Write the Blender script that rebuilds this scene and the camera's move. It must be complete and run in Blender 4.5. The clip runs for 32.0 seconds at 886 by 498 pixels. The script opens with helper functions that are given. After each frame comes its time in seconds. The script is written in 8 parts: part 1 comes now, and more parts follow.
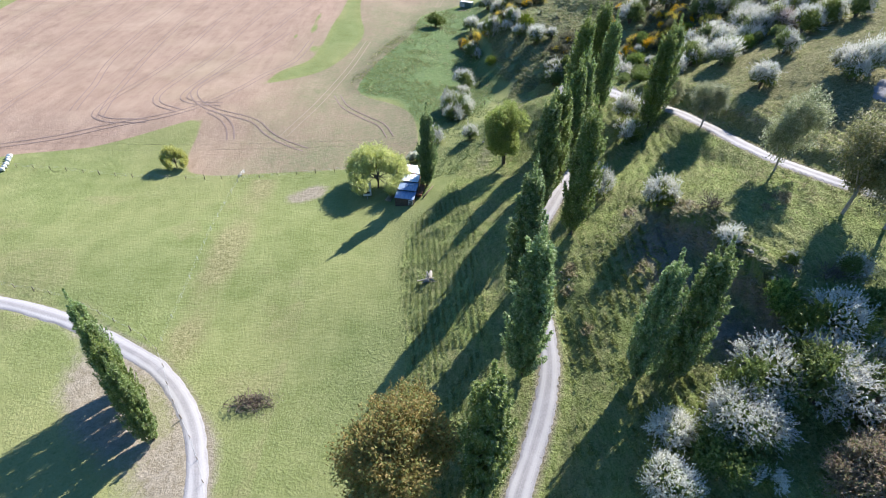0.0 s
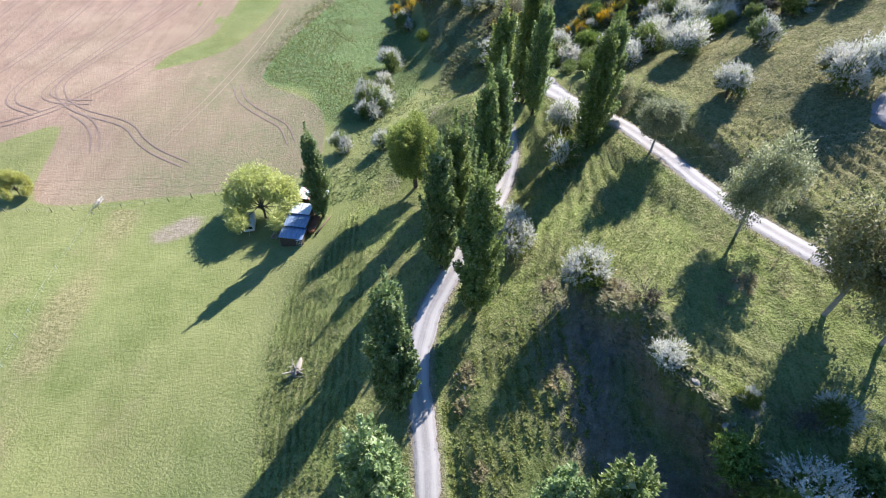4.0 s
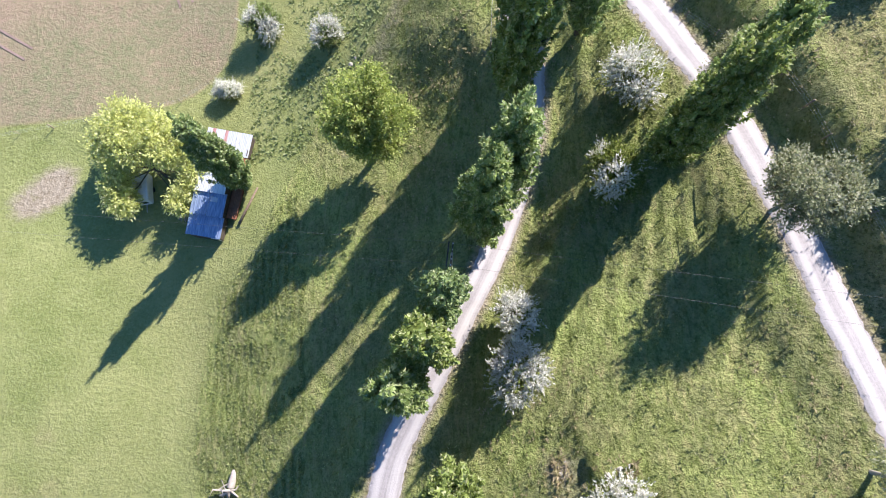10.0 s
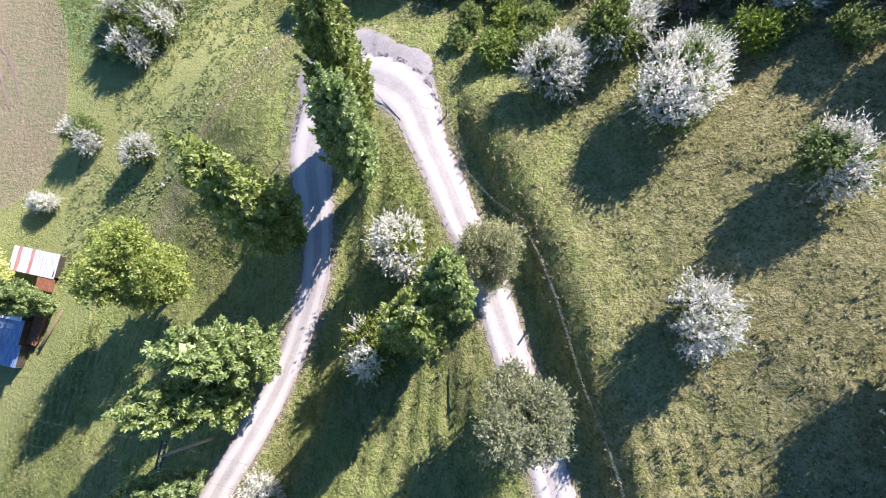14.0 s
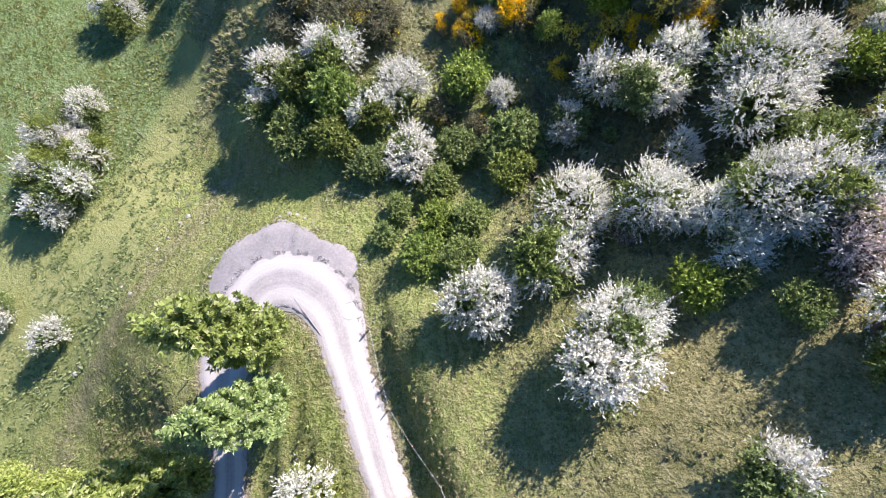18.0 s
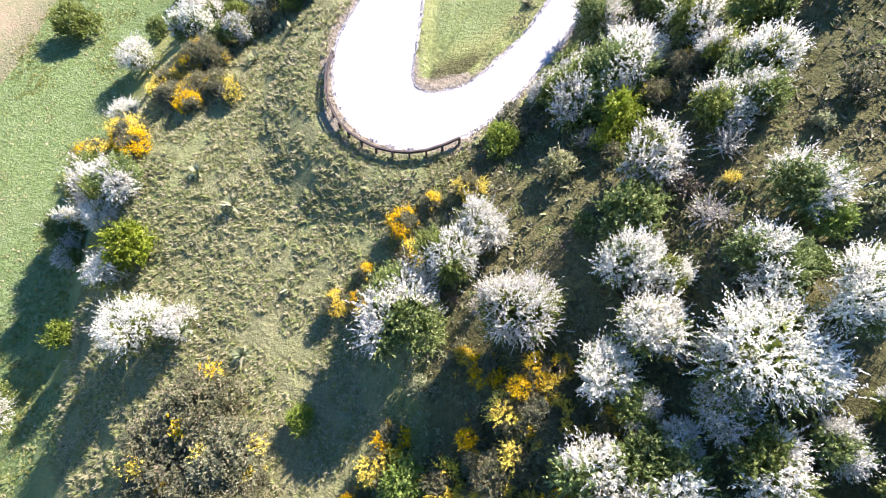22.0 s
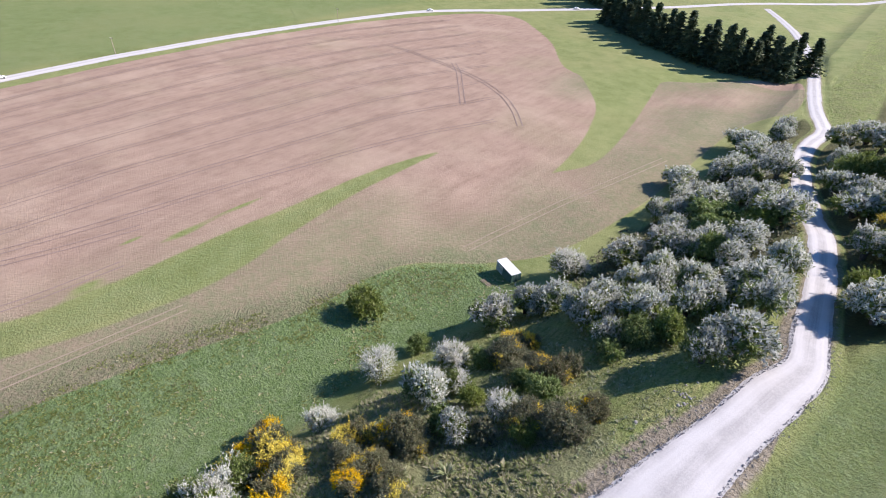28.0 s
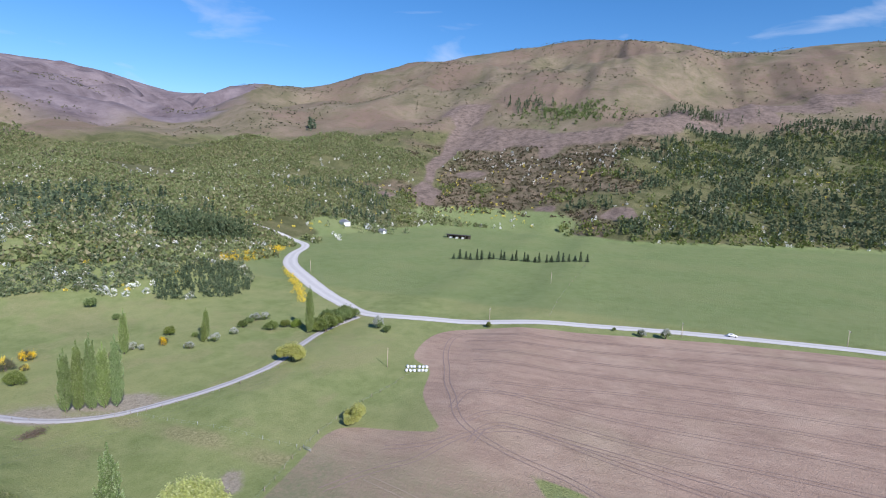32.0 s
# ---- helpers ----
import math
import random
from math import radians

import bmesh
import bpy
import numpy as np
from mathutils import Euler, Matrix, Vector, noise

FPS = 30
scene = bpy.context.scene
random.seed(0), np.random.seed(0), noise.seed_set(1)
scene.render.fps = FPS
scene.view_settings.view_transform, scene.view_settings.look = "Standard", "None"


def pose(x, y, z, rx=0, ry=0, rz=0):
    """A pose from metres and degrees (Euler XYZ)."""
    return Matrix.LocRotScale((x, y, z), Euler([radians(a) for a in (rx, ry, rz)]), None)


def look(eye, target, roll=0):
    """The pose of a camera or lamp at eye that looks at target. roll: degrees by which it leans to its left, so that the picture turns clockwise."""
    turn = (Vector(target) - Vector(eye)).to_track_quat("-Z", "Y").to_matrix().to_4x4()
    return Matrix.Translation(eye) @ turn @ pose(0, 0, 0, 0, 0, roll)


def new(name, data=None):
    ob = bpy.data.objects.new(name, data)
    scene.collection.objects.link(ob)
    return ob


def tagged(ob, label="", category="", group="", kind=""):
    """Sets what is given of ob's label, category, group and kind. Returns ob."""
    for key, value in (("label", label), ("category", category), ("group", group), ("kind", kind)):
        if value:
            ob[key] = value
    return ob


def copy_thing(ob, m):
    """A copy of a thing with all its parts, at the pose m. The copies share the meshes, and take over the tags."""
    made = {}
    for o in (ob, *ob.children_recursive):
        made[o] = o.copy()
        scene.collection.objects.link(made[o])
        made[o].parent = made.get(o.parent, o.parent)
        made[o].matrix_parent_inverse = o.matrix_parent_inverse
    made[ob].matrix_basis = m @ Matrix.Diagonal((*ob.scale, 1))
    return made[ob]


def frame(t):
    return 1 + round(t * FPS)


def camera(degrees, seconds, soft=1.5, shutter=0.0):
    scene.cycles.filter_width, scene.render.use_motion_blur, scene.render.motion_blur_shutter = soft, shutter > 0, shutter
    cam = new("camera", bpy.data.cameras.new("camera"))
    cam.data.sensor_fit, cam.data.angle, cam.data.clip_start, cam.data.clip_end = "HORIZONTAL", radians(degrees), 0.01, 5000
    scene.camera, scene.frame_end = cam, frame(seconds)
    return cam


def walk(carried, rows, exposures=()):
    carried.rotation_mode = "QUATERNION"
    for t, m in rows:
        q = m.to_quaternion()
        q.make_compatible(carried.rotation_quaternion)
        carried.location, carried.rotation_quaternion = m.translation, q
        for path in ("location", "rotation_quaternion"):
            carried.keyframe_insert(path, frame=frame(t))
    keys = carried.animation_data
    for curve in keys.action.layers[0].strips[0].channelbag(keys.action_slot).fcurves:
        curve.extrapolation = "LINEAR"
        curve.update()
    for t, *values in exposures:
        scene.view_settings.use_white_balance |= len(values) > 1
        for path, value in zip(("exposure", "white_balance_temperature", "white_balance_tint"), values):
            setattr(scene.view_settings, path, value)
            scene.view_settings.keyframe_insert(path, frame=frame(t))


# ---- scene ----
cam = camera(79.9, 32.0, soft=1.0)
METRES, EYE, TILT, LEAN, TURN = 210.0, 72.0, -39.3, -0.5, 0.0
ROWS = [
    (0.0, 0.0, 0.0, 0.0, 0.0, 0.0, -0.0),
    (0.5, 0.0056, 0.0051, 0.0044, -1.85, -0.13, 1.48),
    (1.0, 0.0131, 0.0133, 0.0113, -2.57, -0.21, 2.08),
    (1.5, 0.0227, 0.0245, 0.0204, -2.59, -0.26, 2.19),
    (2.0, 0.0332, 0.038, 0.0313, -2.58, -0.31, 2.23),
    (2.5, 0.0448, 0.0534, 0.0436, -2.54, -0.35, 2.31),
    (3.0, 0.0563, 0.0704, 0.0573, -2.38, -0.4, 2.23),
    (3.5, 0.0673, 0.0885, 0.0707, -2.03, -1.53, 1.93),
    (4.0, 0.0775, 0.1075, 0.086, -1.6, -5.78, 1.69),
    (4.5, 0.0862, 0.1267, 0.1011, -1.11, -9.99, 1.31),
    (6.5, 0.0963, 0.2028, 0.159, 0.54, -26.72, 0.09),
    (7.0, 0.0948, 0.2207, 0.1725, 0.67, -30.83, 0.07),
    (7.5, 0.0921, 0.238, 0.1858, 0.69, -34.91, 0.06),
    (8.0, 0.0891, 0.2542, 0.1985, 0.77, -38.88, 0.05),
    (8.5, 0.0868, 0.2704, 0.2114, 0.69, -39.76, 0.3),
    (9.0, 0.0881, 0.2852, 0.2235, 0.19, -39.6, 0.79),
    (9.5, 0.0941, 0.2986, 0.2342, -0.36, -39.43, 1.21),
    (10.0, 0.1034, 0.3103, 0.2435, -0.63, -39.26, 1.28),
    (10.5, 0.1163, 0.3206, 0.2513, -0.68, -39.06, 1.25),
    (11.0, 0.1315, 0.3298, 0.2583, -0.74, -39.01, 1.18),
    (11.5, 0.1488, 0.3375, 0.2638, -0.64, -38.95, 1.13),
    (12.0, 0.1663, 0.3445, 0.2692, -0.69, -38.92, 1.03),
    (12.5, 0.1829, 0.3509, 0.2749, -0.64, -38.86, 0.93),
    (13.0, 0.1964, 0.3572, 0.2813, -0.09, -38.83, 0.37),
    (13.5, 0.2058, 0.363, 0.2872, 0.17, -38.86, 0.08),
    (15.5, 0.2217, 0.3885, 0.307, -0.1, -38.76, 0.19),
    (16.0, 0.225, 0.3981, 0.3139, -0.18, -38.71, 0.27),
    (16.5, 0.2293, 0.4095, 0.3225, -0.3, -38.67, 0.45),
    (17.0, 0.2341, 0.4218, 0.3322, -0.46, -38.52, 0.54),
    (17.5, 0.2395, 0.4345, 0.3422, -0.59, -38.48, 0.65),
    (18.0, 0.2459, 0.4489, 0.3539, -0.65, -38.41, 0.7),
    (18.5, 0.2531, 0.464, 0.3664, -0.67, -38.31, 0.7),
    (19.0, 0.2606, 0.4801, 0.3795, -0.67, -38.2, 0.73),
    (19.5, 0.2681, 0.4969, 0.3936, -0.67, -38.09, 0.77),
    (20.0, 0.2759, 0.5142, 0.4078, -0.76, -37.89, 0.78),
    (20.5, 0.2839, 0.5327, 0.4232, -0.73, -36.57, 0.78),
    (21.0, 0.2899, 0.5503, 0.4385, -0.42, -32.27, 0.41),
    (21.5, 0.2944, 0.5676, 0.4533, -0.33, -27.98, 0.33),
    (22.0, 0.2966, 0.5842, 0.4676, -0.25, -23.58, 0.12),
    (22.5, 0.2976, 0.6006, 0.4817, -0.06, -19.22, -0.11),
    (23.0, 0.2976, 0.6167, 0.4957, 0.09, -14.92, -0.27),
    (23.5, 0.2962, 0.6322, 0.5098, 0.24, -10.63, -0.48),
    (24.0, 0.2939, 0.6474, 0.5235, 0.36, -6.37, -0.54),
    (24.5, 0.2915, 0.6622, 0.537, 0.43, -2.13, -0.54),
    (26.5, 0.2812, 0.6848, 0.556, 6.58, -1.26, -6.07),
    (27.0, 0.2791, 0.6848, 0.5559, 13.47, -2.34, -11.84),
    (27.5, 0.2774, 0.6851, 0.5563, 21.92, -2.19, -18.28),
    (28.0, 0.2764, 0.6845, 0.5545, 32.27, -1.74, -25.25),
    (28.5, 0.2746, 0.6847, 0.554, 43.66, -5.73, -30.76),
    (29.0, 0.2732, 0.684, 0.5532, 52.29, -6.19, -34.46),
    (29.5, 0.2717, 0.683, 0.5523, 61.72, -7.62, -37.52),
    (30.0, 0.2708, 0.6825, 0.5518, 70.93, -9.21, -39.7),
    (30.5, 0.2706, 0.6815, 0.5509, 79.23, -10.45, -40.92),
    (31.0, 0.2708, 0.6804, 0.5507, 88.99, -12.81, -41.52),
    (31.5, 0.2709, 0.6799, 0.5503, 102.79, -17.76, -40.97),
    (32.0, 0.2715, 0.6796, 0.55, 115.0, -22.97, -39.11),
]
walk(cam, [(t, pose(0, 0, EYE, TILT, LEAN, TURN) @ pose(METRES * x, METRES * y, METRES * z, 90 + pitch, roll, yaw)) for t, x, y, z, yaw, pitch, roll in ROWS], [(t, e, k, g) for t, e, k, g in ((0, 1.02, 6250, 12), (7, 1.17, 6400, 16), (12, 1.26, 6500, 19), (18, 1.27, 6550, 21), (20, 1.32, 6600, 21), (22, 1.85, 6800, 22), (23, 1.55, 6800, 22), (24, 1.0, 6650, 23), (27, 0.74, 6500, 20), (28, 0.72, 6400, 20), (29, 0.6, 6250, 20), (30.5, 0.42, 6100, 19), (32, 0.34, 5850, 16))])

# ---- light ----
SUN_AZ, SUN_EL = math.atan2(0.62, 0.785), radians(35.5)  # azimuth from north (y) towards east (x)
world = bpy.data.worlds.new("sky")
scene.world = world
world.use_nodes = True
wn = world.node_tree
wn.nodes.clear()
w_out = wn.nodes.new("ShaderNodeOutputWorld")
w_bg = wn.nodes.new("ShaderNodeBackground")
w_sky = wn.nodes.new("ShaderNodeTexSky")
w_sky.sky_type = "NISHITA"
w_sky.sun_disc = False
w_sky.sun_elevation = SUN_EL
w_sky.sun_rotation = SUN_AZ
w_sky.air_density, w_sky.dust_density, w_sky.ozone_density = 1.0, 0.15, 4.5
w_bg.inputs["Strength"].default_value = 0.105
# thin cloud over the blue
w_co = wn.nodes.new("ShaderNodeTexCoord")
w_map = wn.nodes.new("ShaderNodeMapping")
w_map.inputs["Scale"].default_value = (2.2, 2.2, 7.0)
w_noise = wn.nodes.new("ShaderNodeTexNoise")
w_noise.inputs["Scale"].default_value = 2.3
w_noise.inputs["Detail"].default_value = 8
w_noise.inputs["Distortion"].default_value = 0.5
w_ramp = wn.nodes.new("ShaderNodeMapRange")
for k, v in (("From Min", 0.60), ("From Max", 0.82), ("To Max", 0.6)):
    w_ramp.inputs[k].default_value = v
w_mix = wn.nodes.new("ShaderNodeMix")
w_mix.data_type = "RGBA"
w_mix.inputs[7].default_value = (6.2, 6.5, 7.0, 1)
wn.links.new(w_co.outputs["Generated"], w_map.inputs["Vector"])
wn.links.new(w_map.outputs[0], w_noise.inputs["Vector"])
wn.links.new(w_noise.outputs["Fac"], w_ramp.inputs["Value"])
wn.links.new(w_ramp.outputs[0], w_mix.inputs[0])
w_hue = wn.nodes.new("ShaderNodeHueSaturation")
w_hue.inputs["Saturation"].default_value = 1.22
wn.links.new(w_sky.outputs[0], w_hue.inputs["Color"])
wn.links.new(w_hue.outputs[0], w_mix.inputs[6])
wn.links.new(w_mix.outputs[2], w_bg.inputs["Color"])
wn.links.new(w_bg.outputs[0], w_out.inputs[0])

sun = new("sun", bpy.data.lights.new("sun", "SUN"))
sun.data.energy, sun.data.angle, sun.data.color = 5.0, radians(0.55), (1.0, 0.96, 0.89)
sun_from = Vector((math.sin(SUN_AZ) * math.cos(SUN_EL), math.cos(SUN_AZ) * math.cos(SUN_EL), math.sin(SUN_EL)))
sun.matrix_world = look(sun_from * 300, (0, 0, 0))

# ---- materials ----
def tree_of(name, rough=0.9, spec=0.2):
    """A material with its node tree, its shader and a maker of nodes."""
    m = bpy.data.materials.new(name)
    m.use_nodes = True
    t = m.node_tree
    shader = t.nodes["Principled BSDF"]
    shader.inputs["Roughness"].default_value = rough
    shader.inputs["Specular IOR Level"].default_value = spec
    return m, t, shader


def put(t, kind, ins=(), **attrs):
    """A node with its inputs: a value, or another node's socket."""
    n = t.nodes.new("ShaderNode" + kind)
    for k, v in attrs.items():
        if k == "op":
            n.operation = v
        elif k == "data":
            n.data_type = v
        elif k == "attr":
            n.attribute_name = v
        elif k == "dim":
            n.noise_dimensions = v
        elif k == "feature":
            n.feature = v
    for k, v in dict(ins).items():
        if isinstance(v, bpy.types.NodeSocket):
            t.links.new(v, n.inputs[k])
        else:
            n.inputs[k].default_value = v
    return n


def rgb(c):
    return (c[0], c[1], c[2], 1.0)


def mix(t, fac, a, b):
    n = t.nodes.new("ShaderNodeMix")
    n.data_type = "RGBA"
    for k, v in ((0, fac), (6, a), (7, b)):
        if isinstance(v, bpy.types.NodeSocket):
            t.links.new(v, n.inputs[k])
        else:
            n.inputs[k].default_value = v if k == 0 else rgb(v)
    return n.outputs[2]


def place(t):
    return put(t, "NewGeometry").outputs["Position"]


def noise_at(t, scale, detail=4, rough=0.6, at=None, warp=0.0):
    n = put(t, "TexNoise", {"Vector": at or place(t), "Scale": scale, "Detail": detail, "Roughness": rough, "Distortion": warp})
    return n.outputs["Fac"]


def ramp(t, v, lo, hi, a=0.0, b=1.0):
    return put(t, "MapRange", {"Value": v, "From Min": lo, "From Max": hi, "To Min": a, "To Max": b}).outputs[0]


def calc(t, op, a, b=0.0):
    return put(t, "Math", {0: a, 1: b}, op=op).outputs[0]


def bump(t, shader, height, strength=0.5, dist=0.1):
    n = put(t, "Bump", {"Height": height, "Strength": strength, "Distance": dist})
    t.links.new(n.outputs[0], shader.inputs["Normal"])


def finish(t, shader, colour):
    t.links.new(colour, shader.inputs["Base Color"])


def leaf_material(name, dark, light, third, third_share=0.15, glow=0.35, rough=0.55, patch=0.35):
    """Leaves: each leaf its own tint, clumps lighter and darker, a share of a third colour; light shines through."""
    m, t, sh = tree_of(name, rough, 0.25)
    geo = put(t, "NewGeometry")
    per = geo.outputs["Random Per Island"]
    ob = put(t, "ObjectInfo")
    clump = noise_at(t, patch, 2)
    base = mix(t, ramp(t, calc(t, "ADD", calc(t, "MULTIPLY", per, 0.6), calc(t, "MULTIPLY", clump, 0.9)), 0.35, 1.1), dark, light)
    pick = ramp(t, calc(t, "FRACT", calc(t, "MULTIPLY", per, 7.31)), 1 - third_share - 0.02, 1 - third_share + 0.02)
    col = mix(t, pick, base, third)
    vary = put(t, "HueSaturation", {"Hue": ramp(t, ob.outputs["Random"], 0, 1, 0.485, 0.515), "Saturation": ramp(t, ob.outputs["Random"], 0, 1, 1.05, 0.85),
                                   "Value": ramp(t, calc(t, "FRACT", calc(t, "MULTIPLY", ob.outputs["Random"], 5.7)), 0, 1, 0.85, 1.15), "Color": col}).outputs[0]
    finish(t, sh, vary)
    tr = put(t, "BsdfTranslucent", {"Color": vary})
    mx = put(t, "MixShader", {0: glow, 1: sh.outputs[0], 2: tr.outputs[0]})
    t.links.new(mx.outputs[0], t.nodes["Material Output"].inputs[0])
    return m


def plain(name, a, b, scale=3.0, rough=0.8, metal=0.0, bump_by=0.2, spec=0.3):
    """A worn surface: two tints, at a coarse and a fine scale."""
    m, t, sh = tree_of(name, rough, spec)
    sh.inputs["Metallic"].default_value = metal
    n = calc(t, "ADD", calc(t, "MULTIPLY", noise_at(t, scale, 5), 0.6), calc(t, "MULTIPLY", noise_at(t, scale * 9, 4), 0.4))
    finish(t, sh, mix(t, ramp(t, n, 0.35, 0.65), a, b))
    bump(t, sh, n, bump_by, 0.05)
    return m


POPLAR = leaf_material("poplar_leaf", (0.15, 0.21, 0.055), (0.34, 0.44, 0.135), (0.47, 0.52, 0.26), 0.2, 0.4)
BROADLEAF = leaf_material("broadleaf_leaf", (0.24, 0.29, 0.04), (0.52, 0.58, 0.10), (0.60, 0.60, 0.18), 0.2, 0.5)
WILLOW = leaf_material("willow_leaf", (0.40, 0.42, 0.10), (0.68, 0.69, 0.21), (0.74, 0.72, 0.34), 0.2, 0.5)
HAW_LEAF = leaf_material("hawthorn_leaf", (0.085, 0.12, 0.026), (0.25, 0.32, 0.07), (0.36, 0.40, 0.15), 0.2, 0.4)
HAW_BLOOM = leaf_material("hawthorn_blossom", (0.60, 0.58, 0.51), (0.88, 0.86, 0.79), (0.32, 0.36, 0.17), 0.12, 0.4)
PINK_BLOOM = leaf_material("pink_blossom", (0.38, 0.30, 0.27), (0.75, 0.62, 0.58), (0.25, 0.22, 0.12), 0.2, 0.25)
GORSE_LEAF = leaf_material("gorse_leaf", (0.10, 0.108, 0.05), (0.23, 0.235, 0.12), (0.29, 0.24, 0.15), 0.22)
GORSE_BLOOM = leaf_material("gorse_blossom", (0.70, 0.46, 0.008), (0.92, 0.70, 0.02), (0.42, 0.30, 0.02), 0.15, 0.25)
BRIGHT_LEAF = leaf_material("bright_leaf", (0.09, 0.14, 0.012), (0.28, 0.37, 0.04), (0.36, 0.42, 0.09), 0.2)
BIRCH_LEAF = leaf_material("birch_leaf", (0.19, 0.215, 0.095), (0.42, 0.44, 0.22), (0.52, 0.50, 0.34), 0.25, 0.55)
GUM_LEAF = leaf_material("gum_leaf", (0.20, 0.165, 0.05), (0.50, 0.38, 0.13), (0.32, 0.34, 0.11), 0.4, 0.5)
DRY_TWIG = leaf_material("dry_twig", (0.09, 0.065, 0.05), (0.20, 0.15, 0.11), (0.16, 0.17, 0.07), 0.15, 0.1)
RED_TWIG = leaf_material("red_twig", (0.28, 0.205, 0.14), (0.54, 0.41, 0.29), (0.34, 0.34, 0.14), 0.25, 0.4)
PALE_TWIG = leaf_material("pale_twig", (0.30, 0.27, 0.22), (0.62, 0.58, 0.50), (0.20, 0.20, 0.09), 0.15, 0.15)
CONIFER = leaf_material("conifer_needle", (0.06, 0.09, 0.045), (0.13, 0.175, 0.085), (0.18, 0.205, 0.105), 0.15, 0.25, 0.6, 0.05)
FAR_LEAF = leaf_material("far_leaf", (0.075, 0.11, 0.03), (0.20, 0.25, 0.07), (0.27, 0.27, 0.10), 0.2, 0.3, 0.6, 0.03)
TUFT = leaf_material("tuft_blade", (0.21, 0.195, 0.085), (0.42, 0.39, 0.20), (0.52, 0.45, 0.27), 0.25, 0.45, 0.6, 0.2)
TUFT_GREEN = leaf_material("green_tuft_blade", (0.135, 0.175, 0.05), (0.31, 0.37, 0.12), (0.39, 0.41, 0.18), 0.25, 0.58, 0.6, 0.2)
TUSSOCK_BLADE = leaf_material("tussock_blade", (0.26, 0.275, 0.13), (0.62, 0.57, 0.37), (0.32, 0.39, 0.14), 0.35, 0.58, 0.6, 0.3)
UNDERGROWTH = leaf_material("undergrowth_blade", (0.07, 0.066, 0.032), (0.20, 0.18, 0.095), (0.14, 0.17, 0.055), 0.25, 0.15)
FAR_GREEN = leaf_material("far_green_leaf", (0.115, 0.15, 0.055), (0.26, 0.30, 0.125), (0.30, 0.28, 0.15), 0.25, 0.3, 0.6, 0.02)
FAR_BRUSH = leaf_material("far_brush_leaf", (0.065, 0.065, 0.03), (0.14, 0.125, 0.06), (0.17, 0.125, 0.08), 0.2, 0.2)
FLAX_LEAF = leaf_material("flax_leaf", (0.12, 0.15, 0.06), (0.30, 0.33, 0.16), (0.42, 0.40, 0.24), 0.2, 0.25)
DEADWOOD = plain("dead_wood", (0.12, 0.085, 0.06), (0.25, 0.19, 0.14), 3.0, 0.95, 0, 0.3)
RUT = plain("pressed_soil", (0.225, 0.16, 0.13), (0.305, 0.222, 0.184), 0.6, 0.95, 0, 0.4)
PALE_RUT = plain("dry_soil", (0.265, 0.207, 0.148), (0.35, 0.272, 0.197), 0.6, 0.95, 0, 0.4)
BARK = plain("bark", (0.07, 0.055, 0.042), (0.17, 0.14, 0.11), 2.0, 0.95, 0, 0.6)
HAW_FLECK = leaf_material("fading_blossom", (0.46, 0.47, 0.39), (0.80, 0.78, 0.71), (0.17, 0.21, 0.08), 0.24, 0.4)
GRAVEL_STONE = plain("gravel_stone", (0.22, 0.205, 0.205), (0.46, 0.43, 0.42), 2.0, 0.95, 0, 0.3)
PALE_BARK = plain("pale_bark", (0.28, 0.24, 0.20), (0.46, 0.42, 0.37), 2.0, 0.9, 0, 0.4)


def gravel_material(name, a, b, rut, ruts=True):
    """Crushed stone, whiter where the wheels run, greyer and stonier along the crown and the edges."""
    m, t, sh = tree_of(name, 0.95, 0.2)
    fine = noise_at(t, 4.0, 6, 0.8)
    coarse = noise_at(t, 0.35, 5, 0.65, warp=0.4)
    uv = put(t, "UVMap").outputs[0]
    sep = put(t, "SeparateXYZ", {0: uv})
    v = calc(t, "ADD", sep.outputs[1], calc(t, "MULTIPLY", calc(t, "SUBTRACT", noise_at(t, 0.12, 3), 0.5), 0.35))
    wheel = ramp(t, calc(t, "ABSOLUTE", calc(t, "SUBTRACT", calc(t, "ABSOLUTE", v), 0.5)), 0.12, 0.34, 1.0, 0.0)
    streak_at = put(t, "CombineXYZ", {0: calc(t, "MULTIPLY", sep.outputs[0], 0.05), 1: calc(t, "MULTIPLY", sep.outputs[1], 5.0)})
    streak = put(t, "TexNoise", {"Vector": streak_at.outputs[0], "Scale": 2.0, "Detail": 5}).outputs["Fac"]
    col = mix(t, ramp(t, calc(t, "ADD", calc(t, "MULTIPLY", fine, 0.45), calc(t, "ADD", calc(t, "MULTIPLY", coarse, 0.35), calc(t, "MULTIPLY", streak, 0.3))), 0.38, 0.72), a, b)
    if ruts:
        col = mix(t, calc(t, "MULTIPLY", wheel, 0.55), col, rut)
    finish(t, sh, col)
    bump(t, sh, calc(t, "ADD", fine, calc(t, "MULTIPLY", streak, 0.5)), 0.5, 0.06)
    return m


GRAVEL = gravel_material("pale_gravel", (0.23, 0.213, 0.21), (0.43, 0.40, 0.39), (0.53, 0.497, 0.48))
COARSE_GRAVEL = gravel_material("coarse_gravel", (0.16, 0.148, 0.15), (0.38, 0.353, 0.35), (0.4, 0.4, 0.4), False)
WHITE_GRAVEL = gravel_material("white_gravel", (0.31, 0.288, 0.276), (0.55, 0.52, 0.50), (0.62, 0.592, 0.575))
SEALED = gravel_material("worn_seal", (0.42, 0.39, 0.365), (0.57, 0.535, 0.50), (0.62, 0.588, 0.55))


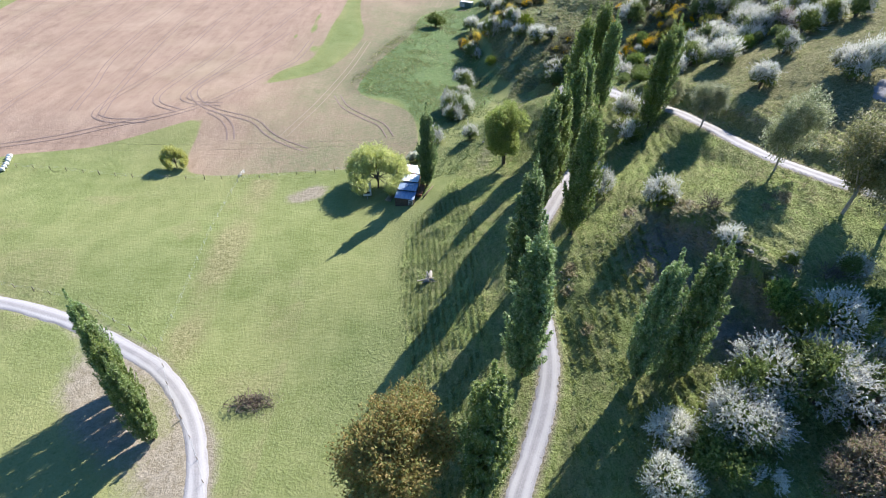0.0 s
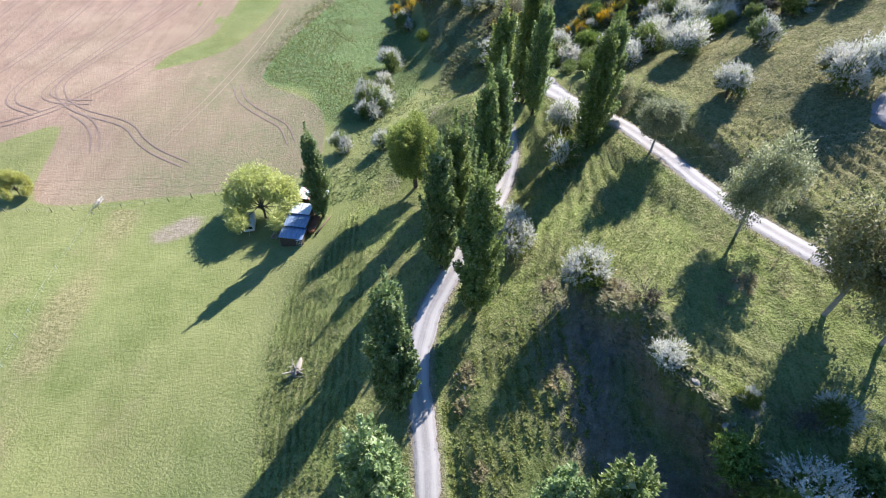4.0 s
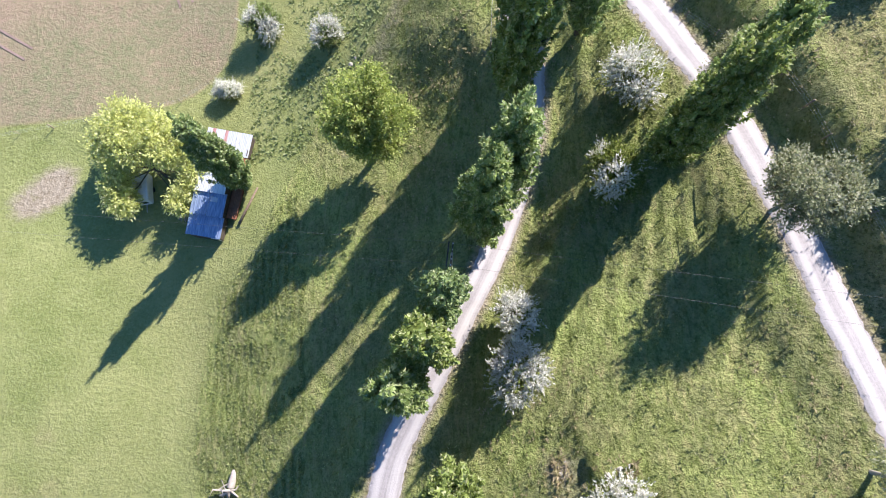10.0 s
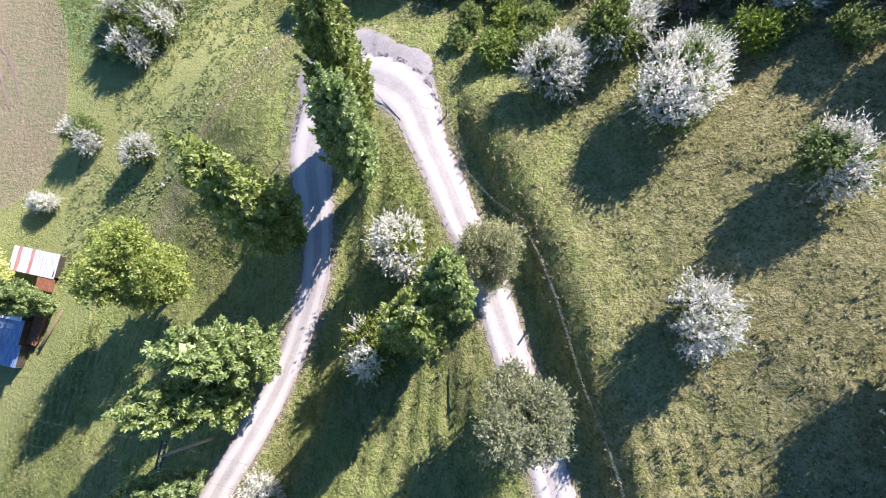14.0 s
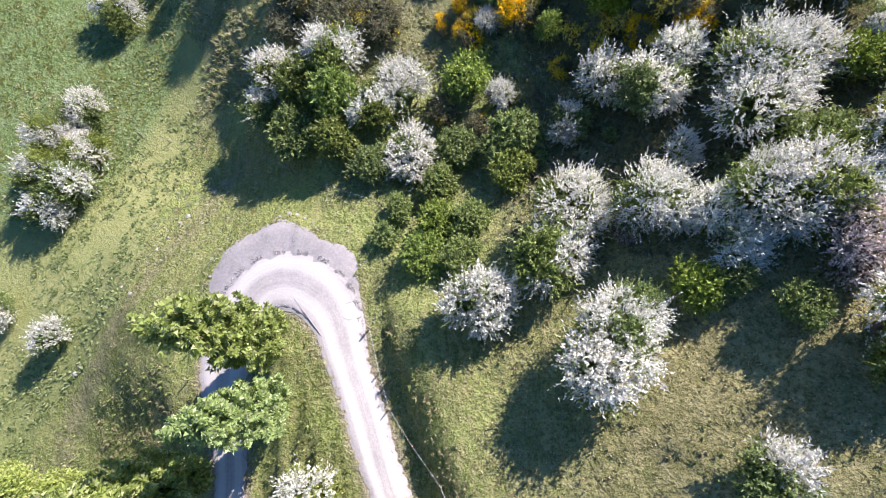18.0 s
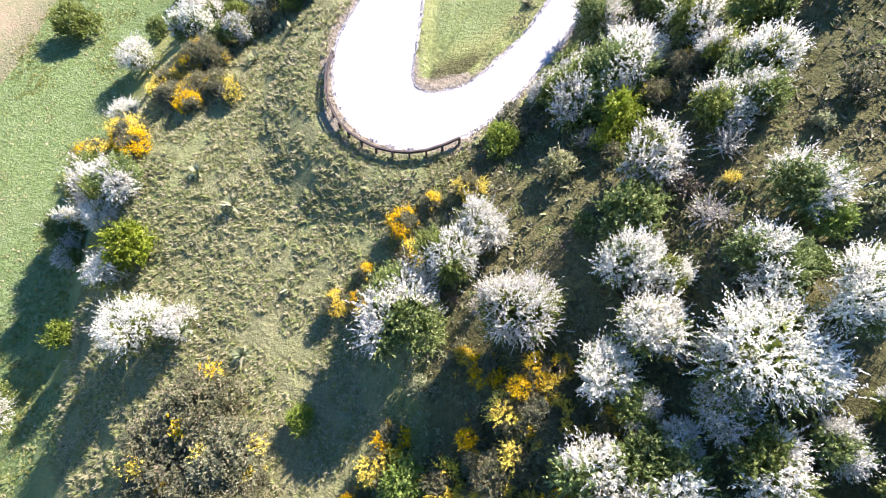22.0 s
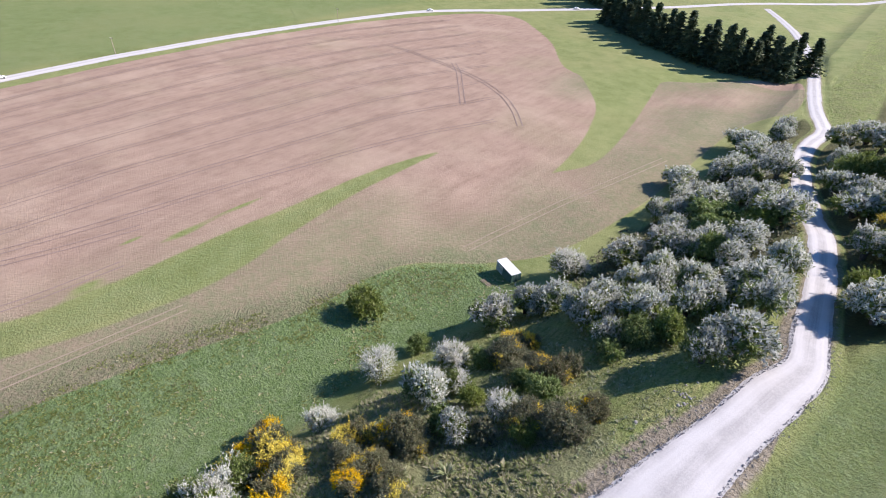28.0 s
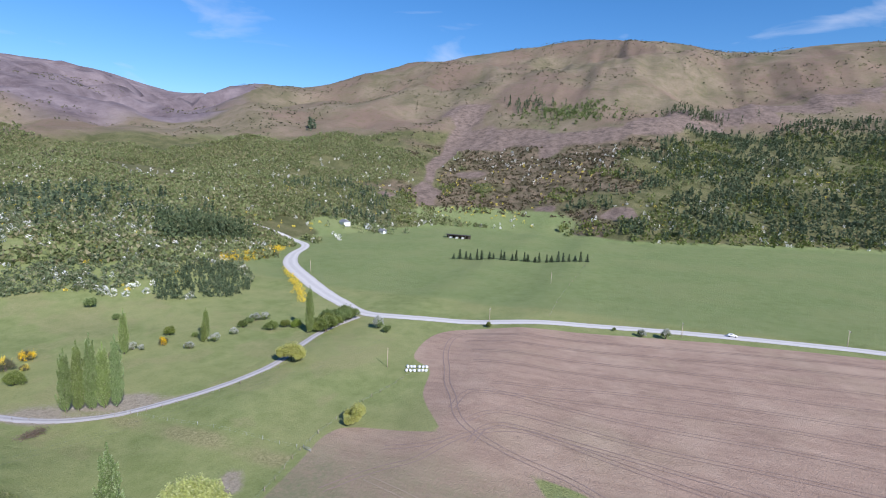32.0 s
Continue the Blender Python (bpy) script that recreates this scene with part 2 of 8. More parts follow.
def ground_material():
    """Pasture, ploughed soil, rough hill grass, lush grass, bare earth, scrub floor and tussock, by the zones of the sheet."""
    m, t, sh = tree_of("land", 0.97, 0.12)
    za = put(t, "Attribute", attr="zone_a")
    zb = put(t, "Attribute", attr="zone_b")
    sa, sb = put(t, "SeparateColor", {0: za.outputs["Color"]}), put(t, "SeparateColor", {0: zb.outputs["Color"]})
    soil, lush, rough, earth = sa.outputs[0], sa.outputs[1], sa.outputs[2], za.outputs["Alpha"]
    dry, scrub, tussock, scree = sb.outputs[0], sb.outputs[1], sb.outputs[2], zb.outputs["Alpha"]
    zc = put(t, "SeparateColor", {0: put(t, "Attribute", attr="zone_c").outputs["Color"]})
    sprout, cut, heath = zc.outputs[0], zc.outputs[1], zc.outputs[2]
    n_big, n_mid, n_small, n_fine = noise_at(t, 0.02, 4), noise_at(t, 0.16, 5, 0.65), noise_at(t, 1.1, 5, 0.7), noise_at(t, 6.0, 4, 0.75)

    def edge(mask, by=0.5, lo=0.35, hi=0.65):
        wob = calc(t, "MULTIPLY", calc(t, "SUBTRACT", calc(t, "ADD", calc(t, "MULTIPLY", n_small, 0.6), calc(t, "MULTIPLY", n_mid, 0.4)), 0.5), by)
        return ramp(t, calc(t, "ADD", mask, wob), lo, hi)

    pasture = mix(t, ramp(t, n_mid, 0.35, 0.68), (0.176, 0.205, 0.068), (0.25, 0.272, 0.105))
    pasture = mix(t, ramp(t, n_big, 0.42, 0.62, 0, 0.6), pasture, (0.29, 0.278, 0.12))
    pasture = mix(t, ramp(t, n_small, 0.52, 0.75, 0, 0.5), pasture, (0.135, 0.17, 0.05))
    pasture = mix(t, ramp(t, noise_at(t, 3.0, 4, 0.75), 0.5, 0.68, 0, 0.5), pasture, (0.31, 0.33, 0.16))
    pasture = mix(t, ramp(t, noise_at(t, 2.0, 4, 0.75), 0.47, 0.32, 0, 0.4), pasture, (0.085, 0.12, 0.035))
    deep = mix(t, ramp(t, n_small, 0.35, 0.7), (0.095, 0.15, 0.045), (0.20, 0.268, 0.10))
    deep = mix(t, ramp(t, noise_at(t, 2.6, 4, 0.7), 0.5, 0.68, 0, 0.6), deep, (0.26, 0.32, 0.19))
    deep = mix(t, ramp(t, noise_at(t, 0.5, 4, 0.7), 0.5, 0.68, 0, 0.55), deep, (0.22, 0.275, 0.14))
    deep = mix(t, ramp(t, n_mid, 0.5, 0.75, 0, 0.5), deep, (0.21, 0.25, 0.12))
    hill = mix(t, ramp(t, n_small, 0.34, 0.66), (0.15, 0.172, 0.06), (0.32, 0.335, 0.14))
    hill = mix(t, ramp(t, n_mid, 0.42, 0.66, 0, 0.8), hill, (0.28, 0.355, 0.10))
    n_clump = noise_at(t, 3.6, 4, 0.7)
    hill = mix(t, ramp(t, n_clump, 0.46, 0.66, 0, 0.35), hill, (0.37, 0.34, 0.155))
    hill = mix(t, ramp(t, n_clump, 0.49, 0.37, 0, 0.6), hill, (0.085, 0.10, 0.028))
    ledge_at = put(t, "CombineXYZ", {0: calc(t, "MULTIPLY", put(t, "SeparateXYZ", {0: place(t)}).outputs[0], 1.5), 1: calc(t, "MULTIPLY", put(t, "SeparateXYZ", {0: place(t)}).outputs[1], 0.4), 2: 0.0})
    ledge = put(t, "TexNoise", {"Vector": ledge_at.outputs[0], "Scale": 1.0, "Detail": 5, "Roughness": 0.65, "Distortion": 0.6}).outputs["Fac"]
    hill = mix(t, ramp(t, ledge, 0.53, 0.66, 0, 0.5), hill, (0.38, 0.33, 0.16))
    hill = mix(t, ramp(t, ledge, 0.47, 0.36, 0, 0.7), hill, (0.115, 0.145, 0.035))
    hill = mix(t, ramp(t, n_fine, 0.52, 0.72, 0, 0.4), hill, (0.39, 0.40, 0.17))
    hill = mix(t, ramp(t, n_fine, 0.46, 0.3, 0, 0.5), hill, (0.075, 0.09, 0.022))
    lee_ground = mix(t, ramp(t, n_clump, 0.36, 0.64), (0.125, 0.145, 0.06), (0.30, 0.30, 0.155))
    lee_ground = mix(t, ramp(t, n_mid, 0.42, 0.64, 0, 0.7), lee_ground, (0.225, 0.275, 0.105))
    lee_ground = mix(t, ramp(t, n_big, 0.45, 0.6, 0, 0.35), lee_ground, (0.31, 0.25, 0.15))
    hill = mix(t, put(t, "Attribute", attr="zone_c").outputs["Alpha"], hill, lee_ground)
    at = place(t)
    sep = put(t, "SeparateXYZ", {0: at})
    comb = put(t, "CombineXYZ", {0: calc(t, "MULTIPLY", sep.outputs[0], 0.35), 1: calc(t, "MULTIPLY", sep.outputs[1], 0.06), 2: 0.0})
    drill = put(t, "TexNoise", {"Vector": comb.outputs[0], "Scale": 1.0, "Detail": 5, "Roughness": 0.7}).outputs["Fac"]
    till = mix(t, ramp(t, calc(t, "ADD", calc(t, "MULTIPLY", n_mid, 0.4), calc(t, "MULTIPLY", drill, 0.6)), 0.36, 0.66), (0.27, 0.183, 0.132), (0.405, 0.282, 0.207))
    till = mix(t, ramp(t, n_fine, 0.45, 0.8, 0, 0.5), till, (0.455, 0.34, 0.265))
    till = mix(t, ramp(t, n_big, 0.52, 0.68, 0, 0.25), till, (0.24, 0.235, 0.12))
    till = mix(t, ramp(t, noise_at(t, 0.035, 6, 0.65), 0.5, 0.66, 0, 0.5), till, (0.47, 0.35, 0.255))
    shoot = calc(t, "MULTIPLY", sprout, ramp(t, calc(t, "ADD", calc(t, "MULTIPLY", n_small, 0.5), calc(t, "ADD", calc(t, "MULTIPLY", n_fine, 0.3), calc(t, "MULTIPLY", n_mid, 0.4))), 0.5, 0.72))
    till = mix(t, shoot, till, (0.17, 0.182, 0.09))
    till = mix(t, calc(t, "MULTIPLY", sprout, 0.4), till, (0.19, 0.195, 0.105))
    bare = mix(t, ramp(t, calc(t, "ADD", calc(t, "MULTIPLY", n_small, 0.5), calc(t, "MULTIPLY", n_fine, 0.5)), 0.38, 0.66), (0.20, 0.165, 0.11), (0.42, 0.36, 0.28))
    straw = mix(t, ramp(t, n_small, 0.35, 0.7), (0.20, 0.175, 0.08), (0.45, 0.385, 0.215))
    straw = mix(t, ramp(t, n_fine, 0.48, 0.3, 0, 0.6), straw, (0.085, 0.085, 0.03))
    straw = mix(t, ramp(t, n_clump, 0.5, 0.38, 0, 0.8), straw, (0.08, 0.085, 0.03))
    floor = mix(t, ramp(t, noise_at(t, 0.035, 6, 0.7), 0.38, 0.62), (0.085, 0.095, 0.035), (0.20, 0.185, 0.085))
    floor = mix(t, ramp(t, n_small, 0.5, 0.7, 0, 0.5), floor, (0.20, 0.185, 0.09))
    moor = mix(t, ramp(t, noise_at(t, 0.05, 5, 0.7), 0.38, 0.62), (0.085, 0.075, 0.04), (0.20, 0.15, 0.10))
    floor = mix(t, ramp(t, noise_at(t, 2.2, 5, 0.75), 0.42, 0.62, 0, 0.75), floor, (0.075, 0.072, 0.032))
    floor = mix(t, heath, floor, moor)
    slash = mix(t, ramp(t, noise_at(t, 0.08, 6, 0.75), 0.36, 0.64), (0.11, 0.083, 0.065), (0.25, 0.185, 0.15))
    high = mix(t, ramp(t, noise_at(t, 0.01, 7, 0.68), 0.38, 0.62), (0.135, 0.118, 0.068), (0.23, 0.18, 0.122))
    high = mix(t, ramp(t, noise_at(t, 0.004, 5), 0.45, 0.62, 0, 0.7), high, (0.195, 0.13, 0.10))
    high = mix(t, ramp(t, noise_at(t, 0.06, 4, 0.7), 0.52, 0.66, 0, 0.55), high, (0.12, 0.115, 0.05))
    stone = mix(t, ramp(t, noise_at(t, 0.009, 8, 0.75), 0.36, 0.64), (0.115, 0.088, 0.092), (0.25, 0.20, 0.20))
    col = mix(t, edge(rough, 0.6), pasture, hill)
    col = mix(t, edge(lush, 0.5), col, deep)
    col = mix(t, calc(t, "MULTIPLY", edge(dry, 0.9, 0.3, 0.8), 0.75), col, straw)
    col = mix(t, edge(soil, 0.22, 0.42, 0.58), col, till)
    col = mix(t, edge(scrub, 0.5), col, floor)
    col = mix(t, edge(tussock, 0.6), col, high)
    col = mix(t, edge(cut, 0.7), col, slash)
    col = mix(t, edge(scree, 0.4), col, stone)
    col = mix(t, edge(earth, 0.8, 0.3, 0.75), col, bare)
    finish(t, sh, col)
    rise = calc(t, "ADD", calc(t, "MULTIPLY", n_small, 0.7), calc(t, "MULTIPLY", n_fine, 0.4))
    lumps = noise_at(t, 2.1, 4, 0.65)
    rise = calc(t, "ADD", rise, calc(t, "MULTIPLY", lumps, 0.9))
    coarse = calc(t, "MAXIMUM", rough, calc(t, "MAXIMUM", lush, calc(t, "MULTIPLY", scrub, 0.8)))
    relief = put(t, "Bump", {"Height": rise, "Strength": 1.0, "Distance": ramp(t, coarse, 0, 1, 0.2, 0.62)})
    t.links.new(relief.outputs[0], sh.inputs["Normal"])
    return m


LAND = ground_material()

# ---- the lie of the land ----
XS = np.array([-60.0, -30, -10, 10, 25, 40, 55, 75, 100])
YS = np.array([-18, 37, 62, 85, 105, 125, 145, 175, 200, 235, 322.0])
HS = np.array([
    [3.4, 3.4, 5.4, 9.3, 14.6, 20.0, 24.9, 30.8, 37.4],
    [2.5, 2.8, 4.6, 9.5, 14.0, 19.4, 25.0, 31.6, 39.0],
    [2.3, 2.0, 5.9, 12.9, 17.7, 26.8, 29.4, 33.9, 40.6],
    [3.4, 2.7, 3.9, 12.2, 17.7, 22.3, 27.2, 35.1, 42.2],
    [2.5, 2.1, 3.7, 8.2, 13.6, 20.7, 27.4, 36.0, 43.4],
    [2.6, 2.6, 3.1, 8.2, 17.8, 19.3, 24.3, 32.9, 42.2],
    [4.2, 3.2, 3.7, 5.3, 7.3, 16.5, 17.2, 27.8, 38.4],
    [3.4, 2.8, 3.5, 2.9, 13.3, 17.9, 20.7, 30.0, 40.6],
    [3.4, 2.8, 2.8, 4.0, 17.3, 20.3, 24.3, 27.0, 38.7],
    [3.7, 2.7, 2.0, 2.3, 9.4, 18.0, 23.9, 27.3, 35.9],
    [4.4, 3.5, 2.3, 2.2, 2.0, 8.3, 17.3, 25.8, 35.8]])


def cubic(p, q):
    """Catmull-Rom weights on the uneven knots q at the places p."""
    i = np.clip(np.searchsorted(q, p) - 1, 0, len(q) - 2)
    t = np.clip((p - q[i]) / (q[i + 1] - q[i]), 0, 1)
    a, b = np.maximum(i - 1, 0), np.minimum(i + 2, len(q) - 1)
    w = (-t + 2 * t**2 - t**3, 2 - 5 * t**2 + 3 * t**3, t + 4 * t**2 - 3 * t**3, t**3 - t**2)
    return (a, i, i + 1, b), [0.5 * v for v in w]


def base_height(x, y):
    """The lie of the land near the farm: a paddock in the west and a hillside that rises to the east."""
    x, y = np.asarray(x, float), np.asarray(y, float)
    ix, wx = cubic(x, XS)
    iy, wy = cubic(y, YS)
    h = sum(HS[iy[j], ix[k]] * wy[j] * wx[k] for j in range(4) for k in range(4))
    t = np.clip((y - 335) / 100, 0, 1)
    return h - 0.88 * t * t * (3 - 2 * t) * np.maximum(h - 4, 0)


LATTICE = np.random.default_rng(5).random((256, 256))


def value_noise(x, y, size, shift=0):
    u, v = np.asarray(x, float) / size + shift * 17.3, np.asarray(y, float) / size + shift * 9.1
    i, j = np.floor(u).astype(int), np.floor(v).astype(int)
    a, b = u - i, v - j
    a, b = a * a * (3 - 2 * a), b * b * (3 - 2 * b)
    g = lambda p, q: LATTICE[p % 256, q % 256]
    return (g(i, j) * (1 - a) + g(i + 1, j) * a) * (1 - b) + (g(i, j + 1) * (1 - a) + g(i + 1, j + 1) * a) * b


def fractal(x, y, size, octaves=4, shift=0):
    return sum((value_noise(x, y, size / 2**k, shift + k) - 0.5) / 1.8**k for k in range(octaves))


def step(v, lo, hi):
    u = np.clip((v - lo) / (hi - lo), 0, 1)
    return u * u * (3 - 2 * u)


def spline(points, gap=1.0):
    """Dense points along a smooth line through columns of numbers (x, y, width, ...)."""
    p = np.array(points, float)
    p = np.vstack([2 * p[0] - p[1], p, 2 * p[-1] - p[-2]])
    out = []
    for k in range(1, len(p) - 2):
        n = max(2, int(np.linalg.norm(p[k + 1, :2] - p[k, :2]) / gap))
        t = np.linspace(0, 1, n, endpoint=False)[:, None]
        a, b, c, d = p[k - 1], p[k], p[k + 1], p[k + 2]
        out.append(0.5 * (2 * b + (c - a) * t + (2 * a - 5 * b + 4 * c - d) * t**2 + (3 * b - a - 3 * c + d) * t**3))
    return np.vstack(out + [p[-2:-1]])


# roads: x, y, width
TRACK = spline([(2, 2, 3.0), (6.2, 20, 3.0), (9.5, 30.1, 3.1), (11.9, 35.5, 3.1), (14.1, 41.3, 3.0), (15.5, 47.1, 2.9), (15.7, 53, 2.9), (15.3, 58.8, 2.9), (14.9, 63.2, 2.9), (15.0, 67.6, 3.1), (16.5, 73.3, 3.2),
                (19.5, 79.1, 3.0), (22.5, 84.5, 2.9), (25.6, 90.3, 2.9), (28.4, 96, 2.8), (30.5, 101.9, 2.9), (31.7, 106.9, 3.0), (31.9, 110.6, 3.2), (31.5, 115.1, 3.7)]
               + [(31.1, 119, 4.4), (31.6, 122.5, 5.0), (32.7, 125.6, 5.6), (34.9, 128.0, 5.8), (37.8, 128.3, 6.0), (40.3, 126.9, 6.0), (41.9, 124.6, 5.2), (42.8, 122.0, 4.2), (43.8, 119.4, 3.8),
                  (45.0, 116.2, 3.7), (46.4, 112.2, 3.5), (48.2, 107.4, 3.3), (49.7, 102.4, 3.2), (50.8, 98.8, 3.1), (52.2, 93.6, 3.1), (53.6, 88.4, 3.1), (54.5, 84.5, 3.1), (55.4, 80, 3.1), (56.4, 76, 3.2),
                  (58, 71, 3.2), (60.7, 65.7, 3.1), (63.5, 62, 3.1), (71, 54, 3.1), (86, 44, 3.1)])
HILL_ROAD = spline([(160, 372, 6), (134, 337, 6), (118, 311, 6), (107.2, 289, 5.6), (101.1, 268.7, 5.4), (96.6, 253.3, 5.2), (93.1, 241.5, 5.2), (90, 232.5, 5.2), (86.4, 225.4, 5.4), (82.4, 218.2, 5.4), (78.7, 213, 5.2),
                    (75.2, 208.4, 5.2), (71.5, 203.8, 5.4), (67.8, 200.1, 6.2), (64, 197.9, 7.6), (60, 197.3, 9.2), (56.7, 199, 9.8), (54.9, 202.5, 10.0), (54.7, 207.7, 10.4), (55.4, 212, 10.0)]
                   + [(56.5, 216.9, 8.6), (57.6, 223, 7.4), (59.1, 229.5, 6.5), (60.7, 235.6, 6.2), (62.3, 242, 6.2), (64.0, 248.2, 5.2), (63.5, 255.5, 4.8), (62.8, 265, 4.4), (62, 276.7, 4.4), (60, 292.2, 4.6),
                      (55.9, 309, 4.8), (49.3, 345, 4.8), (47.8, 372, 4.8), (48.6, 400, 5.2), (40, 440, 5.2), (31, 492, 5.2), (22, 540, 5.2), (-6, 620, 5.2), (-30, 668, 5.2)])
MAIN_ROAD = spline([(-372, -172, 7.5), (-384, -146, 7.5), (-380, -122, 7.5), (-366, -100, 7.5), (-345, -84, 7.5), (-307, -69, 9), (-267, -44, 11), (-230, -8, 11), (-203, 22, 10), (-186, 44, 9), (-170, 70, 8), (-177, 105, 7.5), (-193, 155, 7.5), (-204, 206, 7.5), (-208.5, 257, 7.5), (-209.5, 292, 7.5),
                    (-204, 385, 7.5), (-187, 462, 7.5), (-148, 517, 7.5), (-95, 590, 7.5), (-45, 675, 7.5), (40, 800, 7.5), (160, 960, 7.5)], 2.0)
DRIVE = spline([(-22, -10, 3.0), (-29, 22, 3.0), (-33.5, 38, 3.0), (-38.5, 47, 3.0), (-45.5, 54, 3.0), (-55, 59.5, 3.0), (-66, 64.5, 3.0), (-80, 68.5, 3.0), (-96, 70, 3.0), (-116, 66, 3.0), (-140, 63, 3.0), (-165, 66, 3.2)])

# fields: outlines
PLOUGHED = spline([(-68.6, 142.4), (-92, 128), (-114, 122), (-126, 111), (-158, 110), (-174, 130), (-183, 165), (-195, 228), (-199, 318), (-192, 400), (-170, 470), (-150, 492), (-128, 488), (-88, 452), (-50, 410), (-10, 440), (15, 470), (30, 470),
                   (36, 425), (23, 395), (20.5, 322), (15.7, 283), (5, 267), (-9, 252), (-12, 228), (-21, 199), (-26, 178), (-27.2, 166), (-23, 159), (-15, 153.5), (-8.5, 145), (-6.5, 127), (-12, 119), (-23, 116.9), (-40, 115.2), (-60, 113.6), (-65.5, 120), (-68.6, 142.4)], 3.0)
STRIP_A = spline([(-58, 168), (-47, 175.5), (-40, 184), (-35, 199), (-32, 217), (-32.5, 230), (-35.5, 245), (-38.5, 270), (-38.8, 301), (-42, 292), (-44.7, 276), (-45, 250), (-46, 230), (-46, 205), (-48, 191), (-55.5, 180), (-58, 168)], 3.0)
STRIP_B = spline([(-7, 316), (-10, 335), (-16, 357), (-26, 381), (-52, 414), (-88, 455), (-125, 492), (-118, 525), (-70, 505), (-28, 472), (-17, 423), (-6, 370), (-1, 333), (-7, 316)], 3.0)
LUSH = spline([(4, 266), (-9, 251), (-16, 230), (-27, 199), (-31, 172), (-24, 161), (-13, 156), (-8, 142), (2, 137), (12, 147), (18, 165), (14, 190), (10, 215), (14, 240), (20, 262), (4, 266)], 3.0)


def inside(line, x, y):
    """Signed distance to a closed line: positive within."""
    p = line[:, :2]
    best = np.full(x.shape, 1e9)
    odd = np.zeros(x.shape, bool)
    for a, b in zip(p, np.roll(p, -1, 0)):
        d = b - a
        n = max(d @ d, 1e-9)
        t = np.clip(((x - a[0]) * d[0] + (y - a[1]) * d[1]) / n, 0, 1)
        best = np.minimum(best, (x - a[0] - t * d[0])**2 + (y - a[1] - t * d[1])**2)
        if a[1] != b[1]:
            odd ^= ((a[1] > y) != (b[1] > y)) & (x < d[0] * (y - a[1]) / d[1] + a[0])
    best = np.sqrt(best)
    return np.where(odd, best, -best)


def in_box(line, x, y, pad):
    return (x > line[:, 0].min() - pad) & (x < line[:, 0].max() + pad) & (y > line[:, 1].min() - pad) & (y < line[:, 1].max() + pad)


PHI = np.radians([-180, -75, -58, -52, -44.6, -41, -37.5, -33.4, -30, -22, -15, -10.6, -4, 3.4, 8.3, 10.3, 15.5, 30, 60, 180])
RIDGE_EL = np.radians([5, 8, 8.4, 8.1, 6.4, 7.6, 8.6, 7.9, 9.3, 11.7, 12.4, 13.4, 13.9, 13.5, 11.8, 12.0, 12.4, 11.5, 10, 5])
FOOT_PHI = np.radians([-180, -62, -44, -36, -27, -20, -12, 0, 10, 27, 45, 62, 180])
FOOT = np.array([900.0, 430, 430, 520, 620, 700, 700, 630, 680, 840, 1050, 950, 1200])


def hills(x, y):
    """The range in the west: height over the valley floor."""
    dx, dy = x - 57.0, y - 184.0
    r, phi = np.hypot(dx, dy), np.arctan2(dy, -dx)
    foot = np.interp(phi, FOOT_PHI, FOOT)
    far = 2350 + 1250 * step(-phi, radians(38), radians(47))
    crest = sum(np.interp(phi + radians(s), PHI, RIDGE_EL) for s in (-2.7, -1.8, -0.9, 0, 0.9, 1.8, 2.7)) / 7
    top = 68 + far * np.tan(crest)
    u = np.clip((r - foot) / (far - foot), 0, 1)
    rise = top * (0.25 * step(u, 0, 1) + 0.75 * u**1.02)
    fold = 0.05 * np.clip(r - foot, 0, 1500) * (1 - np.sqrt(fractal(x, y, 520, 5, 3)**2 + 0.004) * 3.2 - 0.5) * step(1 - np.abs(2 * u - 1), 0, 0.5)
    rise = rise + fold + 10 * fractal(x, y, 120, 4, 8) * step(r - foot, 0, 300)
    rise = rise - np.clip(r - far, 0, 900) * 0.25
    east = np.clip(x - 100, 0, 400) * 0.33 * (1 - 0.9 * step(y, 335, 430))
    north_east = 0.0
    low = 24 * step(-phi, radians(36), radians(50)) * step(r, 250, 420) * (1 - step(r, 500, 900))
    return np.where(x < 100, np.maximum(rise, 0) * step(-dx, 80, 300) + low * step(-dx, 60, 160), 0) + east + north_east


ROADS = [(TRACK, 0.0), (HILL_ROAD, 0.0), (DRIVE, 0.0), (MAIN_ROAD, 0.25)]


def raw_height(x, y):
    return base_height(x, y) + hills(x, y) + 0.5 * fractal(x, y, 42, 3, 1)


SCARP = spline([(35.6, 67.5), (36.6, 64.6), (39.2, 62.6), (40.0, 58.6), (40.2, 55.6), (42.2, 52.6), (44.5, 47.8), (48, 44)], 1.0)


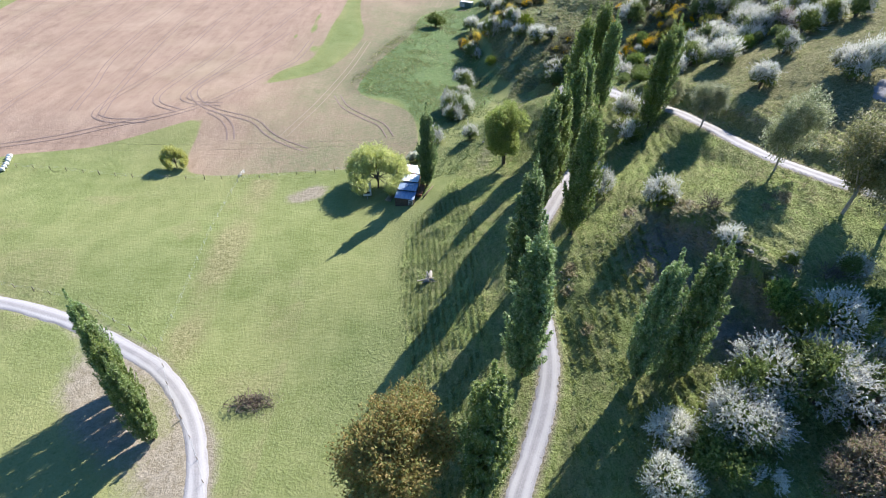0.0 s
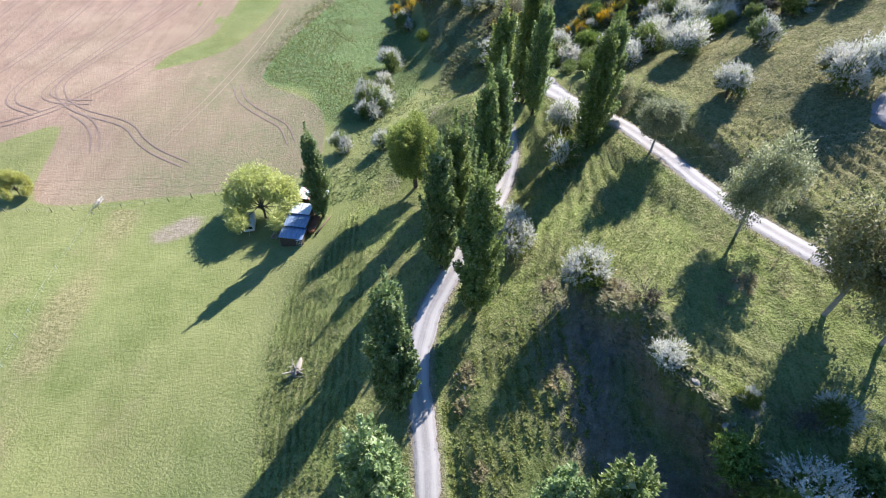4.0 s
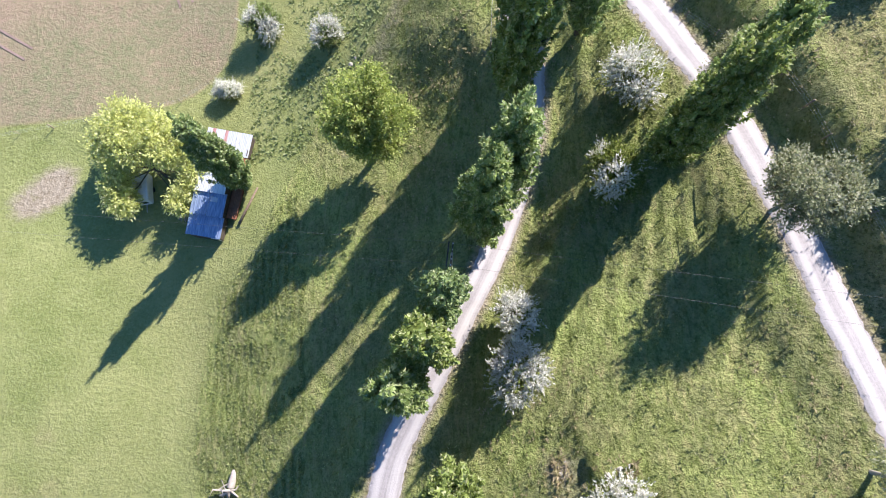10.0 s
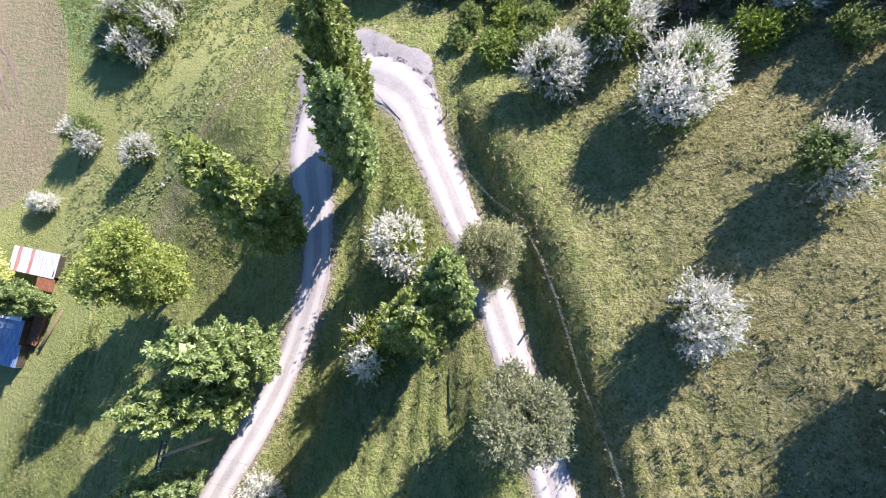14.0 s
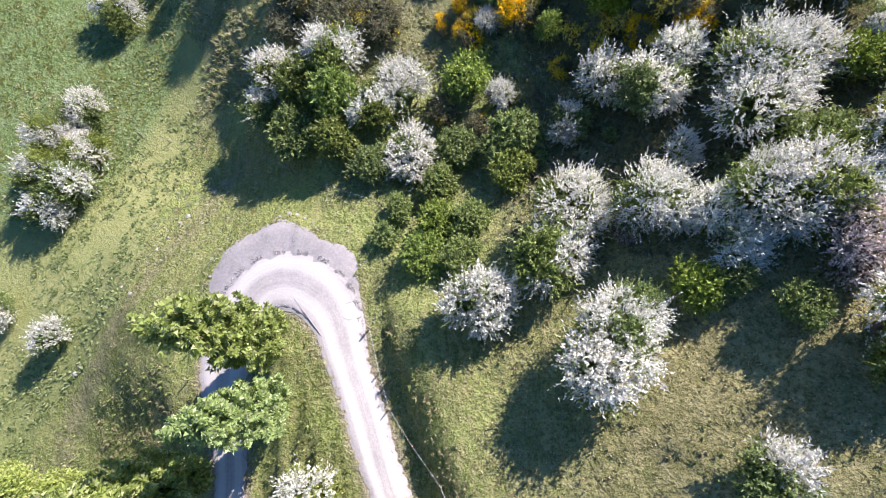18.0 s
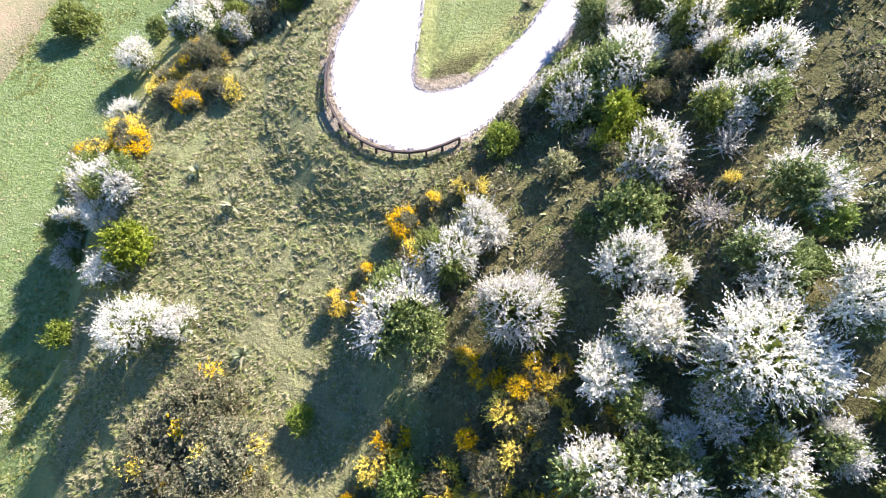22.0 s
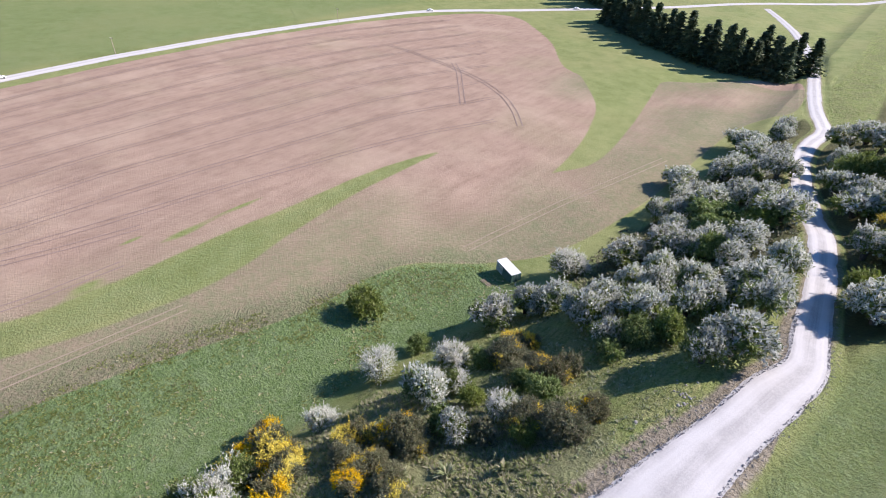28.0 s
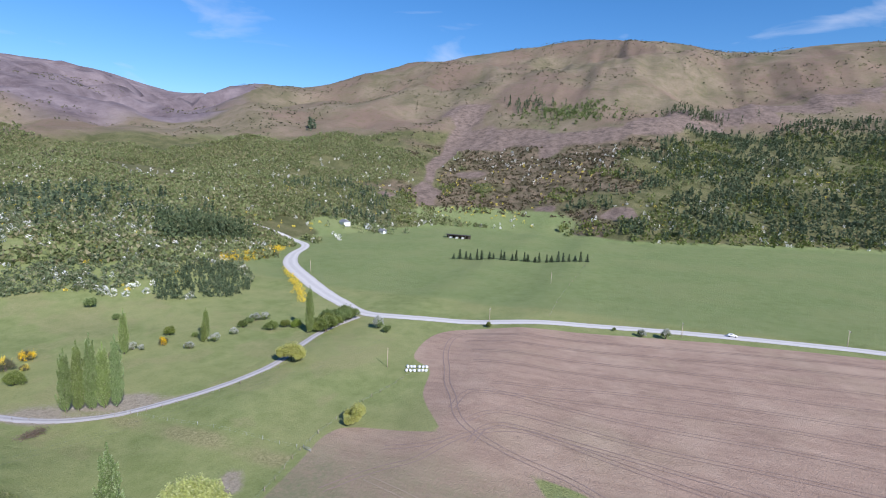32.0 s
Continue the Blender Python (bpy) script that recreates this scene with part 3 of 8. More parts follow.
def scarp(x, y):
    """A small rock face: the ground west of its lip lies deeper."""
    dz = np.zeros(x.shape)
    sel = np.nonzero(in_box(SCARP, x, y, 16))[0]
    if len(sel):
        d = np.hypot(x[sel][:, None] - SCARP[None, :, 0], y[sel][:, None] - SCARP[None, :, 1])
        n = np.clip(d.argmin(1), 1, len(SCARP) - 2)
        way = SCARP[n + 1] - SCARP[n - 1]
        side = way[:, 0] * (y[sel] - SCARP[n, 1]) - way[:, 1] * (x[sel] - SCARP[n, 0])
        gap = d.min(1) * np.sign(side)
        end = np.sin(np.pi * np.clip(d.argmin(1) / (len(SCARP) - 1), 0.02, 0.98))**0.5
        rag = 0.7 * fractal(x[sel], y[sel], 3.0, 3, 11)
        dz[sel] = end * (-4.6 * step(-gap + rag, -0.4, 1.6) * np.exp(-(np.clip(-gap, 0, 50) / 8.0)**2) + 1.3 * np.exp(-((gap - 1.2) / 2.2)**2))
    return dz


GRADES = []
for line, lift in ROADS:
    z = raw_height(line[:, 0], line[:, 1])
    k = np.ones(15) / 15
    z = np.convolve(np.pad(z, 7, mode="edge"), k, "valid") + lift
    GRADES.append(z)


def near_road(x, y, reach=16.0):
    """For each place: distance beyond the road's edge, and the road's level there."""
    gap, level = np.full(x.shape, 1e3), np.zeros(x.shape)
    for (line, lift), z in zip(ROADS, GRADES):
        idx = np.nonzero(in_box(line, x, y, reach))[0]
        for part_of in np.array_split(idx, max(1, len(idx) // 4000)):
            if len(part_of) == 0:
                continue
            d = np.hypot(x[part_of][:, None] - line[None, :, 0], y[part_of][:, None] - line[None, :, 1])
            n = d.argmin(1)
            e = d[np.arange(len(n)), n] - line[n, 2] / 2
            better = e < gap[part_of]
            w = part_of[better]
            gap[w], level[w] = e[better], z[n[better]]
    return gap, level


# the gravel apron of the turn
TURN = spline([(31.5, 121.5), (29.6, 125), (29.2, 128.4), (30.0, 130.6), (31.6, 132.2), (33.8, 133.5), (36.2, 134.4), (38.2, 133.7), (40.0, 132.5), (42.6, 131.5), (44.1, 130.2), (44.0, 127.6), (44.4, 125), (44.6, 122.6), (42.2, 121.2), (39.6, 124.0), (37, 125.6), (34.5, 124.6), (31.5, 121.5)], 0.45)


def rough_zone(x, y):
    """The hillside: east of the foot of the slope."""
    toe = np.interp(y, [-40, 30, 65, 90, 115, 130, 142, 165, 190, 225, 262, 330, 420], [-6, -4, -9, -6, 6, 17, 19, 19, 16, 12, 22, 26, 42])
    return step(x + 3 * fractal(x, y, 14, 3, 2), toe - 1.5, toe + 3)


def tread_at(x, y, z):
    """Stock treads that follow the contours of the slope: 1 on a ledge, -1 in the dip behind it."""
    return np.sin(2 * np.pi * (z / 0.62 + 0.9 * fractal(x, y, 13, 3, 60))) * step(fractal(x, y, 20, 2, 61), -0.25, 0.05)


def height(x, y, roads=True):
    x, y = np.asarray(x, float).ravel(), np.asarray(y, float).ravel()
    z = raw_height(x, y)
    on_hill = rough_zone(x, y) * step(x, -20, 0) * (1 - step(x, 110, 150))
    z = z + on_hill * (0.36 * fractal(x, y, 6.5, 3, 4) + 0.3 * fractal(x, y, 2.0, 3, 6))
    z = z + on_hill * 0.26 * tread_at(x, y, raw_height(x, y)) * (1 - step(y, 138, 150)) * step(x, 26, 34)
    z = z + scarp(x, y)
    if roads:
        gap, level = near_road(x, y)
        w = 1 - step(gap, 0.4, np.where((x > 40) & (y > 186), 10.0, 5.0))
        z = z * (1 - w) + (level - 0.03 - 0.14 * step(-gap, 0.0, 0.9)) * w - 0.28 * np.exp(-((gap - 1.6) / 0.8)**2) * (x > 0)
        near = np.nonzero((x > 26) & (x < 48) & (y > 118) & (y < 138))[0]
        flat = np.zeros(len(x))
        flat[near] = step(inside(TURN, x[near], y[near]), -1.6, 0.2)
        z = z * (1 - flat) + (level - 0.12) * flat
        upper = (x > np.interp(y, [60, 65.7, 71, 76, 80, 84.5, 88.4, 93.6, 98.8, 102.4, 107.4, 112.2, 116.2, 119.4, 122, 128], [65.2, 60.7, 58, 56.4, 55.4, 54.5, 53.6, 52.2, 50.8, 49.7, 48.2, 46.4, 45, 43.8, 42.8, 41.8])) & (y > 60) & (y < 130) & (x < 75)
        z = z + upper * (0.5 * step(gap, 0.5, 1.2) + 0.95 * step(gap, 2.0, 2.8)) * (1 - step(gap, 4, 10)) * step(y, 60, 70) * (1 - step(y, 122, 128))
    return z


def at(x, y):
    return float(height([x], [y])[0])


def mesh_of(name, verts, faces, material, smooth=True):
    """A mesh from arrays of places and of faces with equal corners."""
    verts, faces = np.asarray(verts, np.float32), np.asarray(faces, np.int32)
    me = bpy.data.meshes.new(name)
    n, k = faces.shape
    me.vertices.add(len(verts))
    me.vertices.foreach_set("co", verts.ravel())
    me.loops.add(n * k)
    me.loops.foreach_set("vertex_index", faces.ravel())
    me.polygons.add(n)
    me.polygons.foreach_set("loop_start", np.arange(n, dtype=np.int32) * k)
    me.polygons.foreach_set("loop_total", np.full(n, k, np.int32))
    me.polygons.foreach_set("use_smooth", np.full(n, smooth))
    me.update(calc_edges=True)
    if material:
        me.materials.append(material)
    return me


def stretch(start, end, first, grow, most):
    """Coordinates from start out to end in steps that grow."""
    out, p, s = [], start, first
    way = 1 if end > start else -1
    while (end - p) * way > 0:
        s = min(s * grow, most)
        p += s * way
        out.append(p)
    return out


GX = np.array(sorted(stretch(-330, -4300, 3.0, 1.05, 95)) + list(np.arange(-330, -56, 3.4)) + list(np.arange(-56, -14, 1.15)) + list(np.arange(-14, 82, 0.55)) + list(np.arange(82, 112, 1.15)) + stretch(112, 2500, 1.2, 1.14, 200))
GY = np.array(sorted(stretch(-40, -3600, 2.0, 1.07, 60)) + list(np.arange(-40, 14, 1.6)) + list(np.arange(14, 27, 1.15)) + list(np.arange(27, 226, 0.55)) + list(np.arange(226, 276, 1.15)) + list(np.arange(276, 520, 2.5)) + stretch(520, 3600, 2.4, 1.07, 60))
gx, gy = np.meshgrid(GX, GY)
fx, fy = gx.ravel(), gy.ravel()
fz = height(fx, fy)
rows_n, cols_n = gx.shape
ids = np.arange(rows_n * cols_n).reshape(rows_n, cols_n)
quads = np.stack([ids[:-1, :-1], ids[:-1, 1:], ids[1:, 1:], ids[1:, :-1]], -1).reshape(-1, 4)
land = new("ground", mesh_of("ground", np.stack([fx, fy, fz], 1), quads, LAND))
tagged(land, "farmland of green pasture, ploughed soil and rough hill grass", "ground", kind="structure")


def field_mask(line, soft=1.2):
    out = np.zeros(len(fx))
    sel = in_box(line, fx, fy, 5)
    out[sel] = 0.5 + np.clip(inside(line, fx[sel], fy[sel]) / soft, -1, 1) * 0.5
    return out


road_gap, _ = near_road(fx, fy)
in_plough, strip_a, strip_b = field_mask(PLOUGHED, 2.0), field_mask(STRIP_A, 2.5), field_mask(STRIP_B, 2.5)
weedy = sum(np.exp(-(((fx - a) / w)**2 + ((fy - b) / h)**2)) for a, b, w, h in ((-66, 256, 1.6, 5), (-52.5, 226, 2.2, 9), (-58, 217, 1.5, 5), (-53.5, 243, 1.6, 10), (-49, 204, 2.0, 6)))
soil = np.clip(in_plough - strip_a - strip_b - 0.62 * weedy, 0, 1)
sprout = np.zeros(len(fx))
sel = np.nonzero((in_plough > 0.5) & (fx > -75) & (fy > 108) & (fy < 460))[0]
depth_in = inside(PLOUGHED, fx[sel], fy[sel]) + 16 * fractal(fx[sel], fy[sel], 26, 3, 9)
sprout[sel] = np.maximum((1 - step(depth_in, 4, 42)) * step(fx[sel], -62, -36), 0.55 * step(fx[sel], -66, -40) * (1 - step(fy[sel], 190, 260)))
beside = -inside(LUSH, fx[sel], fy[sel]) + 5 * fractal(fx[sel], fy[sel], 14, 3, 81)
sprout[sel] = np.maximum(sprout[sel], 1.25 * (1 - step(beside, 1, 15)))
lush = np.maximum(field_mask(LUSH, 4), 0.4 * strip_a)
bench = np.clip(inside(spline([(62, 206), (60.5, 214), (64, 236), (67, 252), (72, 262), (84, 262), (90, 250), (86, 234), (79, 220), (71, 209), (62, 206)], 3.0), fx, fy) / 2.5, -1, 1) * 0.5 + 0.5
lush = np.maximum(lush, 0.52 * bench)
lush = np.maximum(lush, 0.47 * step(-fx, 195, 225) * (1 - in_plough))
hill_side = rough_zone(fx, fy) * (fx > -60) * (1 - lush * 0.8) * (1 - 0.85 * bench)
r_far, phi_far = np.hypot(fx - 57, fy - 184), np.arctan2(fy - 184, -(fx - 57))
past_foot = r_far - np.interp(phi_far, FOOT_PHI, FOOT)
westward = step(-(fx - 57), 100, 200)
lowland = step(-phi_far, radians(36), radians(42)) * step(r_far, 250, 330)
south = 65 * step(-phi_far, radians(28), radians(40))
scrub = step(past_foot, -10, 25) * westward * (1 - step(fz + 45 * fractal(fx, fy, 300, 4, 5), 150 - south, 220 - south))
tussock = step(fz + 60 * fractal(fx, fy, 260, 4, 6), 150 - south, 225 - south) * westward
scree = step(-phi_far + 0.12 * fractal(fx, fy, 260, 3, 79), radians(34), radians(42)) * step(r_far + 500 * fractal(fx, fy, 500, 3, 7), 1200, 1750) * westward
tussock = np.maximum(tussock, step(past_foot, 60, 140) * westward * (1 - scrub))
verge = np.exp(-np.clip(road_gap, 0, 50) / 0.9) * (road_gap < 6) * np.where(fx > 0, 0.75, 0.55) * (1 - 0.8 * step(bench, 0.01, 0.4))
streak_gap = (fx - np.interp(fy, [100, 118, 130, 145], [5.5, 13.0, 20.5, 28.5])) * 0.87 + 1.6 * fractal(fx, fy, 7, 3, 65)
mound = np.exp(-(streak_gap / 3.0)**2) * step(fy, 98, 112) * (1 - step(fy, 144, 150)) * 0.7 + np.exp(-((fx - 37.5)**2 / 9 + (fy - 66)**2 / 12)) * 0.45
bluff = np.clip(-scarp(fx, fy) / 4.6, 0, 1)
bluff = np.clip(4 * bluff * (1 - bluff), 0, 1) * 0.8
bare_drive = 1.5 * np.exp(-((0.75 * (fx + 51) + 0.66 * (fy - 48))**2 / 30 + (0.66 * (fx + 51) - 0.75 * (fy - 48))**2 / 150)) + np.exp(-((fx + 36)**2 / 30 + (fy - 36)**2 / 60))
pale_spot = np.exp(-((0.8 * (fx + 32) + 0.6 * (fy - 105.3))**2 / 26 + (0.8 * (fy - 105.3) - 0.6 * (fx + 32))**2 / 9)) * (1.3 + 0.8 * fractal(fx, fy, 4, 3, 74))
dry = np.exp(-((fx + 43.8)**2 / 20)) * 0.9 * (0.85 + 0.7 * fractal(fx, fy, 9, 3, 73)) * (fy < 112) * step(fy, 30, 60) * (fx < 0) + mound * 0.7 + np.clip(1.6 - np.abs(fx - 78 - 0.12 * (fy - 60)) / 30, 0, 1) * (0.8 + 0.5 * fractal(fx, fy, 16, 3, 72)) * step(fx, 50, 58) * (1 - step(fy, 138, 146)) * step(fy, 62, 84)
dry = np.maximum(dry, 0.5 * step(fractal(fx, fy, 13, 3, 80), -0.02, 0.22) * (fx < -24) * (fx > -140) * (fy < 104) * (1 - in_plough))
dry = np.maximum(dry, bench * 0.45 * step(fractal(fx, fy, 7, 3, 48), -0.05, 0.3))
shoulder = 0.9 * np.exp(-(np.clip(road_gap - 1.0, 0, 9) / 1.2)**2) * ((fx > 48) & (fy > 193) & (fy < 262) & (fx < 66)) * (road_gap < 8) * np.where((fx < 54.5) | (fy < 204), 1 - step(bench, 0.02, 0.3), np.exp(-(np.clip(road_gap, 0, 9) / 1.3)**2) * step(fy, 214, 224) * (fx < 64))
tuft_spots = sum(np.exp(-((fx - a)**2 + (fy - b)**2) / c) for a, b, c in ((21.1, 63.9, 1.6), (19.9, 59.4, 1.2), (21.4, 51.9, 1.2), (31.6, 72.7, 1.0), (38, 68.2, 5.0), (50.2, 64.9, 2.5)))
earth = np.clip(tuft_spots * 0.6 + verge + shoulder + bluff + mound * 0.6 + bare_drive * 0.9 + pale_spot, 0, 1)
thicket = step(fx, 57, 64) * step(fy + 5 * fractal(fx, fy, 12, 3, 14), 131, 139) * (1 - bench) * (1 - step(fx, 140, 170)) * step(road_gap, 0.5, 2.0)
thicket = np.maximum(thicket, step(fx, np.interp(fy, [222, 262, 300, 420], [20, 25, 23, 36]), np.interp(fy, [222, 262, 300, 420], [26, 30, 28, 42])) * step(fy, 258, 268) * (1 - step(fy, 400, 430)) * (fx < 62) * step(road_gap, 0.5, 2.0))
scrub = np.maximum(scrub, thicket * 0.85)
CUT = spline([(-1230, -215), (-1085, -156), (-1048, 11), (-1045, 153), (-1184, 272), (-1286, 425), (-1429, 643), (-1560, 800)], 15)
CUT_EDGE = spline([(-1085, -156), (-893, -163), (-760, -128), (-640, -92)], 15)


def off_line(line, x, y):
    return np.min(np.hypot(x[:, None] - line[None, :, 0], y[:, None] - line[None, :, 1]), 1)


def cut_zone(x, y):
    """Felled ground on the range: a long band below the crest, its lower edge, and a few bare patches."""
    w = 60 * fractal(x, y, 70, 3, 15)
    z = np.maximum(1 - (off_line(CUT, x, y) + w) / 62, 1 - (off_line(CUT_EDGE, x, y) + w * 0.4) / 26)
    for px_, py_, pr in ((-975, 35, 36), (-700, 72, 26), (-674, 175, 24), (-670, -152, 16), (-860, -90, 40)):
        z = np.maximum(z, 1 - (np.hypot(x - px_, y - py_) + w * 0.3) / pr)
    return np.clip(z * 2, 0, 1)


def heath_zone(x, y):
    """Brown scrub that grows back below the felled band."""
    phi = np.degrees(np.arctan2(y - 184, -(x - 57)))
    return step(phi + 14 * fractal(x, y, 90, 3, 16), -22, -18) * (1 - step(phi + 20 * fractal(x, y, 90, 3, 17), -2, 5))


cut, heath = np.zeros(len(fx)), np.zeros(len(fx))
sel = np.nonzero((fx < -560) & (fx > -1900) & (fy > -400) & (fy < 1100))[0]
cut[sel] = cut_zone(fx[sel], fy[sel])
heath[sel] = heath_zone(fx[sel], fy[sel])
lee_zone = step(fx, 15, 21) * (1 - step(fx + 5 * fractal(fx, fy, 9, 3, 24), np.interp(fy, [150, 180, 196, 225], [48, 60, 64, 46]), np.interp(fy, [150, 180, 196, 225], [54, 66, 70, 52]))) * step(fy, 147, 156) * (1 - step(fy, 220, 232))
home_field = np.clip(1.6 - np.hypot((fx + 645) / 48, (fy - 12) / 85), 0, 1) + np.clip(1.5 - np.hypot(fx + 480, (fy + 96) * 0.8) / 42, 0, 1)
scrub, cut = scrub * (1 - np.clip(home_field * 2, 0, 1)), cut * (1 - np.clip(home_field * 2, 0, 1))
for key, cols in (("zone_a", (soil, lush, hill_side, earth)), ("zone_b", (dry, scrub, tussock, scree)), ("zone_c", (sprout, cut, heath, lee_zone))):
    layer = land.data.color_attributes.new(key, "FLOAT_COLOR", "POINT")
    layer.data.foreach_set("color", np.stack(cols, 1).astype(np.float32).ravel())


def ribbon(name, line, z, material, label, across=8, crown=0.06, raise_by=0.05):
    """A road as a draped strip with worn edges."""
    p = line[:, :2]
    d = np.gradient(p, axis=0)
    d /= np.linalg.norm(d, axis=1)[:, None] + 1e-9
    side = np.stack([d[:, 1], -d[:, 0]], 1)
    run = np.concatenate([[0], np.cumsum(np.linalg.norm(np.diff(p, axis=0), axis=1))])
    half = line[:, 2] / 2
    rag = np.stack([half + 0.35 * fractal(run, run * 0 + s, 5, 3, s) + 0.16 * fractal(run, run * 0, 2.6, 2, s + 4) for s in (1, 2)], 1)
    s = np.linspace(-1, 1, across + 1)
    v, uv = [], []
    for q in s:
        w = np.where(q < 0, rag[:, 0], rag[:, 1]) * q
        v.append(np.column_stack([p + side * w[:, None], z + raise_by + crown * (1 - q * q) - 0.12 * (abs(q) == 1)]))
        uv.append(np.column_stack([run, np.full(len(run), q)]))
    n, m = len(p), across + 1
    v, uv = np.stack(v, 1).reshape(-1, 3), np.stack(uv, 1).reshape(-1, 2)
    k = np.arange(n * m).reshape(n, m)
    f = np.stack([k[:-1, :-1], k[:-1, 1:], k[1:, 1:], k[1:, :-1]], -1).reshape(-1, 4)[:, ::-1]
    me = mesh_of(name, v, f, material)
    layer = me.uv_layers.new(name="UVMap")
    layer.data.foreach_set("uv", uv[f.ravel()].astype(np.float32).ravel())
    return tagged(new(name, me), label, "road", kind="structure")


ribbon("road", TRACK, GRADES[0], GRAVEL, "narrow pale gravel farm track with a hairpin bend")
def gravel_patch(name, line, material, label):
    """A flat patch of loose gravel with a ragged rim."""
    ring = (line if isinstance(line, np.ndarray) else spline(line, 0.45))[:-1]
    mid = ring.mean(0)
    ray = ring - mid
    wob = 1 + 0.03 * fractal(ring[:, 0], ring[:, 1], 2.2, 3, 75) + 0.05 * fractal(ring[:, 0], ring[:, 1], 0.9, 2, 76)
    v = np.vstack([mid + ray * (q * wob)[:, None] for q in (0.04, 0.3, 0.55, 0.8, 0.92, 1.0)])
    z = height(v[:, 0], v[:, 1]) + 0.13 + 0.05 * fractal(v[:, 0], v[:, 1], 1.6, 3, 77)
    z[-len(ring):] = height(v[-len(ring):, 0], v[-len(ring):, 1]) - 0.02
    n = len(ring)
    k = np.arange(len(v)).reshape(6, n)
    f = np.stack([k[:-1], np.roll(k, -1, 1)[:-1], np.roll(k, -1, 1)[1:], k[1:]], -1).reshape(-1, 4)
    me = mesh_of(name, np.column_stack([v, z]), f[:, ::-1], material)
    return tagged(new(name, me), label, "gravel", kind="structure")


gravel_patch("gravel_turn", TURN, COARSE_GRAVEL, "coarse grey gravel apron with a ragged edge round the turn")
gravel_patch("gravel_patch", [(74.4, 87.2), (76, 90), (78.4, 91.4), (81, 90.2), (83, 88), (81.5, 84), (78, 81.6), (75.4, 83.4), (74.4, 87.2)], COARSE_GRAVEL, "bare grey gravel patch on the hillside")
ribbon("road", HILL_ROAD, GRADES[1], WHITE_GRAVEL, "wide white gravel hill road with a hairpin bend")
ribbon("road", DRIVE, GRADES[2], GRAVEL, "pale gravel driveway with a grassy crown")
ribbon("road", MAIN_ROAD, GRADES[3], SEALED, "grey sealed country road along the ploughed field")

# ---- parts and plants ----
def part(name, me, parent, label=""):
    """Links a mesh as one part of a thing."""
    ob = new(name, me)
    ob.parent = parent
    if label:
        ob["label"] = label
    return ob


def unit(v):
    return v / (np.linalg.norm(v, axis=-1, keepdims=True) + 1e-9)


def leaves(centres, ways, length, width, rng):
    """Leaf blades: three-cornered blades at the centres that point the given ways."""
    n = len(centres)
    ways = unit(ways)
    side = unit(np.cross(ways, np.array([0, 0, 1.0]) + rng.normal(size=(n, 3)) * 0.75))
    ln = (length * rng.uniform(0.7, 1.4, n))[:, None]
    wd = (width * rng.uniform(0.7, 1.4, n))[:, None]
    v = np.stack([centres - ways * ln * 0.5 + side * wd * 0.5, centres - ways * ln * 0.4 - side * wd * 0.6, centres + ways * ln * 0.6], 1)
    return v.reshape(-1, 3), np.arange(n * 3).reshape(n, 3)


def tubes(runs, sides=6, one_foot=False):
    """Tapered limbs: each run is a list of (place, radius)."""
    verts, faces = [], []
    for run in runs:
        start = len(verts)
        joined = one_foot and start > 0
        for k, (p, r) in enumerate(run):
            if joined and k == 0:
                continue
            p = Vector(p)
            a, b = Vector(run[max(k - 1, 0)][0]), Vector(run[min(k + 1, len(run) - 1)][0])
            d = (b - a).normalized() if (b - a).length > 1e-6 else Vector((0, 0, 1))
            s = d.orthogonal().normalized()
            u = d.cross(s)
            for i in range(sides):
                t = 2 * math.pi * i / sides
                verts.append(tuple(p + (s * math.cos(t) + u * math.sin(t)) * r))
        for k in range(len(run) - 1):
            for i in range(sides):
                j = (i + 1) % sides
                q = start + (k - joined) * sides
                low = 0 if joined and k == 0 else q
                faces.append((low + i, low + j, q + sides + j, q + sides + i))
    return verts, faces


def limb_mesh(name, runs, material, sides=6, one_foot=False):
    return mesh_of(name, *tubes(runs, sides, one_foot), material)


def ball(rng, n):
    return unit(rng.normal(size=(n, 3)))


def shape_thing(name, meshes, label, category, group):
    """A thing of an Empty at its foot, with its parts."""
    root = new(name)
    root.empty_display_size = 0.5
    for key, me in meshes:
        part(key, me, root)
    return tagged(root, label, category, group)


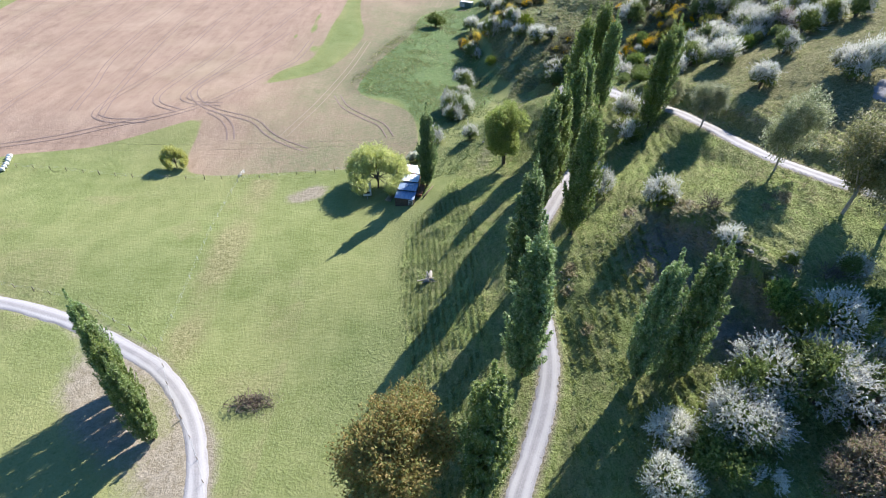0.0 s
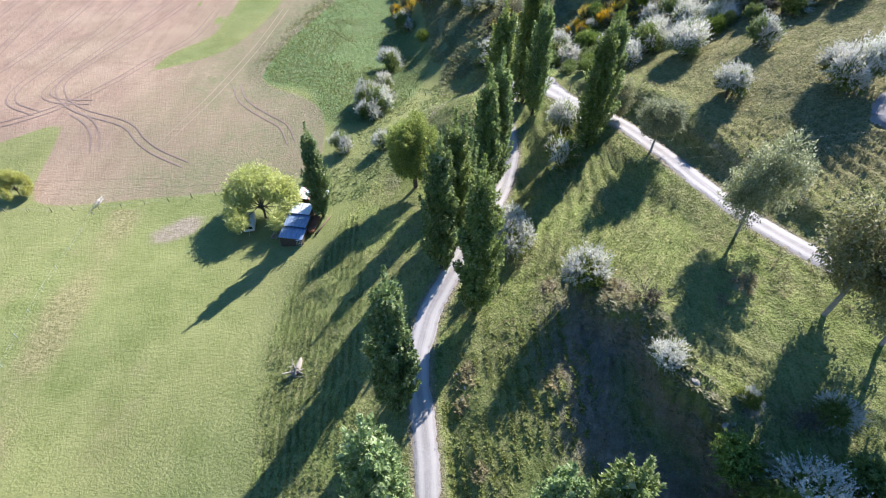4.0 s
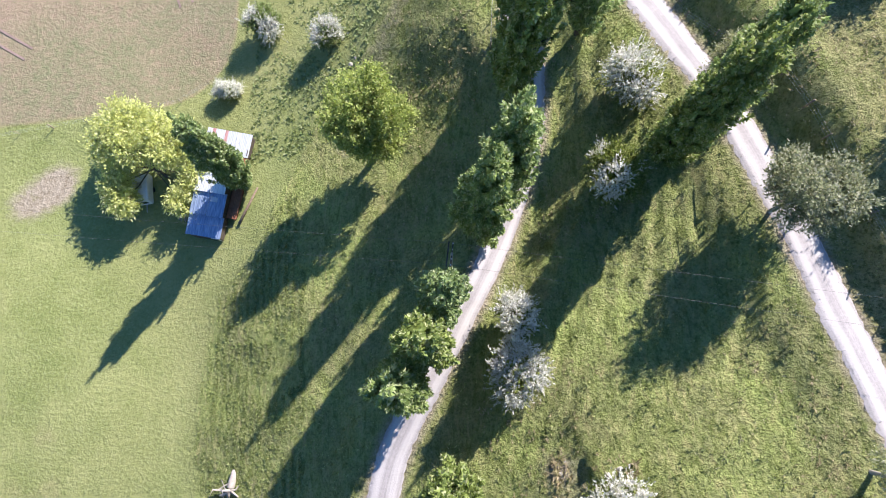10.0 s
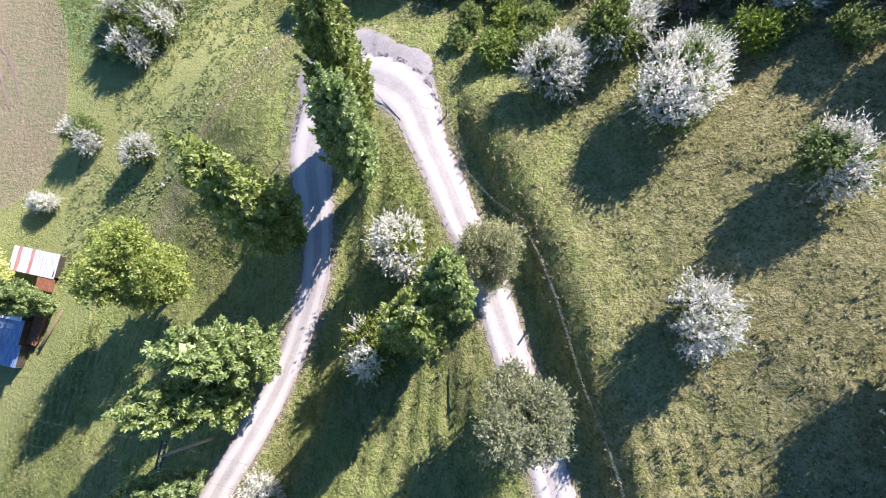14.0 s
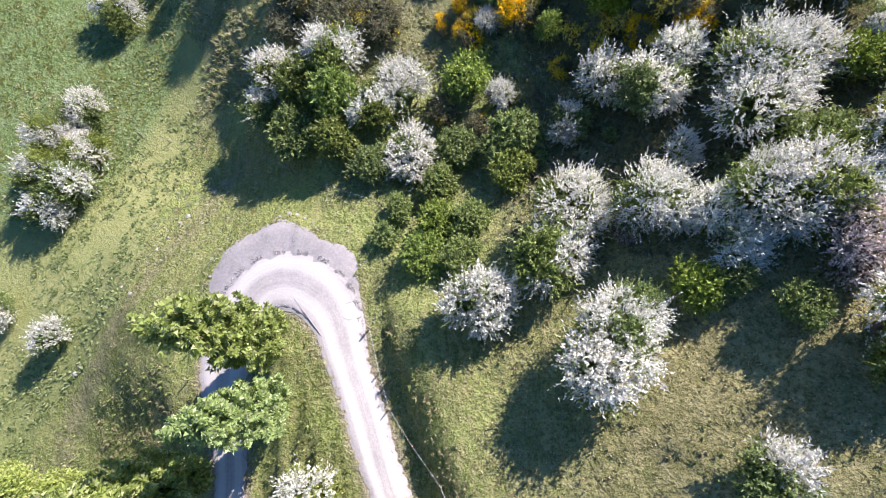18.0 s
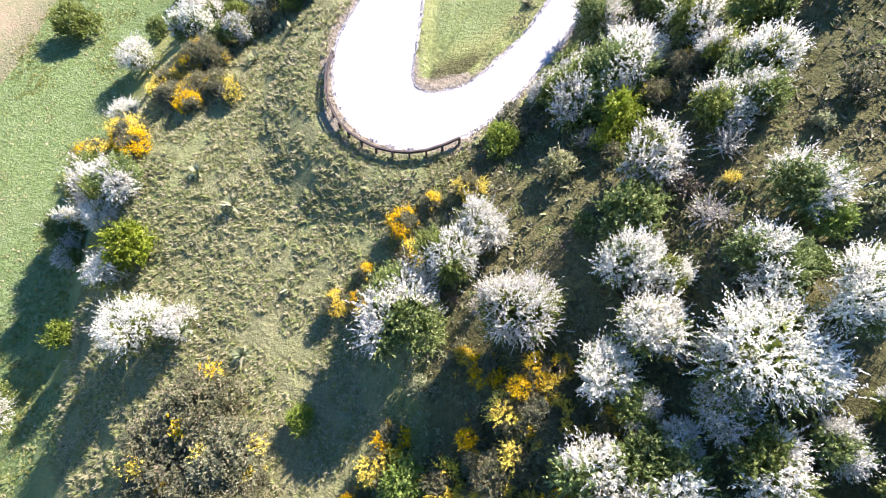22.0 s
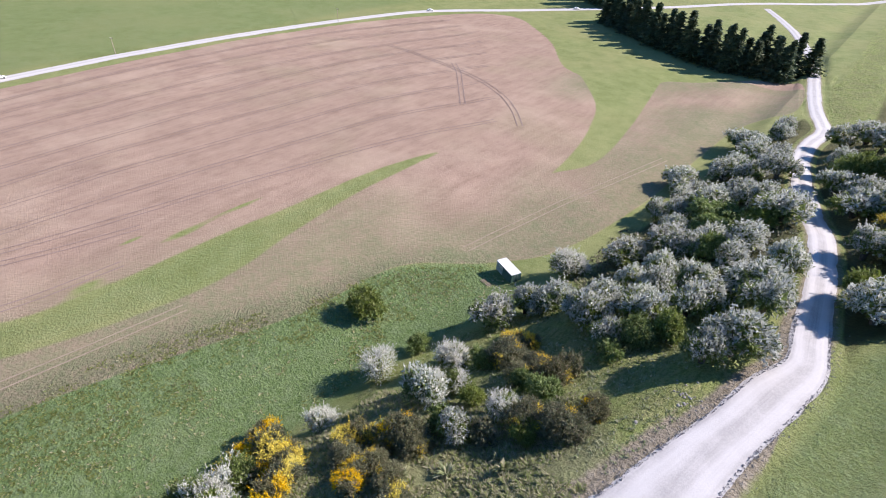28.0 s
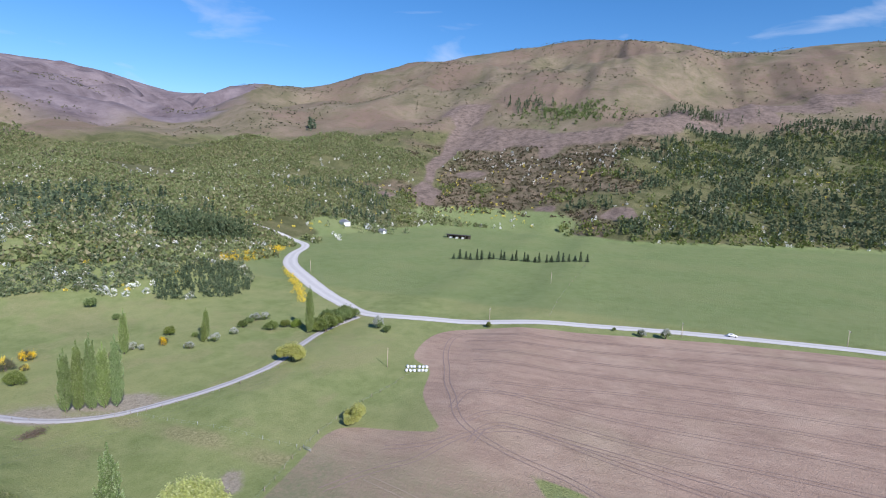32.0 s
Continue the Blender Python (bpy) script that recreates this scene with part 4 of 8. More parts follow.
def poplar_meshes(seed):
    """A Lombardy poplar 20 m tall: a dark core and many steep plumes of leaves that stand off from it."""
    rng = np.random.default_rng(seed)
    trunk = [((0.12 * math.sin(k * 1.3 + seed), 0.12 * math.cos(k + seed), -0.6 + 1.9 * k), 0.36 * (1 - k / 10.8)) for k in range(10)]
    limbs, pts, ways = [], [], []
    for k in range(230):
        z0 = 1.4 + 15.6 * (k / 230)**0.92 + rng.uniform(-0.5, 0.5)
        ang = k * 2.4 + rng.uniform(-0.5, 0.5)
        u = np.clip((z0 - 0.6) / 18.5, 0, 1)
        reach = (0.85 + 1.75 * math.sin(math.pi * u**0.62)) * rng.uniform(0.6, 1.15) * (1.0 + 0.18 * math.sin(3 * ang + seed))
        long = rng.uniform(1.6, 2.9) * (1.05 - 0.35 * u)
        out = np.array([math.cos(ang), math.sin(ang), 0])
        a = np.array([0, 0, z0 - 0.9]) + out * reach * 0.5
        b = a + out * reach * 0.38 + np.array([0, 0, long * 0.5])
        c = a + out * reach * 0.46 + np.array([0, 0, long * 1.1])
        if k % 9 == 0:
            limbs.append([(np.array([0, 0, z0 - 1.2]), 0.08), (b, 0.05), (c, 0.015)])
        n = 80
        t = rng.uniform(0, 1, (n, 1))
        axis = a * (1 - t)**2 + 2 * b * t * (1 - t) + c * t**2
        fat = rng.uniform(0.3, 0.5) * (0.35 + np.sin(math.pi * (0.12 + 0.8 * t)))
        d = ball(rng, n)
        pts.append(axis + d * fat * np.array([0.75, 0.75, 0.6]) * rng.uniform(0.55, 1.0, (n, 1)))
        ways.append(d * 0.8 + out * 0.55 + np.array([0, 0, 0.15]) + rng.normal(size=(n, 3)) * 0.35)
    n = 260
    z = rng.uniform(15.5, 20.2, n)
    pts.append(np.stack([rng.normal(size=n) * 0.3 * (20.9 - z) / 4, rng.normal(size=n) * 0.3 * (20.9 - z) / 4, z], 1))
    ways.append(np.array([0, 0, 0.4]) + rng.normal(size=(n, 3)) * 0.6)
    v, f = leaves(np.vstack(pts), np.vstack(ways), 0.29, 0.21, rng)
    n = 900
    z = rng.uniform(1.2, 17, n)
    r = 0.62 * (0.8 + 1.65 * np.sin(np.pi * np.clip((z - 0.6) / 18.5, 0, 1)**0.62)) * rng.uniform(0.2, 1, n)
    a = rng.uniform(0, 6.28, n)
    v2, f2 = leaves(np.stack([np.cos(a) * r, np.sin(a) * r, z], 1), rng.normal(size=(n, 3)) + np.array([0, 0, 0.8]), 0.75, 0.5, rng)
    v, f = np.vstack([v, v2]), np.vstack([f, f2 + len(v)])
    return [("trunk", limb_mesh("poplar_trunk", [trunk], BARK, 8)), ("limbs", limb_mesh("poplar_limbs", limbs, BARK, 4)), ("crown", mesh_of("poplar_crown", v, f, POPLAR, False))]


def crown_shoots(rng, shoots, per, flat=0.85, lobes=10, spike=0.3, lean=0.25, loose=0.02):
    """Shoots of a bush of radius 1 that stand on the outer skin of several lobes; the centres and ways of their leaves, shoot by shoot, and the lobes."""
    lob = ball(rng, lobes)
    lob[:, 2] = np.abs(lob[:, 2]) * 0.9 - 0.25
    lob = lob * np.array([0.62, 0.62, 0.5]) * rng.uniform(0.6, 1.2, (lobes, 1)) + np.array([0, 0, flat * 0.62])
    size = rng.uniform(0.26, 0.56, lobes)
    more = shoots * 3
    which = rng.integers(0, lobes, more)
    d = ball(rng, more)
    d[:, 2] = np.where(d[:, 2] < -0.45, -d[:, 2] * 0.6, d[:, 2])
    start = lob[which] + d * size[which][:, None] * rng.uniform(0.6, 1, (more, 1))
    near = np.linalg.norm(start[:, None] - lob[None], axis=2) / size[None]
    near[np.arange(more), which] = 9
    keep = np.nonzero(near.min(1) > 0.8)[0][:shoots]
    start, d = start[keep], unit(d[keep] + np.array([0, 0, lean]))
    m = len(keep)
    long = spike * rng.uniform(0.4, 1.2, m) * np.where(rng.uniform(0, 1, m) < 0.16, 1.75, 1)
    way = unit(d + rng.normal(size=(m, 3)) * 0.35)
    t = (np.arange(per) + rng.uniform(0, 1, (m, per))) / per
    pts = start[:, None] + way[:, None] * (t * long[:, None])[..., None] + rng.normal(size=(m, per, 3)) * loose * (1.4 - t[..., None])
    lw = way[:, None] * np.array([1.0, 1.0, 0.6]) + rng.normal(size=(m, per, 3)) * 0.5
    pts[..., 2] = np.maximum(pts[..., 2], 0.03)
    return pts, lw, lob, size


def stems(rng, count, tall, reach, thick):
    runs = []
    for k in range(count):
        a = rng.uniform(0, 6.28)
        d = np.array([math.cos(a), math.sin(a), 0]) * reach * rng.uniform(0.3, 1)
        runs.append([(np.array([0, 0, -0.15]), thick * 1.5), (d * 0.35 + np.array([0, 0, tall * 0.45]), thick * 0.7), (d + np.array([0, 0, tall * rng.uniform(0.75, 1.1)]), thick * 0.2)])
    return runs


def bush_meshes(name, seed, leaf, bloom=None, share=0.6, shoots=700, per=9, size=0.06, flat=0.85, spike=0.3, bark=BARK, lobes=10, loose=0.02, core=320, slim=0.62):
    """A bush of radius 1: stems, a leafy core, foliage, and blossom on the sunny outer shoots."""
    rng = np.random.default_rng(seed)
    pts, lw, lob, rad = crown_shoots(rng, shoots, per, flat, lobes, spike, 0.25, loose)
    out = [("stem", limb_mesh(name + "_stem", stems(rng, 7, flat * 0.9, 0.6, 0.05), bark, 5, True))]
    if bloom:
        top = pts[:, 0, 2] + 0.3 * np.hypot(pts[:, 0, 0], pts[:, 0, 1]) + rng.normal(size=len(pts)) * 0.16
        patch = np.sin(pts[:, 0, 0] * 3.6 + seed) + np.sin(pts[:, 0, 1] * 4.1 + seed * 2)
        by = top * (1.0 if share > 0.6 else 0.35) + patch * (0.2 if share > 0.6 else 0.45)
        lit = by > np.quantile(by, 1 - share)
        v, f = leaves(pts[lit].reshape(-1, 3), lw[lit].reshape(-1, 3), size * 1.5, size * slim, rng)
        out.append(("blossom", mesh_of(name + "_blossom", v, f, bloom, False)))
        pts, lw = pts[~lit], lw[~lit]
    v, f = leaves(pts.reshape(-1, 3), lw.reshape(-1, 3), size * 1.5, size * 0.8, rng)
    if core:
        which = rng.integers(0, lobes, core)
        c = lob[which] + ball(rng, core) * rad[which][:, None] * rng.uniform(0.2, 0.8, (core, 1))
        c[:, 2] = np.maximum(c[:, 2], 0.06)
        v2, f2 = leaves(c, rng.normal(size=(core, 3)), 0.24, 0.2, rng)
        v, f = np.vstack([v, v2]), np.vstack([f, f2 + len(v)])
    out.append(("foliage", mesh_of(name + "_foliage", v, f, leaf, False)))
    return out


def round_meshes(name, seed, leaf, tall, shoots, per, size, lobes=16, droop=0.0, spread=(0.62, 0.62, 0.42), thick=0.09, bark=BARK, airy=0.45, lobes_at=None):
    """A broad tree of radius 1 and the given height: trunk, limbs out to many leafy lobes."""
    rng = np.random.default_rng(seed)
    lob = ball(rng, lobes) * np.array(spread) * rng.uniform(0.55, 1.15, (lobes, 1))
    lob[:, 2] = lob[:, 2] * tall * 0.75 + tall * 0.62
    rad = rng.uniform(0.26, 0.42, lobes)
    if lobes_at:
        lob = np.array([(x, y, z * tall) for x, y, z, r in lobes_at])
        rad, lobes = np.array([r for x, y, z, r in lobes_at]), len(lobes_at)
    runs = [[((0, 0, -0.15), thick), ((0.03, 0.02, tall * 0.25), thick * 0.8), ((0.02, -0.02, tall * 0.5), thick * 0.55), ((0, 0, tall * 0.8), thick * 0.15)]]
    limbs = [[((0, 0, tall * rng.uniform(0.2, 0.45)), thick * 0.45), (c * np.array([0.5, 0.5, 0.85]), thick * 0.28), (c, thick * 0.08)] for c in lob]
    which = rng.integers(0, lobes, shoots)
    d = ball(rng, shoots)
    start = lob[which] + d * (rad[which] * rng.uniform(airy, 1, shoots))[:, None]
    way = unit(d + np.array([0, 0, 0.25 - droop * 2.2]) + rng.normal(size=(shoots, 3)) * 0.3)
    t = rng.uniform(0, 1, (shoots, per, 1))
    pts = start[:, None] + way[:, None] * t * (0.16 + 0.35 * droop) + rng.normal(size=(shoots, per, 3)) * 0.035
    lw = way[:, None] * (0.6 + droop * 2) + rng.normal(size=(shoots, per, 3)) * 0.6
    v, f = leaves(pts.reshape(-1, 3), lw.reshape(-1, 3), size * (1 + droop * 0.8), size * 0.7, rng)
    return [("trunk", limb_mesh(name + "_trunk", runs, bark, 8)), ("limbs", limb_mesh(name + "_limbs", limbs, bark, 4)), ("crown", mesh_of(name + "_crown", v, f, leaf, False))]


def conifer_meshes(seed):
    """A pine 1 high: tiers of drooping boughs."""
    rng = np.random.default_rng(seed)
    pts, ways = [], []
    for k in range(205):
        z = rng.uniform(0.06, 1.0)**1.15
        a = rng.uniform(0, 6.28)
        r = (0.012 + 0.2 * max(1.0 - z, 0)**0.85) * rng.uniform(0.55, 1.15)
        out = np.array([math.cos(a), math.sin(a), -0.15])
        t = rng.uniform(0.15, 1, (9, 1))
        pts.append(np.array([0, 0, z]) + out * r * t + rng.normal(size=(9, 3)) * 0.012)
        ways.append(out + rng.normal(size=(9, 3)) * 0.5)
    v, f = leaves(np.vstack(pts), np.vstack(ways), 0.05, 0.032, rng)
    return [("trunk", limb_mesh("pine_trunk", [[((0, 0, -0.02), 0.016), ((0, 0, 0.5), 0.01), ((0, 0, 0.98), 0.002)]], BARK, 6)), ("crown", mesh_of("pine_crown", v, f, CONIFER, False))]


MADE = {}


def stand(kind, x, y, wide, tall, turn=None):
    """One more plant of a kind, scaled, on the ground."""
    if kind in ("haw_white", "haw_mix") and wide > 6.6:
        kind += "_big"
    k = KINDS[kind]
    count = MADE.setdefault(kind, [])
    turn = (len(count) * 137.5 + x * 7) % 360 if turn is None else turn
    variant = len(count) % len(k["variants"])
    w, h = wide / k["wide"], tall / k["tall"]
    m = pose(x, y, at(x, y) - 0.05, rz=turn) @ Matrix.Diagonal((w, w, h, 1))
    if variant < len(k["roots"]) and k["roots"][variant]:
        first = k["roots"][variant]
        ob = copy_thing(first, m @ Matrix.Diagonal([1 / q for q in first.scale] + [1]))
    else:
        ob = shape_thing(k["name"], k["variants"][variant], k["label"], k["category"], k["group"])
        k["roots"].append(ob)
        ob.matrix_basis = m
    count.append(ob)
    return ob


def kind_of(name, variants, wide, tall, label, category, group):
    return dict(name=name, variants=variants, wide=wide, tall=tall, label=label, category=category, group=group, roots=[])


WILLOW_LOBES = [(-0.74, 1.15, 0.62, 0.3), (-1.0, 0.7, 0.58, 0.3), (-0.98, 0.3, 0.5, 0.24), (-0.5, 0.75, 0.8, 0.34), (-0.1, 0.95, 0.78, 0.32), (-0.5, 0.3, 0.78, 0.32), (-0.1, 0.2, 0.8, 0.26), (0.5, 0.2, 0.7, 0.2), (-0.62, -0.1, 0.6, 0.2), (-0.78, -0.5, 0.5, 0.2), (-0.66, -0.85, 0.42, 0.18), (0.35, 0.8, 0.72, 0.28), (0.8, 0.6, 0.62, 0.26), (0.2, 0.45, 0.8, 0.26), (1.0, 0.25, 0.54, 0.22), (1.08, -0.2, 0.46, 0.18), (0.72, -0.85, 0.4, 0.15), (0.9, -0.55, 0.4, 0.14)]
KINDS = {
    "poplar": kind_of("poplar", [poplar_meshes(s) for s in (1, 2, 3)], 5.6, 20, "tall narrow green Lombardy poplar beside the gravel track", "tree", "poplars"),
    "haw_white": kind_of("hawthorn", [bush_meshes("hawthorn", s, HAW_LEAF, HAW_BLOOM, 0.8, 760, 12, 0.059, 0.95, 0.4, BARK, 12, 0.03) for s in (11, 12, 13)], 2.2, 1.6, "hawthorn bush covered in white spring blossom on rough grass", "bush", "flowering hawthorns"),
    "haw_mix": kind_of("hawthorn", [bush_meshes("mixed_hawthorn", s, HAW_LEAF, HAW_BLOOM, q, 740, 11, 0.06, 0.95, 0.38, BARK, 12, 0.03) for s, q in ((21, 0.55), (22, 0.3), (23, 0.42), (24, 0.65))], 2.2, 1.6, "green hawthorn bush half covered in white blossom", "bush", "flowering hawthorns"),
    "haw_white_big": kind_of("hawthorn", [bush_meshes("large_hawthorn", s, HAW_LEAF, HAW_BLOOM, 0.76, 1700, 11, 0.035, 0.95, 0.28, BARK, 17, 0.013, 500) for s in (14, 15)], 2.2, 1.6, "large hawthorn bush covered in white spring blossom", "bush", "flowering hawthorns"),
    "haw_mix_big": kind_of("hawthorn", [bush_meshes("large_mixed_hawthorn", s, HAW_LEAF, HAW_BLOOM, 0.5, 1700, 11, 0.036, 0.95, 0.27, BARK, 17, 0.013, 500) for s in (16, 17)], 2.2, 1.6, "large green hawthorn bush half covered in white blossom", "bush", "flowering hawthorns"),
    "haw_pink": kind_of("hawthorn", [bush_meshes("pink_hawthorn", s, DRY_TWIG, PINK_BLOOM, 0.8, 760, 9, 0.054, 0.95, 0.34, BARK, 12) for s in (31, 32)], 2.2, 1.6, "hawthorn bush with fading pinkish white blossom", "bush", "flowering hawthorns"),
    "haw_far": kind_of("hawthorn", [bush_meshes("distant_hawthorn", s, HAW_LEAF, HAW_FLECK, 0.74, 420, 7, 0.085, 1.05, 0.2, BARK, 10, 0.05, 220) for s in (25, 26, 27)], 2.2, 1.6, "grey-green hawthorn thick with white blossom below the hill road", "bush", "flowering hawthorns"),
    "green": kind_of("shrub", [bush_meshes("shrub", s, HAW_LEAF, None, 0, 560, 8, 0.07, 1.0, 0.24, BARK, 11, 0.03) for s in (41, 42, 43)], 2.2, 1.6, "dense green leafy shrub among the hawthorns", "bush", "green shrubs"),
    "low": kind_of("low_shrub", [bush_meshes("low_shrub", s, l, None, 0, 170, 8, 0.11, 0.8, 0.34, BARK, 7, 0.05, 60) for s, l in ((45, HAW_LEAF), (46, GORSE_LEAF), (47, BIRCH_LEAF))], 2.2, 1.4, "low straggling green shrub in the thicket", "bush", "low shrubs"),
    "bright": kind_of("shrub", [bush_meshes("bright_shrub", s, BRIGHT_LEAF, None, 0, 480, 8, 0.075, 0.9, 0.36, BARK, 10, 0.03) for s in (51, 52)], 2.2, 1.5, "bright yellow-green leafy young shrub", "bush", "bright shrubs"),
    "gorse": kind_of("gorse", [bush_meshes("gorse", s, GORSE_LEAF, GORSE_BLOOM, 0.45, 620, 8, 0.055, 0.72, 0.32, BARK, 11, 0.025) for s in (61, 62, 63)], 2.2, 1.3, "gorse bush with bright yellow flowers on the rough slope", "bush", "gorse bushes"),
    "olive": kind_of("broom", [bush_meshes("broom", s, GORSE_LEAF, GORSE_BLOOM, 0.07, 1000, 9, 0.045, 0.8, 0.26, BARK, 14, 0.035, 600) for s in (71, 72)], 2.2, 1.3, "dull olive broom bush with few yellow flowers", "bush", "broom bushes"),
    "dead": kind_of("bare_shrub", [bush_meshes("bare_shrub", s, l, None, 0, 110, 14, 0.075, 0.7, 0.85, PALE_BARK, 3, 0.02, 0) for s, l in ((81, PALE_TWIG), (82, DRY_TWIG), (83, PALE_TWIG))], 2.4, 1.5, "bare pale twiggy shrub without leaves", "bush", "bare shrubs"),
    "brown": kind_of("brown_shrub", [bush_meshes("brown_shrub", s, RED_TWIG, None, 0, 620, 9, 0.055, 0.85, 0.32, PALE_BARK, 10, 0.03, 120) for s in (85, 86)], 2.2, 1.4, "reddish brown twiggy shrub coming into bud", "bush", "brown shrubs"),
    "round": kind_of("broadleaf_tree", [round_meshes("broadleaf", 91, BROADLEAF, 2.4, 3400, 14, 0.052)], 2.1, 2.4, "round bright green broadleaf tree on the slope", "tree", ""),
    "willow": kind_of("willow", [round_meshes("willow", 92, WILLOW, 1.6, 3900, 15, 0.046, 13, 0.42, (0.95, 0.9, 0.32), 0.045, BARK, 0.3, WILLOW_LOBES)], 2.0, 1.5, "yellow-green weeping willow with drooping branches beside the shed", "tree", "willows"),
    "birch": kind_of("birch", [round_meshes("birch", s, BIRCH_LEAF, 2.6, 2000, 12, 0.046, 15, 0.25, (0.62, 0.62, 0.42), 0.05, PALE_BARK, 0.25) for s in (93, 94)], 2.1, 2.6, "airy grey-green birch tree beside the upper gravel road", "tree", "birches"),
    "gum": kind_of("gum_tree", [round_meshes("gum", 95, GUM_LEAF, 2.2, 3600, 13, 0.042, 26, 0.1, (0.7, 0.7, 0.42), 0.08, PALE_BARK, 0.6)], 2.2, 2.3, "broad brown and olive gum tree", "tree", ""),
    "pine": kind_of("pine", [conifer_meshes(s) for s in (101, 102)], 0.42, 1.0, "dark green pine of a shelter belt", "tree", "shelter belt pines"),
}

# ---- trees: x, y, width, height ----
for x, y, h in ((-3.2, 105.3, 21), (42.7, 101.3, 22.5), (44.9, 103.8, 21), (22.3, 71.8, 25.5), (18.2, 80.8, 23.5), (20.2, 84.0, 24), (21.7, 87.7, 21), (27.7, 99.2, 24.5), (25.6, 95.7, 24), (29.4, 110.9, 27), (36.0, 122.6, 25.5), (36.9, 116.7, 22.4), (12.5, 60.2, 25.5), (11.5, 46.3, 28), (5.0, 30.4, 26.5), (25.8, 43.2, 22.5), (30.1, 42.5, 23.5)):
    stand("poplar", x, y, 4.8 * h / 21, h * 0.97)
for k in range(5):
    stand("poplar", -41 - 2.1 * k, 41.5 + 2.2 * k, 4.0, 18.5 + (k * 7) % 5)
stand("poplar", -80.3, 16.4, 3.6, 17), stand("poplar", -106.5, 28.9, 3.0, 13), stand("poplar", -103, 31, 2.6, 9), stand("poplar", -133.5, 59.4, 4.2, 21)
stand("round", 14.6, 107.5, 11.0, 13.5)
stand("willow", -14.9, 107.2, 10.6, 8.2, 0)
stand("willow", -66.9, 116.9, 4.4, 5.0), stand("willow", -100, 73.6, 7.5, 6.5)
stand("birch", 50.5, 94.6, 8.5, 9.5), stand("birch", 53.5, 73.6, 8.0, 13), stand("birch", 56.2, 60.4, 11, 15), stand("birch", 59.4, 56.4, 10, 14), stand("birch", 48.6, 107.6, 6.8, 7)
stand("gum", -4.8, 31.5, 16, 17)
for k in range(46):
    u = k / 45
    stand("pine", -92 + 118 * u + 3 * math.sin(k * 2.4), 522 - 50 * math.sin(u * 2.1) + 4 * math.cos(k * 3.1) + (9 if k % 2 else 0), 12 + (k * 3) % 4, 15 + (k * 5) % 7)
for k in range(11):
    u = k / 10
    stand("green", -136 - 24 * u, 62 + 3 * math.sin(k * 2.1), 7 + (k * 3) % 4, 6 + (k * 2) % 4)
# beside the driveway
stand("haw_far", -137.0, 28.5, 5.0, 4.0)
stand("haw_far", -140.7, 31.1, 5.0, 4.0)
stand("green", -125.8, 30.9, 5.0, 4.0)
stand("green", -132.3, 28.6, 4.0, 3.2)
stand("haw_far", -116.7, 34.1, 4.0, 3.2)
stand("green", -103.4, 13.4, 5.0, 4.0)
stand("gorse", -93.8, 20.6, 4.0, 3.2)
stand("green", -106.1, 23.6, 3.0, 2.4)
stand("haw_far", -94.6, 32.1, 4.0, 3.2)
stand("haw_far", -105.5, 34.1, 5.0, 4.0)
stand("gorse", -61.8, -5.9, 5.0, 4.0)
stand("gorse", -52.4, -1.9, 6.0, 4.8)
stand("green", -46.9, 11.4, 6.0, 4.8)
stand("gorse", -75.1, 17.3, 4.0, 3.2)
stand("haw_far", -84.7, 15.3, 4.0, 3.2)
stand("haw_far", -86.0, 18.0, 3.0, 2.4)
stand("gorse", -55.3, 2.5, 3.0, 2.4)
stand("green", -112.4, -42.0, 6.0, 4.8)
stand("green", -107.8, -21.1, 4.0, 3.2)
stand("bright", -137.4, 50.1, 5.0, 4.0)
stand("green", -128.6, 43.4, 6.0, 4.8)
stand("green", -134.8, 46.1, 5.0, 4.0)
# below the bluff
stand("dead", 45.4, 51.5, 2.1, 1.6)
stand("dead", 49.8, 50.4, 3.1, 2.3)
stand("dead", 52.9, 49.8, 3.0, 2.3)
stand("dead", 41.8, 52.0, 1.6, 1.2)
stand("green", 52.5, 44.5, 5.7, 4.3)
stand("dead", 39.9, 64.6, 3.2, 2.4)
# the tall belt across the country road
for k in range(38):
    u = k / 37
    stand("pine", -116 - 105 * u + 5 * math.sin(k * 2.3), 572 + 104 * u + 6 * math.cos(k * 3.7), 13 + (k * 3) % 5, 24 + (k * 5) % 8)
# above the lush paddock
stand("green", 12.8, 235.2, 4.5, 3.8)
stand("haw_mix", 21.7, 234.3, 4.2, 3.6)
stand("green", 27.5, 233.6, 4.5, 3.8)
stand("haw_mix", 26.3, 223.2, 4.5, 3.8)
stand("haw_mix", 29.9, 224.9, 4.0, 3.4)
stand("green", 33.1, 223.0, 4.0, 3.4)
stand("haw_mix", 37.7, 223.0, 4.2, 3.6)
stand("green", 40.8, 227.3, 5.0, 4.2)
stand("olive", 39.3, 231.7, 5.0, 4.2)
stand("olive", 30.9, 212.7, 5.0, 4.2)
stand("gorse", 27.4, 241.0, 3.0, 2.5)
stand("gorse", 32.1, 240.3, 3.0, 2.5)
stand("low", 43.7, 239.3, 4.0, 3.4)
stand("low", 40.3, 235.0, 4.0, 3.4)
stand("low", 44.1, 225.8, 4.0, 3.4)
stand("olive", 35.6, 230.2, 4.0, 3.4)
stand("gorse", 36.5, 234.6, 3.0, 2.5)
stand("low", 32.9, 217.0, 4.0, 3.4)
stand("low", 37.9, 217.8, 4.0, 3.4)

